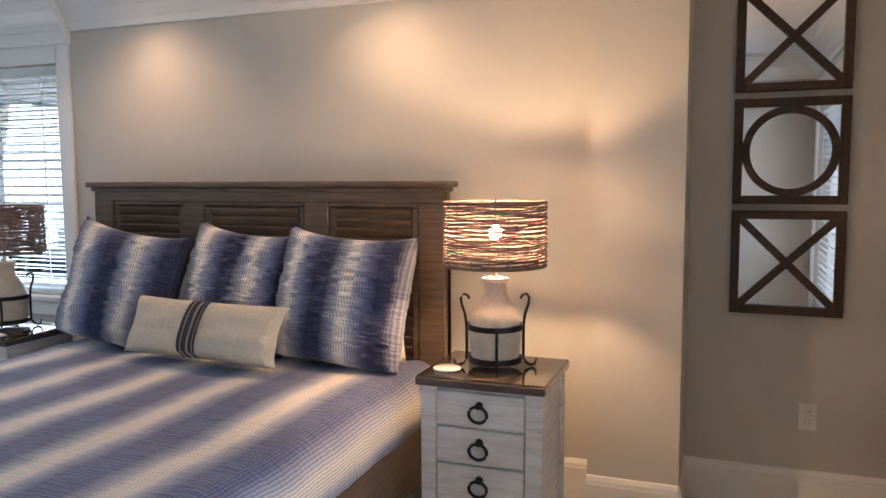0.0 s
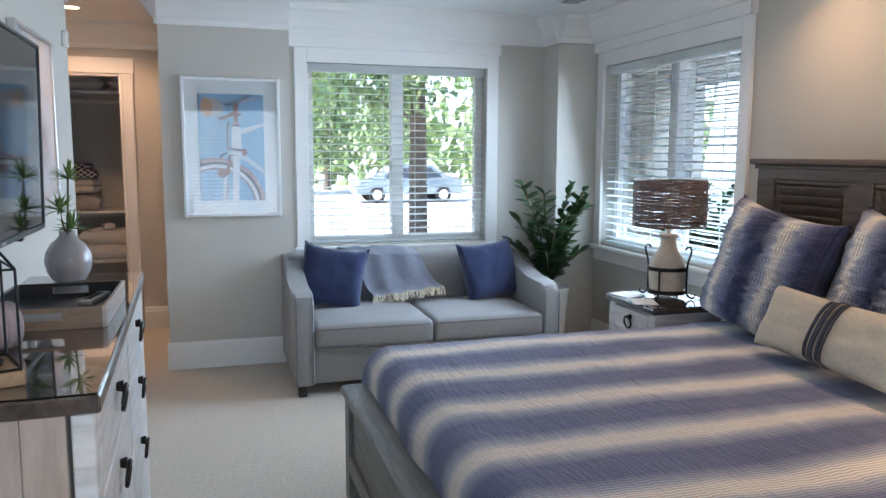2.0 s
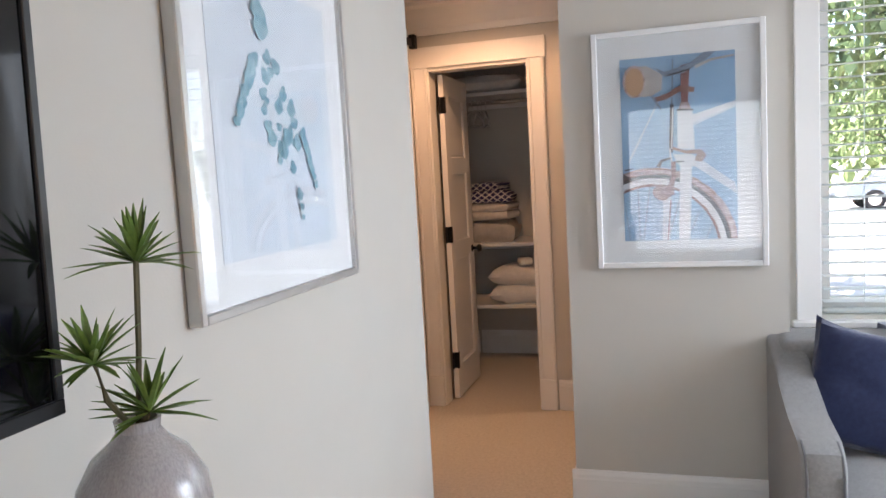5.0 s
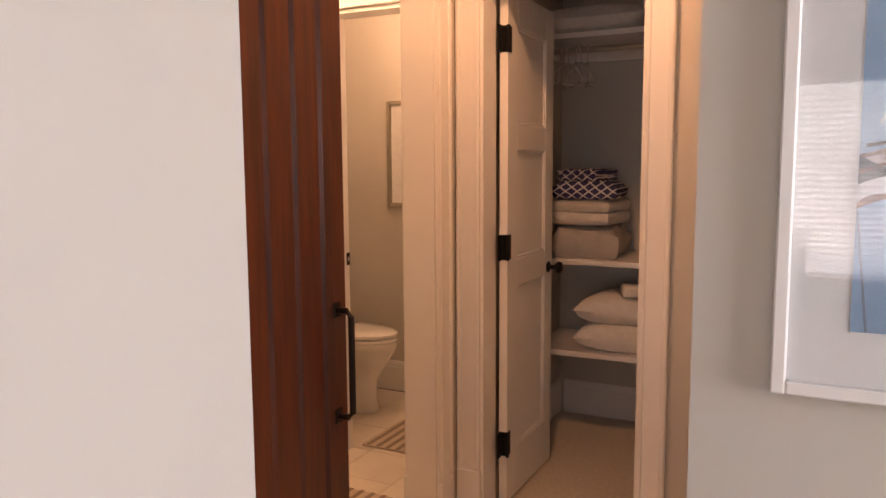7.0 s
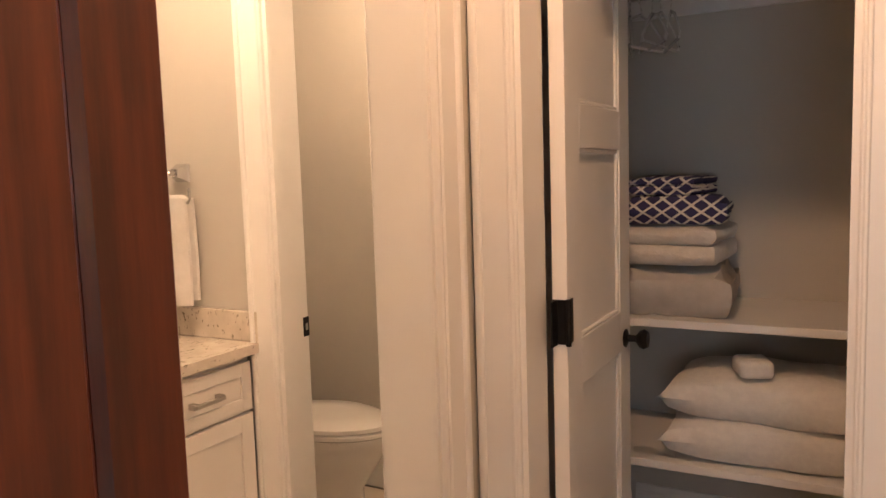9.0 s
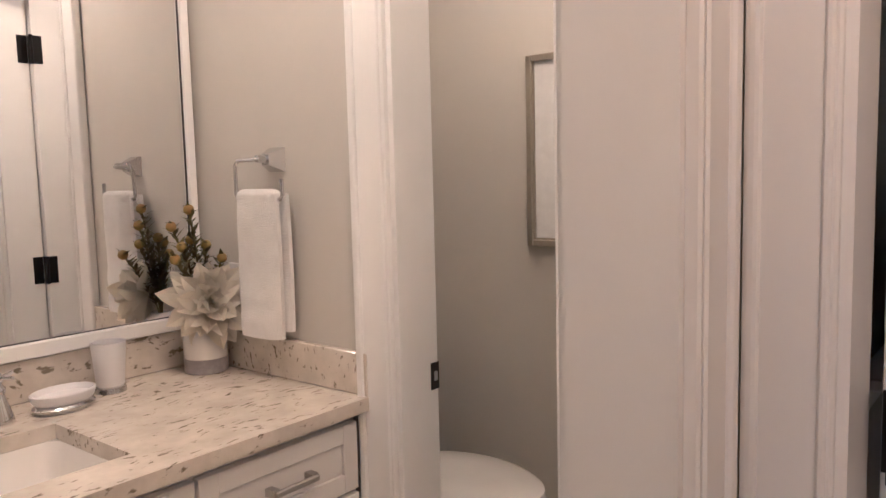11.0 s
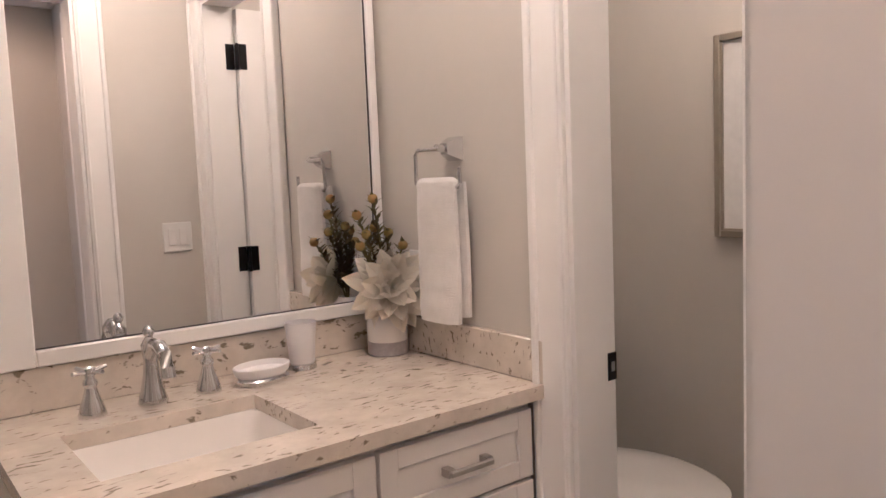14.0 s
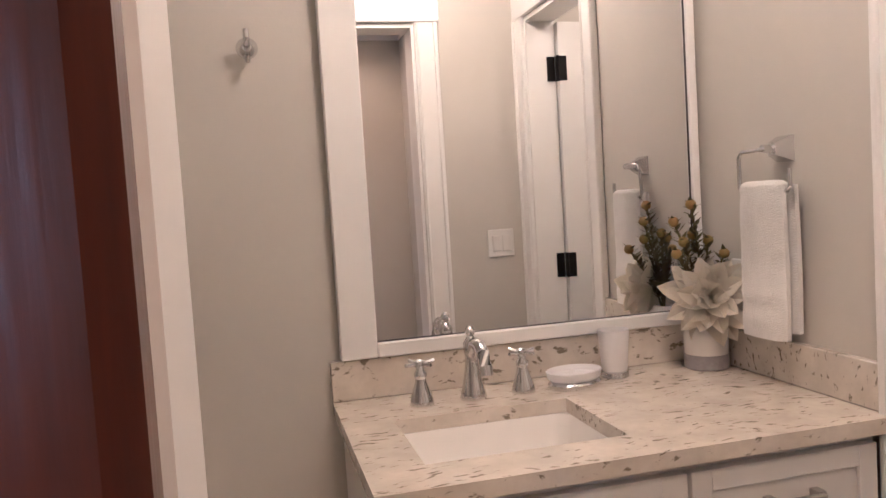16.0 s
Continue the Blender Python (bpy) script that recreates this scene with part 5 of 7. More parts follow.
def make_throw():
    t = thing("throw_blanket", "pale blue grey throw with cream fringe over the sofa back", "blanket")
    line = [(-5.475, 0.50), (-5.475, 0.70), (-5.44, 0.790), (-5.32, 0.795), (-5.19, 0.795), (-5.135, 0.765), (-5.115, 0.68), (-5.10, 0.60), (-5.07, 0.53), (-5.0, 0.492)]
    bm = bmesh.new()
    n = 18
    rows = []
    for k, (x, z) in enumerate(line):
        s = k / (len(line) - 1)
        y0, y1 = 1.98 + 0.26 * max(0, s - 0.3), 2.44 + 0.30 * max(0, s - 0.3)
        lift = 0.10 * max(0, s - 0.55)
        rows.append([bm.verts.new((x + 0.012 * math.sin(i * 0.9 + s * 3) + 0.01, y0 + (y1 - y0) * i / n, z + lift * (i / n) * 1.2 + 0.006 * math.sin(i * 1.3 + 2 * s))) for i in range(n + 1)])
    for a, b in zip(rows, rows[1:]):
        for i in range(n):
            bm.faces.new((a[i], a[i + 1], b[i + 1], b[i]))
    ends = [v.co.copy() for v in rows[-1]]
    bmesh.ops.solidify(bm, geom=bm.faces[:], thickness=0.012)
    part("cloth", bm, M_THROW, t, "", True)
    bm = bmesh.new()
    rnd = random.Random(9)
    for i in range(70):
        f = i / 69 * n
        k = min(n - 1, int(f))
        p = ends[k].lerp(ends[k + 1], f - k)
        tube([p, p + Vector((0.02 + rnd.uniform(-0.01, 0.01), rnd.uniform(-0.012, 0.012), -0.02)), p + Vector((0.03, rnd.uniform(-0.02, 0.02), -0.048 + rnd.uniform(-0.008, 0.008)))], 0.0042, 5, bm)
    part("fringe", bm, M_FRINGE, t, "cream knotted fringe", True)


make_throw()

# ---- potted plant ----
M_LEAF = mat("dark green leaf", (0.035, 0.085, 0.022), 0.38, scale=9, second=(0.018, 0.05, 0.014), fine=0.2)
M_SOIL = mat("potting soil", (0.03, 0.022, 0.016), 0.95, scale=40, bump=0.8)


def potted_plant():
    t = thing("potted_plant", "leafy green plant in a white tapered pot", "plant", pose(-5.03, 3.475, 0))
    part("pot", lathe(((0.10, 0), (0.112, 0.01), (0.148, 0.46), (0.153, 0.47), (0.153, 0.50), (0.140, 0.50), (0.136, 0.455)), 40), M_CERAMIC, t, "white tapered pot", True)
    part("soil", lathe(((0.134, 0.44), (0.134, 0.462), (0.05, 0.47), (0.004, 0.472)), 24), M_SOIL, t)
    rnd = random.Random(21)
    for s in range(26):
        az = rnd.uniform(0, 360)
        lean = rnd.uniform(0.02, 0.24)
        h = rnd.uniform(0.42, 1.02) - lean * 0.8
        ca, sa = math.cos(radians(az)), math.sin(radians(az))
        pts = [(0.05 * ca * q + lean * ca * q * q, 0.05 * sa * q + lean * sa * q * q, 0.46 + h * q) for q in (0, 0.25, 0.5, 0.75, 1.0)]
        st = part("stalk", tube(pts, 0.007, 6), M_STEM, t, "", True)
        bm = bmesh.new()
        for i in range(17):
            q = 0.28 + 0.72 * i / 16
            p = Vector((0.05 * ca * q + lean * ca * q * q, 0.05 * sa * q + lean * sa * q * q, 0.46 + h * q))
            side = az + (70 if i % 2 else -70) + rnd.uniform(-30, 30)
            leaf(bm, Matrix.Translation(p) @ pose(0, 0, 0, 0, 0, side) @ pose(0, 0, 0, rnd.uniform(-25, 25), -rnd.uniform(15, 60), 0), rnd.uniform(0.09, 0.135), rnd.uniform(0.045, 0.06), 0.25, rnd.uniform(0.1, 0.4), 5)
        part("leaves", bm, M_LEAF, st, "glossy dark green leaves", True)


potted_plant()

# ---- ceiling fittings ----
M_FROST = mat("frosted glass bowl", (0.62, 0.56, 0.50), 0.35, scale=9, second=(0.52, 0.46, 0.40))
M_FANWOOD = mat("dark fan blade", (0.10, 0.085, 0.08), 0.5, scale=5, stretch=(1, 8, 1))


def ceiling_fan():
    t = thing("ceiling_fan", "ceiling fan with a frosted glass bowl light", "fan", pose(-2.2, 2.26, 0))
    part("canopy", lathe(((0.075, CEIL), (0.07, CEIL - 0.05), (0.02, CEIL - 0.07), (0.018, CEIL - 0.12)), 28), M_NICKEL, t, "", True)
    part("motor", lathe(((0.02, CEIL - 0.12), (0.11, CEIL - 0.14), (0.12, CEIL - 0.20), (0.10, CEIL - 0.25), (0.06, CEIL - 0.27)), 32), M_NICKEL, t, "", True)
    part("light_bowl", lathe(((0.15, 2.205), (0.155, 2.185), (0.145, 2.12), (0.11, 2.055), (0.06, 2.015), (0.02, 2.0)), 36), M_FROST, t, "frosted glass bowl", True)
    part("finial", lathe(((0.006, 2.0), (0.022, 1.996), (0.026, 1.985), (0.014, 1.975), (0.008, 1.962), (0.002, 1.958)), 16), M_NICKEL, t, "", True)
    for k in range(5):
        a = radians(20 + 72 * k)
        bm = box(0.20, 0.66, -0.062, 0.062, -0.004, 0.004, bevel=0.003)
        bmesh.ops.rotate(bm, verts=bm.verts, matrix=Matrix.Rotation(radians(12), 3, "X"))
        b = part("blade", bm, M_FANWOOD, t)
        b.matrix_basis = pose(0, 0, CEIL - 0.21, 0, 0, 20 + 72 * k)
        part("bracket", box(0.10, 0.24, -0.015, 0.015, -0.012, 0.0, bevel=0.003), M_NICKEL, b)


ceiling_fan()
t = thing("ceiling_vent", "white slatted ceiling air vent", "vent", pose(-4.67, 3.48, CEIL))
part("frame", box(-0.16, 0.16, -0.085, 0.085, -0.008, -0.001, bevel=0.002), M_WHITE, t)
# dark plate above the slats, coloured as the shade inside the duct
part("backing", box(-0.135, 0.135, -0.06, 0.06, -0.012, -0.008), M_DARKGAP, t)
for i in range(6):
    bm = box(-0.135, 0.135, -0.008, 0.008, -0.001, 0.001)
    bmesh.ops.rotate(bm, verts=bm.verts, matrix=Matrix.Rotation(radians(35), 3, "X"))
    s = part("slat", bm, M_WHITE, t)
    s.location = (0, -0.05 + 0.02 * i, -0.014)
t = thing("smoke_detector", "round white smoke detector on the ceiling", "detector", pose(-4.65, 2.38, CEIL))
part("body", lathe(((0.05, 0), (0.055, -0.01), (0.05, -0.03), (0.03, -0.036), (0.004, -0.036)), 28), M_CERAMIC, t, "", True)
part("grille", ring(0, 0, -0.031, 0.04, 0.002), M_GREYPLASTIC, t)
M_GLOW = emit("lit lamp lens", (1.0, 0.70, 0.42), 3.0)


def downlight(x, y, label):
    t = thing("recessed_light", label, "light", pose(x, y, CEIL), "recessed ceiling lights")
    part("trim_ring", ring(0, 0, -0.003, 0.062, 0.006, "z", 32), M_WHITE, t, "", True)
    part("lens", lathe(((0.055, -0.001), (0.055, -0.003), (0.02, -0.004)), 28), M_GLOW, t, "glowing lens")


for x, y in DOWN:
    downlight(x, y, "lit round recessed ceiling light")

# ---- barn door ----
def barn_door():
    x0, x1, y0, y1 = -5.767, -4.78, -0.210, -0.172
    t = thing("barn_door", "dark red mahogany plank sliding door, slid open", "door")
    n = 9
    w = (x1 - x0) / n
    for i in range(n):
        a = x0 + w * i
        part("plank", box(a + 0.0005, a + w - 0.0005, y0, y1, 0.015, 2.14, bevel=0.010), M_BARN, t)
    h = part("handle", tube([(-5.71, y1 - 0.002, 1.0), (-5.71, y1 + 0.035, 1.0), (-5.71, y1 + 0.05, 0.985), (-5.71, y1 + 0.05, 0.715), (-5.71, y1 + 0.035, 0.70), (-5.71, y1 - 0.002, 0.70)], 0.009, 10), M_BRONZE, t, "dark bronze pull handle", True)
    for z in (1.0, 0.70):
        part("rosette", box(-5.727, -5.693, y1, y1 + 0.006, z - 0.022, z + 0.022, bevel=0.003), M_BRONZE, h)
    for x in (-5.60, -4.99):
        s = part("hanger_strap", box(x - 0.022, x + 0.022, y1, y1 + 0.006, 1.98, 2.26, bevel=0.002), M_BLACK, t)
        part("hanger_wheel", ring(x, y1 - 0.008, 2.255, 0.035, 0.012, "y"), M_BLACK, s)
    r = thing("door_track", "black steel sliding door track above the opening", "rail")
    part("rail", box(-6.50, -4.80, -0.187, -0.179, 2.19, 2.235, bevel=0.002), M_BLACK, r)
    for x in (-6.45, -6.0, -5.3, -4.86):
        part("standoff", box(x - 0.01, x + 0.01, YBATH + 0.022, -0.187, 2.20, 2.225), M_BLACK, r)
    part("end_stop", box(-6.50, -6.46, -0.200, -0.160, 2.18, 2.26, bevel=0.004), M_BLACK, r)
    setting("trim", box(-6.56, -4.80, YBATH, YBATH + 0.022, HEAD + 0.1275, HEAD + 0.19), M_WHITE, "white painted track board", "trim")


barn_door()

# ---- closet ----
def panel_door(m, w, name, label, hinge_side=1):
    """A three-panel door leaf of width w along +x from its hinge; its face looks to +y."""
    t = thing(name, label, "door", m)
    th, h = 0.035, 2.06
    zs = (0.012, 0.22, 0.90, 1.01, 1.45, 1.55, 1.93, h)
    part("panel", box(0.09, w - 0.09, -th + 0.011, -0.011, 0.2, 1.95), M_WHITE, t)
    for a, b in ((0.0, 0.10), (w - 0.10, w)):
        part("stile", box(a, b, -th, 0, zs[0], h, bevel=0.0015), M_WHITE, t)
    for a, b in ((zs[0], zs[1]), (zs[2], zs[3]), (zs[4], zs[5]), (zs[6], zs[7])):
        part("rail", box(0.10, w - 0.10, -th, 0, a, b, bevel=0.0015), M_WHITE, t)
    for a, b in ((zs[1], zs[2]), (zs[3], zs[4]), (zs[5], zs[6])):
        for s in ((0.10, 0.112, a, b), (w - 0.112, w - 0.10, a, b), (0.112, w - 0.112, a, a + 0.012), (0.112, w - 0.112, b - 0.012, b)):
            part("panel_bead", box(s[0], s[1], -0.011, -0.003, s[2], s[3], bevel=0.003), M_WHITE, t)
    for z in (0.26, 1.066, 1.873):
        hg = part("hinge", box(-0.002, 0.034, -0.001, 0.0025, z - 0.05, z + 0.05, bevel=0.0012), M_BLACK, t, "black steel hinge leaf")
        part("pin", tube([(-0.006, 0.004, z - 0.052), (-0.006, 0.004, z + 0.052)], 0.0062, 10), M_BLACK, hg)
        part("edge_leaf", box(-0.003, -0.0005, -0.034, 0.0, z - 0.05, z + 0.05), M_BLACK, hg)
        part("jamb_leaf", box(-0.044, -0.0085, -0.0235, -0.0205, z - 0.05, z + 0.05), M_BLACK, hg)
    k = part("door_knob", lathe(((0.024, 0.0), (0.026, 0.004), (0.010, 0.010), (0.009, 0.03), (0.024, 0.042), (0.028, 0.052), (0.022, 0.064), (0.004, 0.067)), 20), M_BLACK, t, "black round knob", True)
    k.matrix_basis = pose(w - 0.055, 0, 0.93, -90, 0, 0)
    return t


panel_door(pose(XCL - 0.124, CLO[0] + 0.066, 0, 0, 0, 180) @ Matrix.Diagonal((1, -1, 1, 1)), 0.54, "door_1", "white three-panel closet door standing open")
panel_door(pose(XTOW - 0.126, TOI[1] - 0.04, 0, 0, 0, 180), 0.55, "door_2", "white panelled toilet door standing open")


def closet():
    for z, name in ((0.93, "upper"), (0.475, "lower"), (2.02, "top")):
        t = thing("closet_shelf", "white painted closet shelf on wall cleats", "shelf", None, "closet shelves")
        part("board", box(-8.05, -7.56 if z < 2 else -7.62, YBATH - 0.035, 0.95, z - 0.026, z, bevel=0.002), M_WHITE, t)
        part("cleat", box(-7.95, -7.62, YBATH - 0.035, YBATH - 0.017, z - 0.09, z - 0.026), M_WHITE, t)
        part("cleat", box(-8.05, -8.03, YBATH - 0.017, 0.95, z - 0.09, z - 0.026), M_WHITE, t)
    r = thing("closet_rod", "chrome closet hanging rod", "rod")
    part("rod", tube([(-7.74, YBATH - 0.035, 1.95), (-7.74, 0.95, 1.95)], 0.014, 14), M_NICKEL, r, "", True)
    part("flange", lathe(((0.03, 0), (0.03, 0.008), (0.016, 0.02)), 18), M_NICKEL, r).matrix_basis = pose(-7.74, YBATH - 0.034, 1.95, -90, 0, 0)
    g = "white hangers on the rod"
    first = None
    for i, (y, rz) in enumerate(((-0.20, 6), (-0.165, -8), (-0.13, 14), (-0.10, -4), (-0.07, 10))):
        m = pose(-7.74, y, 1.95, 0, 0, rz * 2)
        if first:
            copy_thing(first, m)
            continue
        first = thing("clothes_hanger", "white plastic clothes hanger on the rod", "hanger", m, g)
        part("hook", tube([(0.0205 * math.cos(radians(a)), 0, 0.0205 * math.sin(radians(a))) for a in range(200, -61, -20)] + [(0, 0, -0.045), (0, 0, -0.06)], 0.0035, 7), M_CERAMIC, first, "", True)
        part("shoulder", tube([(0, 0, -0.058), (0.06, 0, -0.075), (0.14, 0, -0.125), (0.165, 0, -0.15), (0.155, 0, -0.165), (-0.155, 0, -0.165), (-0.165, 0, -0.15), (-0.14, 0, -0.125), (-0.06, 0, -0.075)], 0.0045, 7, closed=True), M_CERAMIC, first, "", True)


closet()
M_COMF = mat("light grey comforter", (0.50, 0.47, 0.43), 0.9, scale=20, second=(0.43, 0.40, 0.36), bump=0.4, bump_scale=40)
M_FLEECE = mat("white fleece", (0.66, 0.63, 0.58), 0.95, scale=40, second=(0.58, 0.55, 0.50), bump=0.8, bump_scale=160, sheen=0.4)


def lattice_fabric():
    m = mat("navy fabric with white lattice", (0.03, 0.03, 0.10), 0.9, scale=30)
    n, l = m.node_tree.nodes, m.node_tree.links
    b = n["Principled BSDF"]
    tc = n.new("ShaderNodeTexCoord")
    parts = []
    for sgn in (1, -1):
        mp = n.new("ShaderNodeMapping")
        mp.inputs["Rotation"].default_value = (radians(35 * sgn), 0, 0)
        l.new(tc.outputs["Object"], mp.inputs[0])
        wv = n.new("ShaderNodeTexWave")
        wv.bands_direction = "Z"
        wv.inputs["Scale"].default_value, wv.inputs["Distortion"].default_value, wv.inputs["Detail Scale"].default_value = 9.5, 0.5, 2.0
        l.new(mp.outputs[0], wv.inputs["Vector"])
        gt = n.new("ShaderNodeMath")
        gt.operation, gt.inputs[1].default_value = "GREATER_THAN", 0.90
        l.new(wv.outputs[1], gt.inputs[0])
        parts.append(gt)
    mx = n.new("ShaderNodeMath")
    mx.operation = "MAXIMUM"
    l.new(parts[0].outputs[0], mx.inputs[0]), l.new(parts[1].outputs[0], mx.inputs[1])
    mix = n.new("ShaderNodeMix")
    mix.data_type = "RGBA"
    mix.inputs[6].default_value, mix.inputs[7].default_value = (0.03, 0.03, 0.10, 1), (0.62, 0.60, 0.58, 1)
    l.new(mx.outputs[0], mix.inputs[0]), l.new(mix.outputs[2], b.inputs["Base Color"])
    return m


def folded(name, m, w, d, h, layers, material, label, category, group="", seed=0.0, roll=False):
    """A folded cloth: a soft stack of layers, their rounded folds towards -y and the front."""
    t = thing(name, label, category, m, group)
    z = 0.0
    for k in range(layers):
        hh = h / layers
        bm = box(-w / 2, w / 2, -d / 2, d / 2, z, z + hh * 0.99)
        bmesh.ops.subdivide_edges(bm, edges=bm.edges[:], cuts=9, use_grid_fill=True)
        cz = z + hh / 2
        for v in bm.verts:
            u, s, q = v.co.x / (w / 2), v.co.y / (d / 2), (v.co.z - cz) / (hh / 2)
            rim = max(abs(u), abs(s))
            shrink = 1 - 0.5 * hh / w * (q * q) * (rim > 0.95)
            v.co.x *= shrink
            v.co.y *= shrink
            p = noise.noise((u * 2 + seed, s * 2 + k, q + seed))
            v.co += Vector((0.012 * noise.noise((s * 3 + seed, q, k)), 0.012 * noise.noise((u * 3, q + seed, k)), p * hh * 0.16 * (1 if k == layers - 1 or q < 0.5 else 0.5)))
            if k == layers - 1 and q > 0.5:
                v.co.z -= 0.25 * hh * rim ** 4
            v.co.z = max(v.co.z, z)
        bmesh.ops.smooth_vert(bm, verts=bm.verts, factor=0.5, use_axis_x=True, use_axis_y=True, use_axis_z=False)
        part("fold", bm, material, t, "", True)
        z += hh
    return t


folded("folded_comforter", pose(-7.78, -0.05, 0.93, 0, 0, 4), 0.40, 0.36, 0.165, 1, M_COMF, "folded light grey comforter on the closet shelf", "bedding", "", 0.3)
folded("folded_blanket", pose(-7.77, -0.06, 1.095, 0, 0, -3), 0.38, 0.33, 0.125, 2, M_FLEECE, "folded white fleece blanket on the comforter", "blanket", "", 1.7)
M_LATTICE = lattice_fabric()
folded("folded_sheet", pose(-7.77, -0.055, 1.22, 0, 0, 5), 0.37, 0.33, 0.09, 1, M_LATTICE, "navy and white lattice sheets folded on the stack", "bedding", "", 3.1)
folded("crumpled_sheet", pose(-7.79, -0.075, 1.31, 0, 0, -8), 0.27, 0.22, 0.06, 2, M_LATTICE, "crumpled navy and white lattice cloth on the stack", "bedding", "", 4.6)
for z, y, seed, rz in ((0.545, 0.24, 1.2, 93), (0.675, 0.25, 3.4, 88)):
    p = part("spare_pillow", cushion(0.66, 0.42, 0.17, 22, 0.33, 0.0, seed), M_WHITEFAB, None, "", True)
    p.matrix_basis = pose(-7.78, y, z, 90, 0, rz)
    tagged(p, "plump white spare pillow on the closet shelf", "pillow", "spare closet pillows")
pk = part("tissue_packet", soft_box(-0.06, 0.06, -0.05, 0.05, 0, 0.05, 0.015, 0.01), M_WHITEFAB, None, "", True)
pk.matrix_basis = pose(-7.66, 0.19, 0.755, 0, 0, 20)
tagged(pk, "small white packet lying on the pillows", "packet")
for x, y, w, h, seed in ((-7.82, -0.05, 0.55, 0.14, 2.2), (-7.80, 0.50, 0.50, 0.16, 8.8)):
    p = part("spare_pillow", cushion(w, 0.40, h, 18, 0.33, 0.0, seed), M_WHITEFAB, None, "", True)
    p.matrix_basis = pose(x, y, 2.02 + h / 2, 90, 0, 90)
    tagged(p, "white spare pillow on the top closet shelf", "pillow", "spare closet pillows")

# ---- bathroom ----
def marble():
    m = mat("cream veined quartz", (0.68, 0.62, 0.54), 0.16, scale=14, second=(0.54, 0.49, 0.42), coat=0.3)
    n, l = m.node_tree.nodes, m.node_tree.links
    b = n["Principled BSDF"]
    old = b.inputs["Base Color"].links[0].from_socket
    tc = n.new("ShaderNodeTexCoord")
    warp = n.new("ShaderNodeTexNoise")
    warp.inputs["Scale"].default_value = 5
    l.new(tc.outputs["Object"], warp.inputs["Vector"])
    add = n.new("ShaderNodeMixRGB")
    add.blend_type, add.inputs[0].default_value = "ADD", 0.12
    l.new(tc.outputs["Object"], add.inputs[1]), l.new(warp.outputs[1], add.inputs[2])
    mp = n.new("ShaderNodeMapping")
    mp.inputs["Rotation"].default_value, mp.inputs["Scale"].default_value = (0.3, 0.4, 0.7), (26, 95, 60)
    l.new(add.outputs[0], mp.inputs[0])
    no = n.new("ShaderNodeTexNoise")
    no.inputs["Scale"].default_value, no.inputs["Detail"].default_value, no.inputs["Roughness"].default_value = 1.0, 3, 0.55
    l.new(mp.outputs[0], no.inputs["Vector"])
    big = n.new("ShaderNodeTexNoise")
    big.inputs["Scale"].default_value = 9
    l.new(tc.outputs["Object"], big.inputs["Vector"])
    thin = n.new("ShaderNodeMapRange")
    thin.inputs["To Min"].default_value, thin.inputs["To Max"].default_value = 0.76, 1.10
    l.new(big.outputs[0], thin.inputs["Value"])
    mul = n.new("ShaderNodeMath")
    mul.operation = "MULTIPLY"
    l.new(no.outputs[0], mul.inputs[0]), l.new(thin.outputs[0], mul.inputs[1])
    ramp = n.new("ShaderNodeValToRGB")
    ramp.color_ramp.elements[0].position, ramp.color_ramp.elements[1].position = 0.565, 0.63
    l.new(mul.outputs[0], ramp.inputs[0])
    mix = n.new("ShaderNodeMixRGB")
    l.new(ramp.outputs[0], mix.inputs[0]), l.new(old, mix.inputs[1])
    mix.inputs[2].default_value = (0.20, 0.17, 0.125, 1)
    l.new(mix.outputs[0], b.inputs["Base Color"])
    return m


M_MARBLE = marble()
M_CAB = mat("white cabinet paint", (0.77, 0.75, 0.72), 0.35, scale=3, second=(0.74, 0.72, 0.69))
VX0, VX1, VY = XTOW + 0.002, -5.945, -1.108
SINK = (-6.43, -6.05, -1.50, -1.217)


def shaker(t, name, x0, x1, z0, z1, y, rail=0.05):
    d = part(name, box(x0 + rail - 0.004, x1 - rail + 0.004, y - 0.018, y - 0.008, z0 + rail - 0.004, z1 - rail + 0.004), M_CAB, t)
    for a in ((x0, x0 + rail, z0, z1), (x1 - rail, x1, z0, z1), (x0 + rail, x1 - rail, z0, z0 + rail), (x0 + rail, x1 - rail, z1 - rail, z1)):
        part("rail", box(a[0], a[1], y - 0.018, y, a[2], a[3], bevel=0.0012), M_CAB, d)
    return d


def bar_pull(d, x, y, z, w=0.11, upright=False):
    if upright:
        h = part("handle", box(x - 0.006, x + 0.006, y + 0.022, y + 0.032, z - w / 2, z + w / 2, bevel=0.002), M_NICKEL, d, "brushed nickel bar pull")
        for s in (z - w / 2 + 0.006, z + w / 2 - 0.006):
            part("post", box(x - 0.006, x + 0.006, y, y + 0.024, s - 0.006, s + 0.006), M_NICKEL, h)
    else:
        h = part("handle", box(x - w / 2, x + w / 2, y + 0.022, y + 0.032, z - 0.006, z + 0.006, bevel=0.002), M_NICKEL, d, "brushed nickel bar pull")
        for s in (x - w / 2 + 0.006, x + w / 2 - 0.006):
            part("post", box(s - 0.008, s + 0.008, y, y + 0.024, z - 0.008, z + 0.008), M_NICKEL, h)


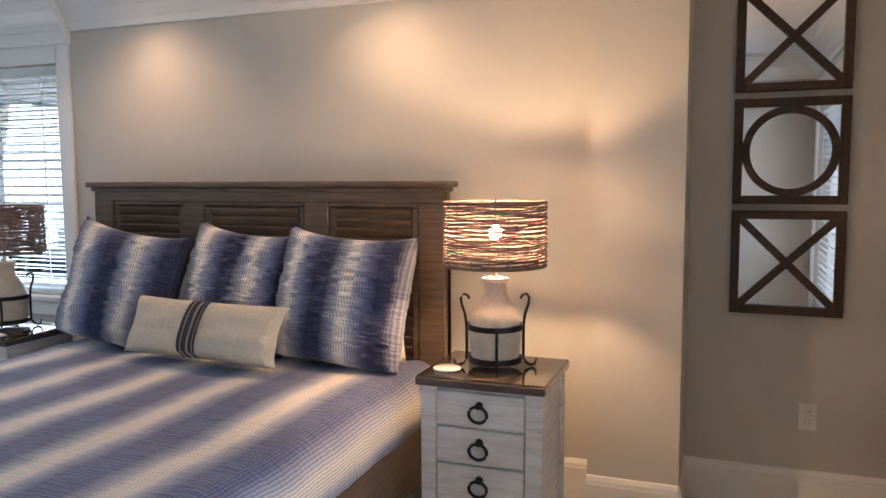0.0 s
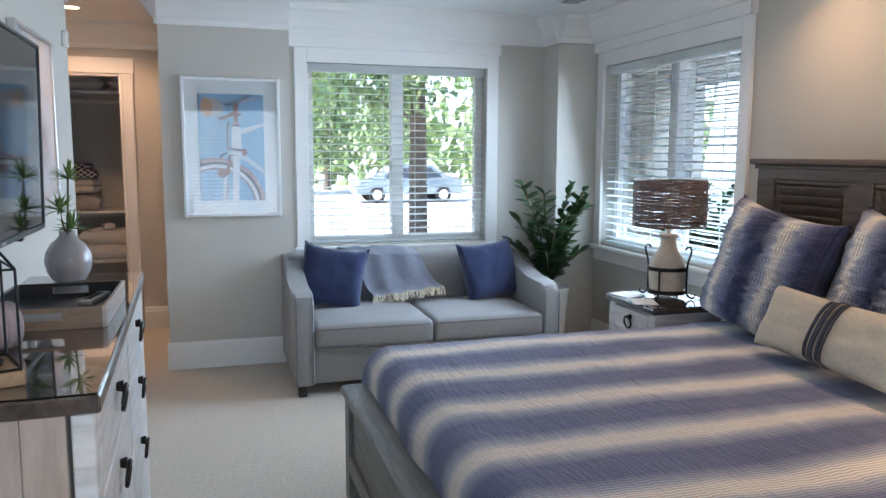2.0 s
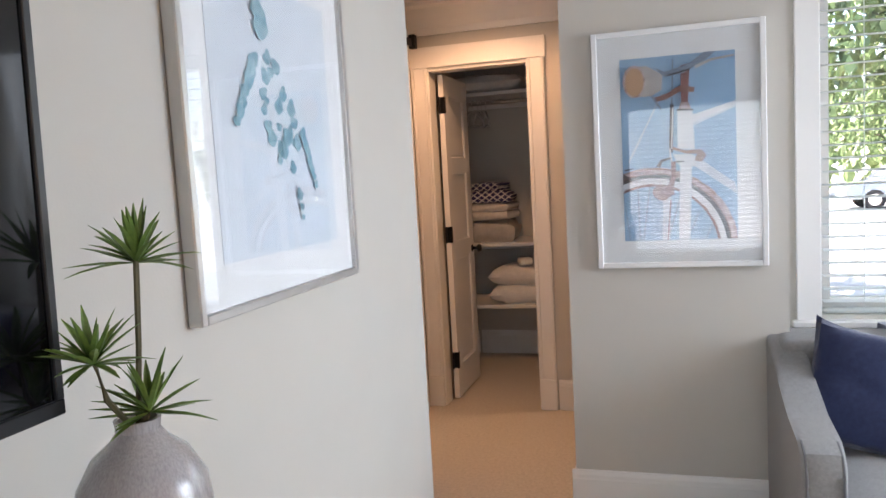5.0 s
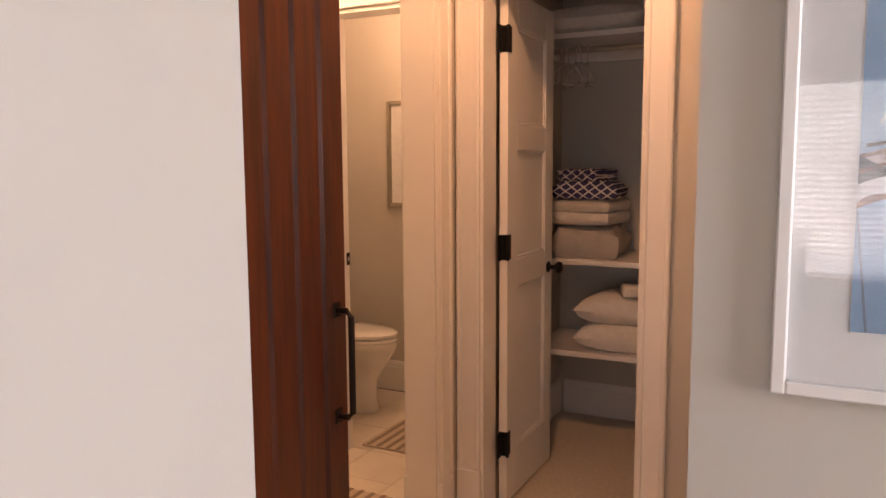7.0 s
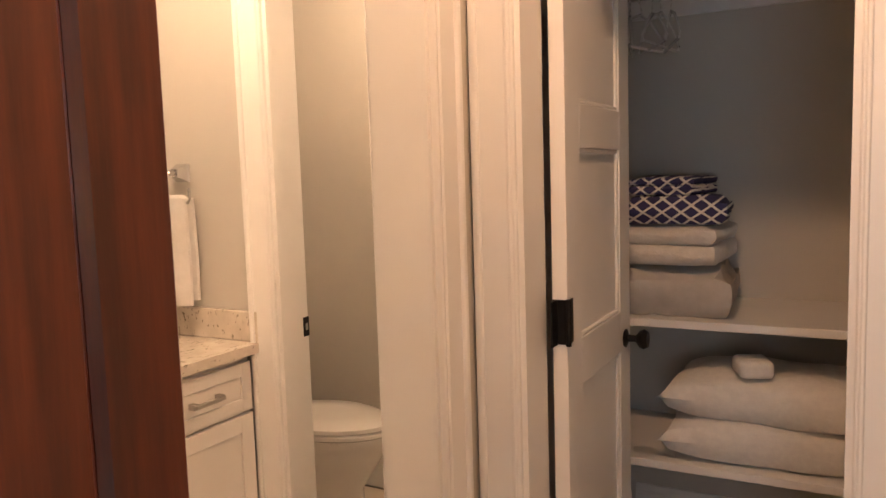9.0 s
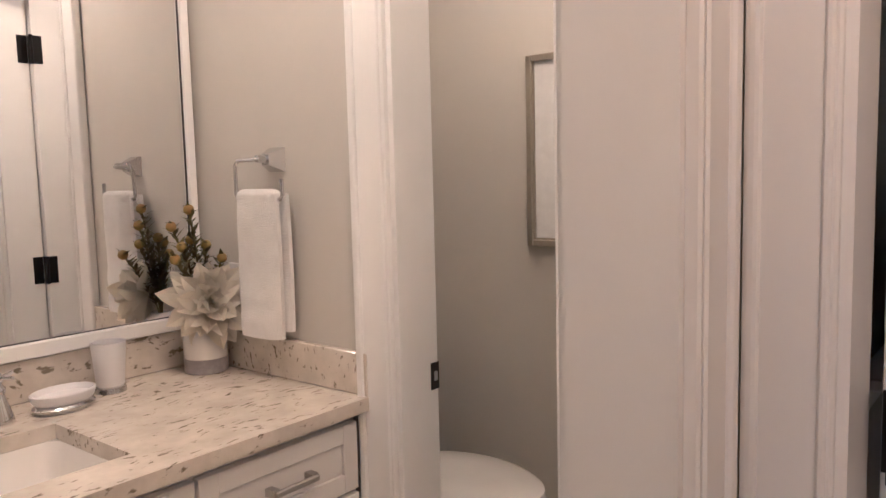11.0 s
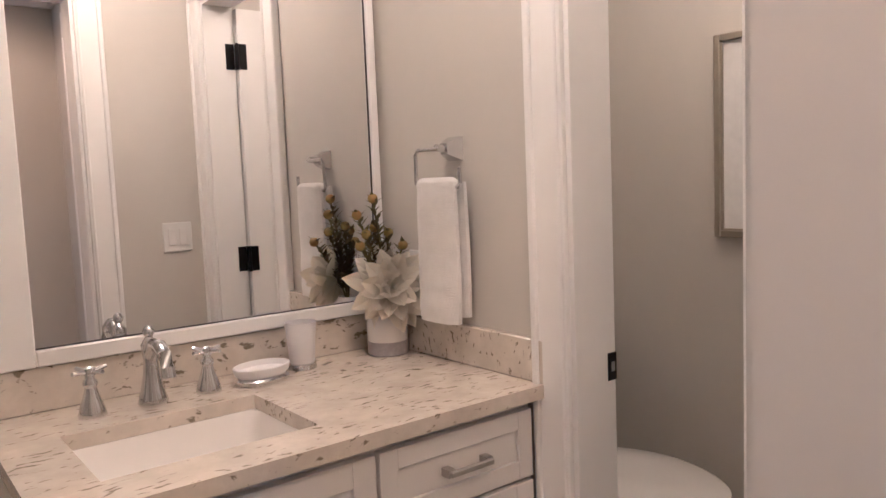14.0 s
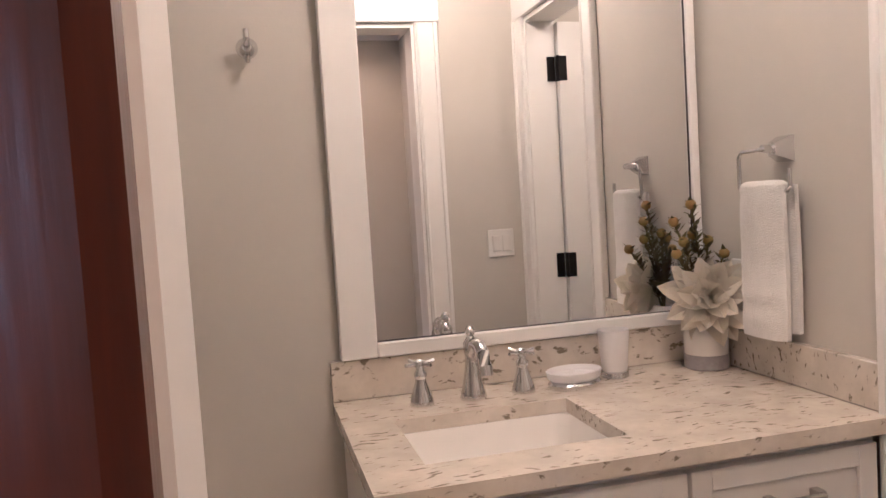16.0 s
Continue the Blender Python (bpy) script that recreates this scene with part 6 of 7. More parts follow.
def vanity():
    t = thing("vanity_cabinet", "white shaker vanity cabinet with nickel pulls", "cabinet")
    yf = VY - 0.025
    x0, x1 = VX0 + 0.02, VX1 - 0.02
    part("body", box(x0, x1, YM + 0.002, yf - 0.02, 0.09, 0.74), M_CAB, t)
    for a, b in ((x0, x0 + 0.018), (x1 - 0.018, x1)):
        part("side_panel", box(a, b, YM + 0.002, yf - 0.0205, 0.7402, 0.884), M_CAB, t)
    part("face_rail", box(x0 + 0.018, x1 - 0.018, yf - 0.04, yf - 0.0205, 0.7402, 0.884), M_CAB, t)
    part("toe_kick", box(x0 + 0.02, x1 - 0.02, YM + 0.01, yf - 0.08, 0, 0.09), M_CAB, t)
    mid = -6.50
    d = shaker(t, "drawer", x0 + 0.01, mid - 0.004, 0.715, 0.862, yf, 0.04)
    bar_pull(d, (x0 + mid) / 2, yf, 0.79)
    d = shaker(t, "door", x0 + 0.01, mid - 0.004, 0.12, 0.705, yf)
    bar_pull(d, mid - 0.03, yf, 0.62, upright=True)
    d = shaker(t, "door", mid + 0.004, x1 - 0.01, 0.12, 0.862, yf)
    bar_pull(d, mid + 0.035, yf, 0.72, upright=True)
    c = thing("vanity_counter", "cream quartz counter with brown flecks", "counter")
    a, b, e, f = SINK
    bm = bmesh.new()
    for q in ((VX0, a, YM + 0.002, VY), (b, VX1, YM + 0.002, VY), (a, b, YM + 0.002, e), (a, b, f, VY)):
        bx(bm, *q, 0.885, 0.915)
    bmesh.ops.remove_doubles(bm, verts=bm.verts, dist=0.0001)
    bmesh.ops.delete(bm, geom=[fc for fc in bm.faces if any(abs(fc.calc_center_median().x - s) < 0.0005 and abs(fc.normal.x) > 0.9 and not (e < fc.calc_center_median().y < f) for s in (a, b))], context="FACES")
    part("slab", bm, M_MARBLE, c)
    part("backsplash", box(VX0, VX1, YM + 0.002, YM + 0.020, 0.9155, 1.008, bevel=0.002), M_MARBLE, c)
    part("side_splash", box(VX0, VX0 + 0.018, YM + 0.0205, VY - 0.002, 0.9155, 1.008, bevel=0.002), M_MARBLE, c)
    s = thing("sink_basin", "white rectangular undermount sink basin", "sink")
    bm = bmesh.new()
    rings = []
    for k, (gap, z) in enumerate(((-0.012, 0.884), (0.0, 0.884), (0.008, 0.86), (0.018, 0.80), (0.045, 0.765), (0.09, 0.758))):
        pts = []
        rr = 0.03
        for cx, cy, a0 in ((b - gap - rr, f - gap - rr, 0), (a + gap + rr, f - gap - rr, 90), (a + gap + rr, e + gap + rr, 180), (b - gap - rr, e + gap + rr, 270)):
            for i in range(5):
                an = radians(a0 + 22.5 * i)
                pts.append(bm.verts.new((cx + rr * math.cos(an), cy + rr * math.sin(an), z)))
        rings.append(pts)
    for p, q in zip(rings, rings[1:]):
        for i in range(len(p)):
            bm.faces.new((p[i], p[(i + 1) % len(p)], q[(i + 1) % len(p)], q[i]))
    bm.faces.new(rings[-1])
    part("bowl", bm, M_CERAMIC, s, "", True)
    part("drain", lathe(((0.022, 0.7585), (0.022, 0.762), (0.008, 0.763)), 20, -6.245, -1.37), M_CHROME, s, "chrome drain", True)


vanity()


def tap(m, label):
    t = thing("tap_handle", label, "tap", m, "cross taps beside the faucet")
    part("base", lathe(((0.024, 0), (0.025, 0.004), (0.021, 0.02), (0.013, 0.045), (0.010, 0.055), (0.013, 0.060), (0.013, 0.066), (0.008, 0.072), (0.008, 0.082)), 24), M_CHROME, t, "", True)
    part("knob", lathe(((0.010, 0.078), (0.011, 0.084), (0.010, 0.090), (0.004, 0.094)), 16), M_CHROME, t, "", True)
    for k in range(4):
        a = radians(25 + 90 * k)
        part("lever", tube([(0.008 * math.cos(a), 0.008 * math.sin(a), 0.084), (0.03 * math.cos(a), 0.03 * math.sin(a), 0.086), (0.035 * math.cos(a), 0.035 * math.sin(a), 0.087)], 0.0038, 8), M_CHROME, t, "", True)


for x in (-6.364, -6.128):
    tap(pose(x, -1.585, 0.915) @ Matrix.Scale(1.1, 4), "chrome cross tap handle on the counter")
t = thing("faucet", "chrome arched bathroom faucet", "faucet", pose(-6.248, -1.592, 0.915) @ Matrix.Scale(1.1, 4))
part("body", lathe(((0.027, 0), (0.028, 0.005), (0.022, 0.025), (0.015, 0.06), (0.013, 0.085), (0.015, 0.10), (0.016, 0.115), (0.009, 0.125), (0.006, 0.13)), 28), M_CHROME, t, "", True)
part("finial", lathe(((0.006, 0.128), (0.010, 0.134), (0.011, 0.141), (0.006, 0.149), (0.002, 0.151)), 16), M_CHROME, t, "", True)
part("spout", tube([(0, 0.008, 0.095), (0, 0.03, 0.118), (0, 0.06, 0.120), (0, 0.085, 0.108), (0, 0.098, 0.085), (0, 0.102, 0.068)], 0.0125, 14), M_CHROME, t, "", True)

M_MATTEW = mat("matte white ceramic", (0.74, 0.73, 0.74), 0.45, scale=6)
t = thing("tumbler_cup", "white bathroom tumbler with a chrome foot", "cup", pose(-6.61, -1.622, 0.915) @ Matrix.Scale(1.1, 4))
part("foot", lathe(((0.028, 0), (0.031, 0.003), (0.030, 0.014), (0.026, 0.016)), 32), M_CHROME, t, "chrome foot", True)
part("cup", lathe(((0.026, 0.016), (0.0275, 0.02), (0.034, 0.105), (0.032, 0.105), (0.026, 0.024)), 36), M_MATTEW, t, "", True)
t = thing("soap_dish", "white oval soap dish with a chrome base", "soap dish", pose(-6.49, -1.588, 0.915, 0, 0, 6) @ Matrix.Scale(1.12, 4) @ Matrix.Diagonal((1, 0.72, 1, 1)))
part("chrome_base", lathe(((0.052, 0), (0.057, 0.003), (0.058, 0.009), (0.054, 0.013), (0.05, 0.015)), 36), M_CHROME, t, "chrome base", True)
part("dish", lathe(((0.05, 0.015), (0.057, 0.02), (0.061, 0.034), (0.058, 0.036), (0.052, 0.025), (0.01, 0.022)), 40), M_MATTEW, t, "", True)

M_PETAL = mat("cream flower petal", (0.88, 0.84, 0.75), 0.7, scale=12, second=(0.82, 0.76, 0.64))
M_GREYBAND = mat("raw grey stoneware", (0.35, 0.33, 0.33), 0.7, scale=60, second=(0.28, 0.26, 0.27), bump=0.3)
M_TWIG = mat("olive twig leaf", (0.15, 0.13, 0.04), 0.6, scale=20, second=(0.07, 0.055, 0.02))
M_BUD = mat("yellow green bud", (0.28, 0.26, 0.07), 0.6, scale=20, second=(0.30, 0.13, 0.04))


def flower_vase():
    t = thing("flower_vase", "cream two-tone vase with a white paper flower and twigs", "vase", pose(-6.850, -1.608, 0.915) @ Matrix.Scale(1.12, 4))
    v = part("vase", lathe(((0.046, 0.032), (0.0475, 0.034), (0.0475, 0.075), (0.042, 0.095), (0.028, 0.108), (0.024, 0.116), (0.02, 0.116), (0.02, 0.10)), 40), M_CERAMIC, t, "cream glazed upper", True)
    part("grey_base", lathe(((0.044, 0), (0.0472, 0.003), (0.0472, 0.032), (0.045, 0.0325)), 40), M_GREYBAND, v, "raw grey stoneware base", True)
    rnd = random.Random(31)
    fc = Vector((0.01, 0.035, 0.155))
    fm = Matrix.Translation(fc) @ Vector((0.55, 1.0, 0.30)).to_track_quat("Z", "Y").to_matrix().to_4x4()
    for layer, (n, tilt, ln, wd) in enumerate(((13, -10, 0.098, 0.046), (12, 10, 0.094, 0.046), (11, 30, 0.082, 0.044), (9, 50, 0.064, 0.038), (6, 70, 0.046, 0.028))):
        for k in range(n):
            bm = bmesh.new()
            leaf(bm, fm @ pose(0, 0, 0.004 * layer, 0, 0, 360 * k / n + 17 * layer + rnd.uniform(-8, 8)) @ pose(0, 0, 0, rnd.uniform(-15, 15), -tilt - rnd.uniform(-8, 8), 0), ln * rnd.uniform(0.85, 1.12), wd, 0.45, rnd.uniform(-0.25, 0.1), 7)
            bmesh.ops.solidify(bm, geom=bm.faces[:], thickness=0.0012)
            part("petal", bm, M_PETAL, t, "", True)
    for k, (dx, dy, h, bend) in enumerate(((0.055, -0.02, 0.25, 0.5), (0.03, 0.01, 0.28, 0.3), (0.075, 0.02, 0.17, 0.2), (-0.015, 0.0, 0.19, 0.1), (-0.04, 0.02, 0.16, 0.1), (0.01, -0.02, 0.21, 0.3), (0.045, 0.0, 0.20, 0.4))):
        pts = [(dx * q ** 1.5, dy * q, 0.09 + h * q * (1 - 0.15 * bend * q)) for q in (0, 0.25, 0.5, 0.75, 1)]
        tw = part("twig", tube(pts, 0.0022, 6), M_TWIG, t, "", True)
        bm = bmesh.new()
        for i in range(46):
            q = 0.25 + 0.75 * i / 45
            p = Vector((dx * q ** 1.5, dy * q, 0.09 + h * q * (1 - 0.15 * bend * q)))
            leaf(bm, Matrix.Translation(p) @ pose(0, 0, 0, 0, 0, i * 137) @ pose(0, 0, 0, 0, -rnd.uniform(15, 55), 0), rnd.uniform(0.018, 0.030), 0.009, 0.2, 0.0, 2)
        part("twig_leaves", bm, M_TWIG, tw)
        bm = bmesh.new()
        bmesh.ops.create_uvsphere(bm, u_segments=12, v_segments=8, radius=0.0115, matrix=Matrix.Translation((dx, dy, 0.09 + h * (1 - 0.15 * bend))))
        part("bud", bm, M_BUD, tw, "yellow green bud", True)


flower_vase()


def vanity_mirror():
    t = thing("vanity_mirror", "large wall mirror in a white frame above the vanity", "mirror")
    x0, x1, z0, z1 = XTOW + 0.018, -5.97, 1.010, 2.20
    gl = part("glass", box(-0.42, 0.42, -0.003, 0.003, z0 + 0.02, z1 - 0.03), M_MIRROR, t, "silvered mirror glass")
    gl.matrix_world = pose((x0 + x1) / 2 - 0.030, YM + 0.013, 0, 0, 0, -0.15)
    for a, w in (((x1 - 0.085, x1, z0, z1), 0), ((x0, x0 + 0.022, z0, z1), 0), ((x0 + 0.022, x1 - 0.085, z0, z0 + 0.034), 0), ((x0 + 0.022, x1 - 0.085, z1 - 0.07, z1), 0)):
        part("frame_bar", box(a[0], a[1], YM + 0.001, YM + 0.030, a[2], a[3], bevel=0.003), M_WHITE, t)
    for a in ((x0 + 0.022, x0 + 0.025, z0 + 0.034, z1 - 0.07), (x0 + 0.025, x1 - 0.085, z0 + 0.034, z0 + 0.036)):
        part("inner_bead", box(a[0], a[1], YM + 0.0162, YM + 0.0195, a[2], a[3]), M_PDARK, t, "thin dark inner line")


vanity_mirror()
M_TOWEL = mat("white terry towel", (0.78, 0.76, 0.73), 0.98, scale=30, second=(0.72, 0.70, 0.67), bump=1.0, bump_scale=380, sheen=0.5)


def towel_ring():
    t = thing("towel_ring", "chrome square-post towel ring on the wall", "towel ring")
    y, z, x = -1.395, 1.427, XTOW
    bm = bmesh.new()
    bmesh.ops.create_cone(bm, cap_ends=True, segments=4, radius1=0.040, radius2=0.018, depth=0.035, matrix=Matrix.Translation((x + 0.0175, y, z)) @ Matrix.Rotation(radians(90), 4, "Y") @ Matrix.Rotation(radians(45), 4, "Z"))
    part("mount", bm, M_CHROME, t)
    part("post", tube([(x + 0.03, y, z), (x + 0.06, y, z + 0.002)], 0.009, 12), M_CHROME, t, "", True)
    part("ring", tube([(x + 0.058, y + 0.012, z), (x + 0.058, y - 0.07, z), (x + 0.058, y - 0.082, z - 0.012), (x + 0.056, y - 0.085, z - 0.08), (x + 0.056, y - 0.077, z - 0.09), (x + 0.056, y + 0.072, z - 0.09), (x + 0.056, y + 0.08, z - 0.08), (x + 0.057, y + 0.08, z - 0.045)], 0.005, 10), M_CHROME, t, "", True)
    w = thing("hand_towel", "white terry hand towel hanging on the ring", "towel")
    for k, (xo, z1, zz) in enumerate(((x + 0.066, 1.022, 0.016), (x + 0.036, 1.035, 0.014))):
        bm = bmesh.new()
        rows = []
        n = 12
        top = z - 0.078
        for j in range(31):
            q = j / 30
            zc = top - (top - z1) * q
            wid = 0.068 + 0.006 * math.sin(q * 2.5)
            bulge = zz * (1.0 + 0.2 * math.sin(q * 9))
            groove = -0.0025 if k == 0 and any(abs(q - g) < 0.012 for g in (0.76, 0.80, 0.84)) else 0.0
            ys = [-wid + 2 * wid * i / n for i in range(n + 1)]
            fr = [bm.verts.new((xo + (bulge + groove) * (1 - (yy / wid) ** 4) + 0.002 * noise.noise((yy * 30, zc * 30, k)), y - 0.002 + yy, zc)) for yy in ys]
            bk = [bm.verts.new((xo - 0.010, y - 0.002 + yy, zc)) for yy in reversed(ys)]
            rows.append(fr + bk)
        m = len(rows[0])
        for a, b in zip(rows, rows[1:]):
            for i in range(m):
                bm.faces.new((a[i], a[(i + 1) % m], b[(i + 1) % m], b[i]))
        bm.faces.new(rows[0]), bm.faces.new(rows[-1][::-1])
        part("fold", bm, M_TOWEL, w, "", True)
    part("top_fold", soft_box(x + 0.034, x + 0.080, y - 0.067, y + 0.063, z - 0.105, z - 0.066, 0.019), M_TOWEL, w, "", True)


towel_ring()
t = thing("robe_hook", "chrome robe hook on the bathroom wall", "hook", pose(-5.814, YM, 1.72))
part("plate", lathe(((0.022, 0), (0.024, 0.004), (0.018, 0.012), (0.010, 0.02)), 20), M_CHROME, t, "", True).matrix_basis = pose(0, 0, 0, -90, 0, 0)
part("prong", tube([(0, 0.012, 0), (0, 0.045, 0.002), (0, 0.055, 0.015), (0, 0.056, 0.03)], 0.007, 10), M_CHROME, t, "", True)
part("lower_prong", tube([(0, 0.012, -0.006), (0, 0.025, -0.03), (0, 0.04, -0.034), (0, 0.046, -0.022)], 0.006, 10), M_CHROME, t, "", True)
t = thing("strike_plate", "black strike plate on the toilet door jamb", "strike plate")
part("plate", box(XTOW - 0.122, XTOW - 0.095, TOI[0] + 0.018, TOI[0] + 0.021, 0.915, 0.975, bevel=0.001), M_BLACK, t)
part("latch_hole", box(XTOW - 0.114, XTOW - 0.104, TOI[0] + 0.021, TOI[0] + 0.0225, 0.935, 0.955), M_NICKEL, t)


def toilet():
    t = thing("toilet", "white two-piece toilet with a closed lid", "toilet", pose(-7.57, -1.09, 0))
    def oval(prof):
        bm = bmesh.new()
        n, rows = 40, []
        for rx, ry, cy, z in prof:
            row = []
            for i in range(n):
                a = 2 * math.pi * i / n
                yy = math.sin(a)
                row.append(bm.verts.new((rx * math.cos(a) * (1 - 0.10 * max(0, yy)), cy + ry * yy, z)))
            rows.append(row)
        for a, b in zip(rows, rows[1:]):
            for i in range(n):
                bm.faces.new((a[i], a[(i + 1) % n], b[(i + 1) % n], b[i]))
        bm.faces.new(rows[0][::-1]), bm.faces.new(rows[-1])
        return bm
    part("bowl", oval(((0.115, 0.26, -0.38, 0), (0.12, 0.265, -0.38, 0.015), (0.11, 0.25, -0.38, 0.06), (0.105, 0.24, -0.37, 0.18), (0.13, 0.255, -0.32, 0.28), (0.17, 0.275, -0.285, 0.36), (0.18, 0.28, -0.28, 0.395), (0.175, 0.275, -0.28, 0.412))), M_CERAMIC, t, "", True)
    part("seat", oval(((0.178, 0.268, -0.272, 0.413), (0.185, 0.274, -0.272, 0.418), (0.185, 0.274, -0.272, 0.432), (0.180, 0.268, -0.272, 0.436))), M_CERAMIC, t, "", True)
    part("lid", oval(((0.176, 0.264, -0.272, 0.439), (0.184, 0.272, -0.272, 0.443), (0.182, 0.270, -0.272, 0.458), (0.16, 0.24, -0.272, 0.468), (0.08, 0.12, -0.272, 0.472))), M_CERAMIC, t, "cream closed lid", True)
    part("tank", soft_box(-0.215, 0.215, -0.86, -0.66, 0.40, 0.74, 0.025), M_CERAMIC, t, "", True)
    part("tank_lid", soft_box(-0.225, 0.225, -0.868, -0.65, 0.742, 0.775, 0.012), M_CERAMIC, t, "", True)
    part("shelf", soft_box(-0.11, 0.11, -0.84, -0.50, 0.10, 0.41, 0.03), M_CERAMIC, t, "", True)
    part("flush_lever", tube([(0.15, -0.66, 0.68), (0.15, -0.64, 0.68), (0.09, -0.635, 0.675)], 0.007, 8), M_CHROME, t, "chrome flush lever", True)


toilet()


def landscape():
    """Clouds over a yellow light, a thin dark shore and green water."""
    m = bpy.data.materials.new("painted seascape")
    m.use_nodes = True
    n, l = m.node_tree.nodes, m.node_tree.links
    b = n["Principled BSDF"]
    b.inputs["Roughness"].default_value = 0.6
    tc = n.new("ShaderNodeTexCoord")
    sep = n.new("ShaderNodeSeparateXYZ")
    l.new(tc.outputs["Generated"], sep.inputs[0])
    mp = n.new("ShaderNodeMapping")
    mp.inputs["Scale"].default_value = (3, 3.2, 5)
    l.new(tc.outputs["Generated"], mp.inputs[0])
    no = n.new("ShaderNodeTexNoise")
    no.inputs["Scale"].default_value, no.inputs["Detail"].default_value = 1.3, 5
    l.new(mp.outputs[0], no.inputs["Vector"])
    fade = n.new("ShaderNodeMapRange")
    fade.inputs["From Min"].default_value, fade.inputs["From Max"].default_value = 0.20, 0.60
    fade.inputs["To Min"].default_value, fade.inputs["To Max"].default_value = 0.02, 1.15
    l.new(sep.outputs["Z"], fade.inputs["Value"])
    mid = n.new("ShaderNodeMath")
    mid.operation, mid.inputs[1].default_value = "SUBTRACT", 0.5
    l.new(no.outputs[0], mid.inputs[0])
    ma = n.new("ShaderNodeMath")
    ma.operation = "MULTIPLY"
    l.new(mid.outputs[0], ma.inputs[0]), l.new(fade.outputs[0], ma.inputs[1])
    sub = n.new("ShaderNodeMath")
    sub.operation = "ADD"
    l.new(ma.outputs[0], sub.inputs[0]), l.new(sep.outputs["Z"], sub.inputs[1])
    ramp = n.new("ShaderNodeValToRGB")
    els = ramp.color_ramp.elements
    els[0].position, els[0].color = 0.0, (0.36, 0.33, 0.04, 1)
    els[1].position, els[1].color = 1.0, (0.13, 0.15, 0.22, 1)
    for p, c in ((0.07, (0.10, 0.22, 0.16)), (0.13, (0.09, 0.20, 0.25)), (0.165, (0.06, 0.05, 0.03)), (0.19, (0.10, 0.08, 0.05)), (0.22, (0.50, 0.44, 0.22)), (0.36, (0.62, 0.53, 0.25)), (0.48, (0.56, 0.53, 0.38)), (0.60, (0.33, 0.41, 0.47)), (0.72, (0.48, 0.47, 0.46)), (0.86, (0.20, 0.21, 0.27))):
        e = els.new(p)
        e.color = (*c, 1)
    l.new(sub.outputs[0], ramp.inputs[0]), l.new(ramp.outputs[0], b.inputs["Base Color"])
    return m


t, pr, f = picture("x", XART, 1, -1.41, -0.74, 1.14, 1.77, 0.022, 0.085, "cloudy seascape print in an aged silver frame", M_CHAMP, landscape())
part("inner_lip", f(box(-1.388, -1.382, 0.018, 0.026, 1.162, 1.748)), M_CHAMP, t)
part("inner_lip", f(box(-1.382, -0.762, 0.018, 0.026, 1.162, 1.168)), M_CHAMP, t)
part("mat_edge", f(box(-1.307, -0.843, 0.018, 0.0188, 1.243, 1.667)), M_TPAPER, t)
t.location = (0, 0.05, -0.002)
t = thing("toilet_paper_holder", "chrome wall holder with a white paper roll", "paper holder", pose(0, 0, -0.035))
part("mount", box(XART, XART + 0.02, -1.08, -1.03, 0.68, 0.73, bevel=0.006), M_CHROME, t)
part("arm", tube([(XART + 0.015, -1.055, 0.705), (XART + 0.07, -1.055, 0.70), (XART + 0.075, -1.055, 0.66), (XART + 0.075, -0.92, 0.655)], 0.006, 10), M_CHROME, t, "", True)
rl = thing("paper_roll", "white toilet paper roll on the holder", "paper roll", pose(XART + 0.075, -1.035, 0.585, -90, 0, 0))
part("paper", lathe(((0.018, 0), (0.05, 0.0), (0.052, 0.003), (0.052, 0.10), (0.05, 0.103), (0.018, 0.103)), 32), M_PAPER, rl, "", True)
part("core", lathe(((0.0178, -0.001), (0.0178, 0.104), (0.016, 0.104)), 24), M_PALEWOOD, rl, "cardboard core", True)
M_RUG = mat("tan woven rug", (0.50, 0.42, 0.33), 0.95, scale=40, second=(0.40, 0.33, 0.25), bump=0.7, bump_scale=200)
M_RUGD = mat("grey brown rug stripe", (0.22, 0.17, 0.13), 0.95, scale=40, bump=0.7, bump_scale=200)
for m in (pose(-7.28, -0.74, 0.001, 0, 0, 0), pose(-6.42, -0.80, 0.001, 0, 0, 0)):
    t = thing("bath_rug", "tan and brown striped woven bath rug", "rug", m, "striped bath rugs")
    part("weave", soft_box(-0.20, 0.20, -0.26, 0.26, 0, 0.012, 0.005), M_RUG, t)
    for i in range(9):
        part("stripe", box(-0.198, 0.198, -0.235 + 0.055 * i, -0.213 + 0.055 * i, 0.0122, 0.0150, bevel=0.001), M_RUGD, t)
t = thing("bath_ceiling_light", "flush frosted bathroom ceiling light", "light", pose(-6.40, -0.95, CEIL))
part("ring", ring(0, 0, -0.006, 0.135, 0.012, "z", 40), M_NICKEL, t, "", True)
part("diffuser", lathe(((0.13, -0.002), (0.13, -0.02), (0.09, -0.045), (0.01, -0.05)), 36), M_GLOWB, t, "frosted glowing diffuser", True)
t = thing("bath_ceiling_light", "flush frosted ceiling light over the toilet", "light", pose(-7.45, -1.05, CEIL))
part("ring", ring(0, 0, -0.006, 0.10, 0.01, "z", 40), M_NICKEL, t, "", True)
part("diffuser", lathe(((0.095, -0.002), (0.095, -0.02), (0.06, -0.04), (0.01, -0.044)), 36), M_GLOWB, t, "frosted glowing diffuser", True)

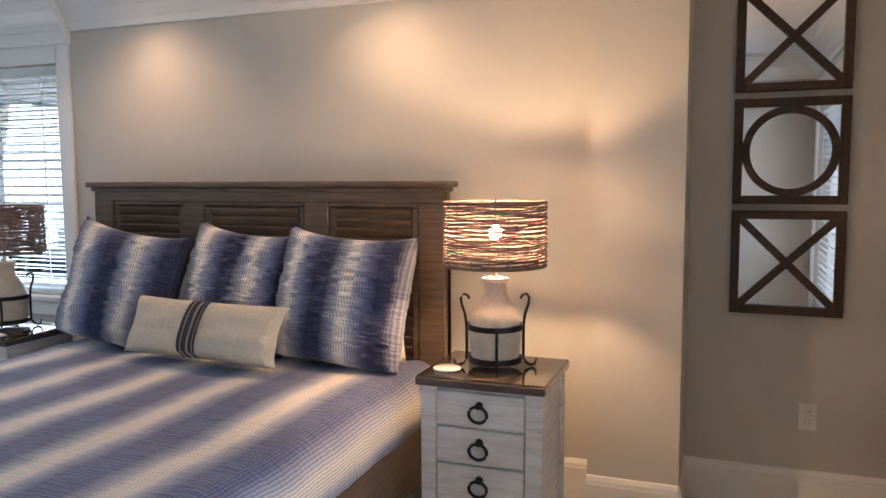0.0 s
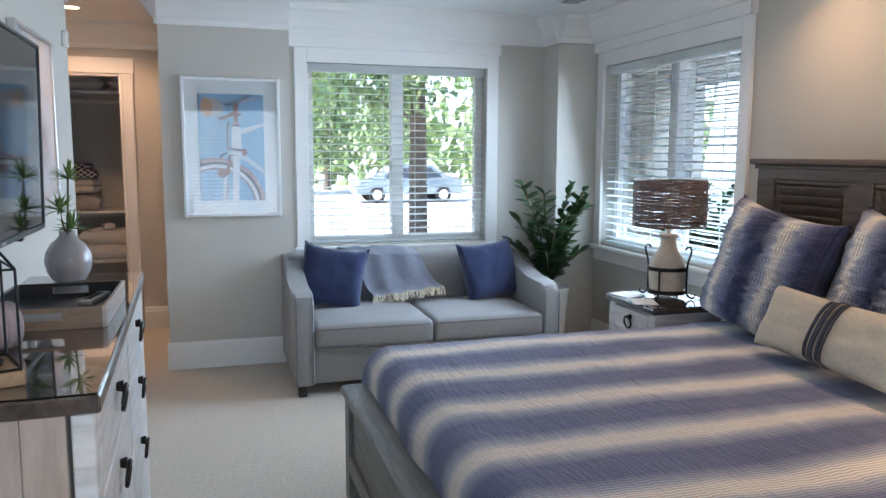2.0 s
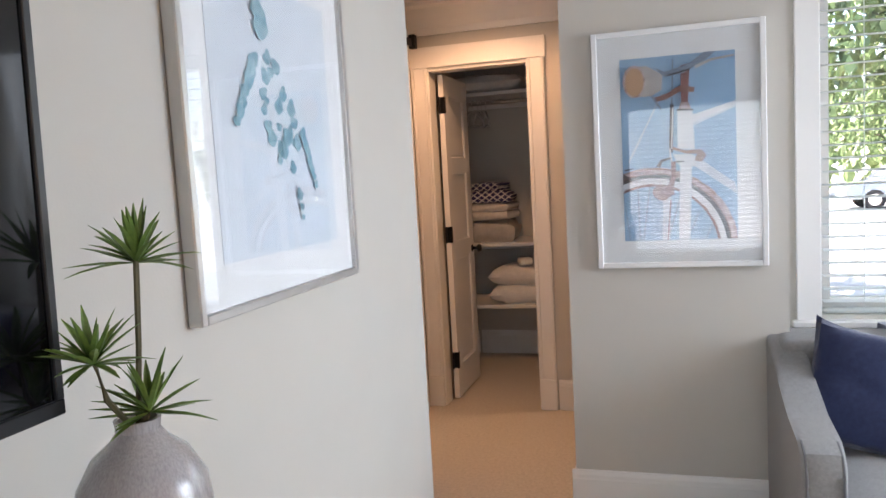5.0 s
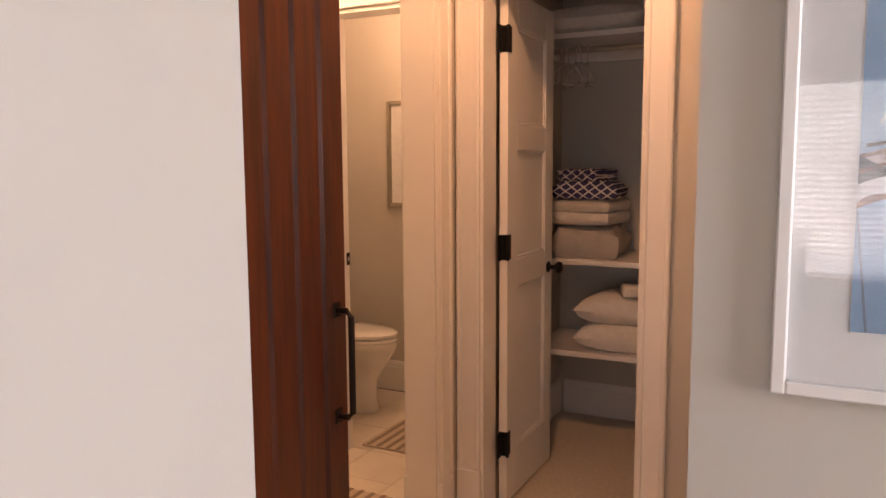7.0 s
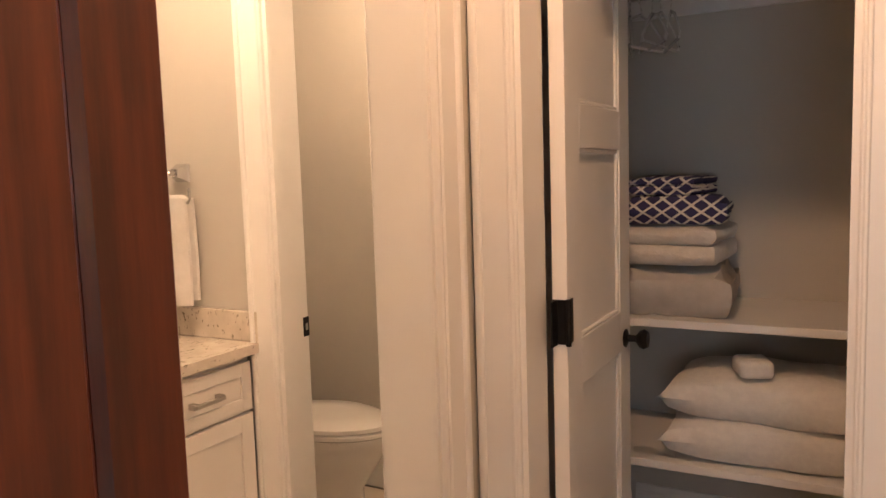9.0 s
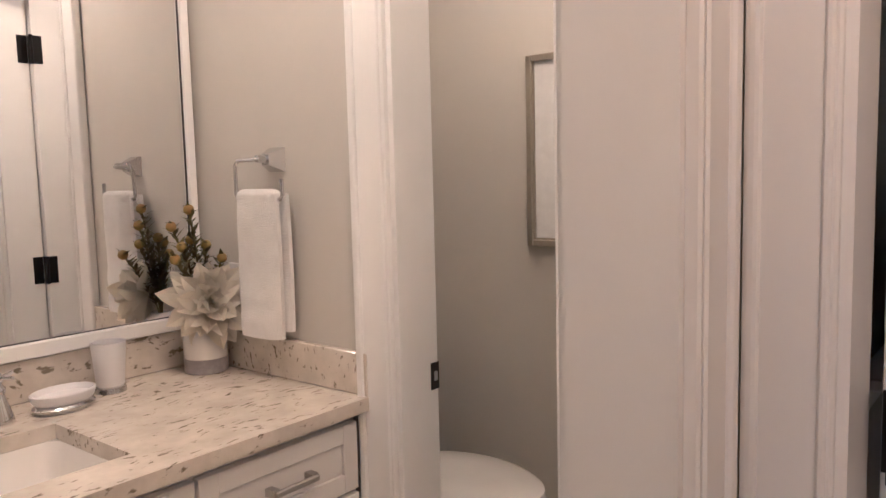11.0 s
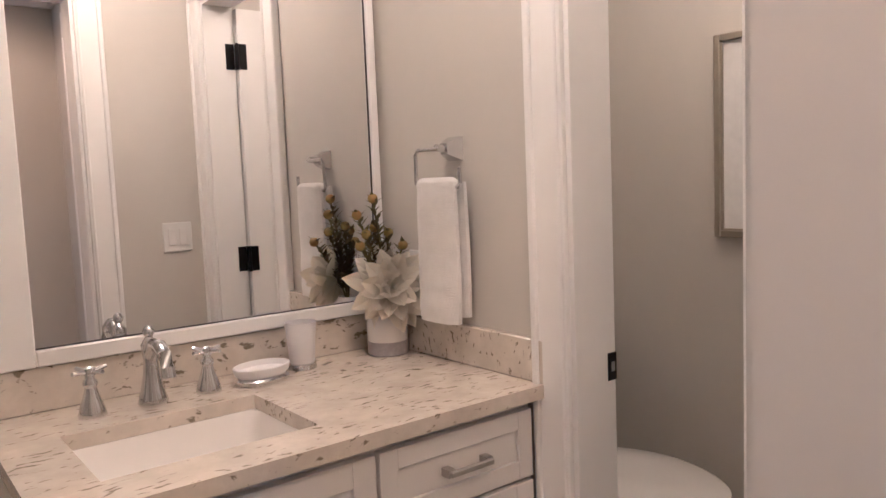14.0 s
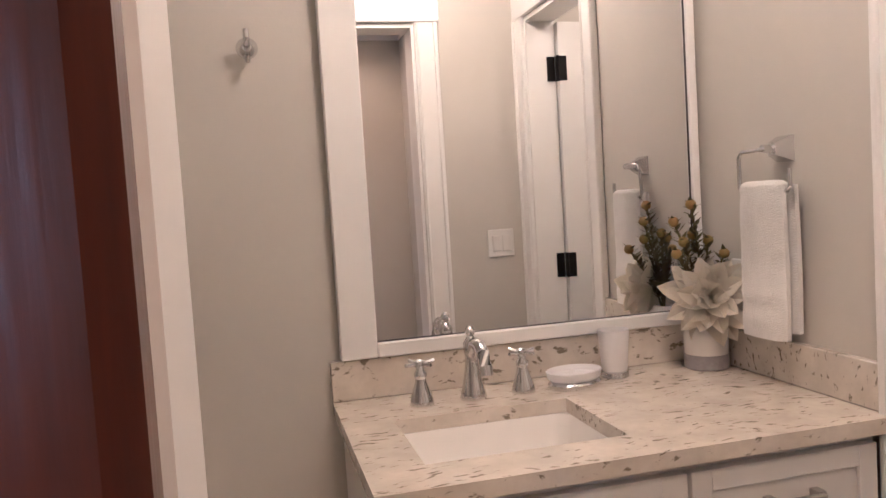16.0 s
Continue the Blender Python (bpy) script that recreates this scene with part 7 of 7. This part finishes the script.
# ---- outside ----
M_GROUND = mat("sunlit concrete and sand", (0.52, 0.49, 0.44), 0.9, scale=0.4, second=(0.38, 0.36, 0.31), fine=0.15)
M_ASPHALT = mat("sun-bleached asphalt", (0.34, 0.33, 0.31), 0.9, scale=2, second=(0.27, 0.26, 0.25), fine=0.3)
M_BARK = mat("grey brown bark", (0.10, 0.075, 0.055), 0.9, scale=8, stretch=(3, 3, 0.6), bump=0.8)
M_CROWN = mat("sunlit foliage", (0.26, 0.34, 0.13), 0.6, scale=1.2, second=(0.15, 0.22, 0.08), fine=0.3, vary=0.25)
M_CARW = mat("white car paint", (0.72, 0.73, 0.74), 0.25, scale=3, coat=0.8)
M_CARS = mat("silver grey car paint", (0.30, 0.33, 0.37), 0.25, 0.4, scale=3, coat=0.8)
M_TYRE = mat("black tyre", (0.015, 0.015, 0.015), 0.8, scale=20)
M_CARGLASS = mat("dark car glass", (0.03, 0.035, 0.04), 0.08, scale=3)
bm = bmesh.new()
GZ = -0.45
for q in ((-400, -5.9, -400, 400), (-5.9, 1.0, 4.6, 400), (1.0, 400, -400, 400), (-5.9, 1.0, -400, -2.4)):
    v = [bm.verts.new(p) for p in ((q[0], q[2], GZ), (q[1], q[2], GZ), (q[1], q[3], GZ), (q[0], q[3], GZ))]
    bm.faces.new(v)
tagged(part("ground", bm, M_GROUND), "bright sunlit pale concrete ground", "ground", "", "structure")
tagged(part("road", box(-36, -27, -60, 60, GZ - 0.05, GZ + 0.006), M_ASPHALT), "asphalt road past the house", "road", "", "structure")
setting("facade", box(XW - 0.45, XW - 0.2, 1.2, 1.5, GZ, 2.6), M_WHITE, "white outside wall corner", "facade")


def tree(seed, height, spread, leaves):
    rnd = random.Random(seed)
    t = thing("tree", "leafy green shade tree outside the house", "tree", None, "trees outside")
    trunk = part("trunk", lathe(((0.26, 0), (0.19, 0.4), (0.16, height * 0.3), (0.10, height * 0.6), (0.03, height * 0.9)), 10), M_BARK, t, "", True)
    bm = bmesh.new()
    tips = []
    for k in range(16):
        az, z = rnd.uniform(0, 6.28), height * rnd.uniform(0.22, 0.8)
        ln = spread * rnd.uniform(0.5, 1.0) * (1 - 0.4 * z / height)
        p0 = Vector((0, 0, z))
        p1 = p0 + Vector((math.cos(az) * ln * 0.5, math.sin(az) * ln * 0.5, ln * 0.25))
        p2 = p0 + Vector((math.cos(az + 0.3) * ln, math.sin(az + 0.3) * ln, ln * 0.4))
        part("limb", tube([p0, p1, p2], 0.045, 6), M_BARK, trunk)
        tips += [p1, p2, (p1 + p2) / 2]
    verts, faces = [], []
    for i in range(leaves):
        c = rnd.choice(tips) + Vector((rnd.gauss(0, 0.42), rnd.gauss(0, 0.42), rnd.gauss(0, 0.36)))
        q = Euler((rnd.uniform(0, 6.28), rnd.uniform(0, 6.28), rnd.uniform(0, 6.28))).to_matrix()
        s = rnd.uniform(0.07, 0.15)
        k = len(verts)
        for a, b in ((-s, 0), (0, -s * 0.45), (s, 0), (0, s * 0.45)):
            verts.append(c + q @ Vector((a, b, 0)))
        faces.append((k, k + 1, k + 2, k + 3))
    me = bpy.data.meshes.new("crown")
    me.from_pydata(verts, [], faces)
    me.materials.append(M_CROWN)
    cr = new("crown", me)
    cr.parent = t
    return t


kinds = [tree(1, 7.0, 2.6, 5200), tree(2, 8.5, 3.0, 6000), tree(3, 5.5, 2.2, 4200)]
spots = ((-13.0, 1.8, 0), (-14.5, 5.0, 1), (-39, -1.0, 1), (-38, 4.2, 0), (-38, 10.0, 2), (-39, 16.0, 1), (-12.5, 9.2, 2), (-15, 14.5, 0), (-9.5, 16, 1), (-4.0, 20, 0), (-24, -7.0, 0), (-2.0, 27, 1), (-17, 24, 2), (-40, 20, 1), (-41, 7, 0), (8, 6, 0), (9, -2, 1), (10, 2.2, 2))
rnd = random.Random(77)
for i, (x, y, k) in enumerate(spots):
    m = pose(x, y, GZ, 0, 0, rnd.uniform(0, 360))
    if i in (0, 1, 6):
        kinds[k].matrix_basis = m
    else:
        copy_thing(kinds[k], m)


def car(m, paint, label):
    t = thing("parked_car", label, "car", m, "parked cars")
    prof = ((-2.15, 0.35), (-2.2, 0.62), (-2.05, 0.80), (-1.2, 0.93), (-0.75, 1.40), (-0.3, 1.50), (0.9, 1.48), (1.5, 1.05), (2.05, 0.98), (2.2, 0.70), (2.15, 0.35))
    bm = plate(prof, 1.7, "y")
    for v in bm.verts:
        v.co.y = (v.co.y - 0.85) * (0.82 if v.co.z > 1.2 else 1.0)
    bmesh.ops.bevel(bm, geom=bm.edges[:], offset=0.06, segments=2, affect="EDGES")
    body = part("body", bm, paint, t, "", True)
    for s in (-1, 1):
        g = plate(((-1.05, 0.98), (-0.68, 1.36), (0.85, 1.38), (1.3, 1.02)), 0.02, "y")
        for v in g.verts:
            v.co.y = s * (0.86 if v.co.z < 1.1 else 0.725) + (v.co.y - 0.01)
        part("side_window", g, M_CARGLASS, body)
        for x in (-1.35, 1.35):
            w = part("tyre", lathe(((0.2, 0), (0.31, 0.01), (0.33, 0.05), (0.33, 0.15), (0.31, 0.19), (0.2, 0.2)), 24), M_TYRE, t, "", True)
            w.matrix_basis = pose(x, s * 0.87, 0.33, 90 * s, 0, 0)
            part("rim", lathe(((0.19, -0.005), (0.19, 0.02), (0.05, 0.03)), 16), M_CHROME, w)
    part("windscreen", box(-1.12, -0.82, -0.62, 0.62, 1.02, 1.05), M_CARGLASS, body)


car(pose(-30.0, 8.6, GZ + 0.006, 0, 0, 90), M_CARS, "silver grey car parked along the road")
car(pose(-28.5, 15.0, GZ + 0.006, 0, 0, 90), M_CARW, "white car parked along the road")
car(pose(-29.0, 2.0, GZ + 0.006, 0, 0, 90), M_CARW, "white car parked along the road")
verts, faces = [], []
for i in range(9000):
    a = rnd.uniform(0.9, 3.7)
    d = rnd.uniform(46, 58)
    c = Vector((d * math.cos(a), 2 + d * math.sin(a), GZ + abs(rnd.gauss(0, 3.0)) + rnd.uniform(0, 1.5)))
    q = Euler((rnd.uniform(0, 6.28), rnd.uniform(0, 6.28), rnd.uniform(0, 6.28))).to_matrix()
    s = rnd.uniform(0.3, 0.7)
    k = len(verts)
    verts += [c + q @ Vector(p) for p in ((-s, 0, 0), (0, -s * 0.6, 0), (s, 0, 0), (0, s * 0.6, 0))]
    faces.append((k, k + 1, k + 2, k + 3))
me = bpy.data.meshes.new("far_woods")
me.from_pydata(verts, [], faces)
me.materials.append(M_CROWN)
tagged(new("far_woods", me), "far line of leafy green woods", "woods", "", "stuff")

# floor tiles of the bathroom
fl = tagged(part("floor_bathroom", box(-8.2, XTV, -2.0, -0.325, -0.1, -0.003), M_DARKGAP), "cream square tile floor of the bathroom", "floor", "", "structure")
first = part("tile", box(-0.149, 0.149, -0.149, 0.149, -0.02, 0, bevel=0.002), M_TILE, fl)
first.location = (-7.8, -0.48, 0)
for i in range(11):
    for j in range(5):
        if i or j:
            again("tile", first.data, fl, Matrix.Translation((-7.8 + 0.30 * i, -0.48 - 0.30 * j, 0)))
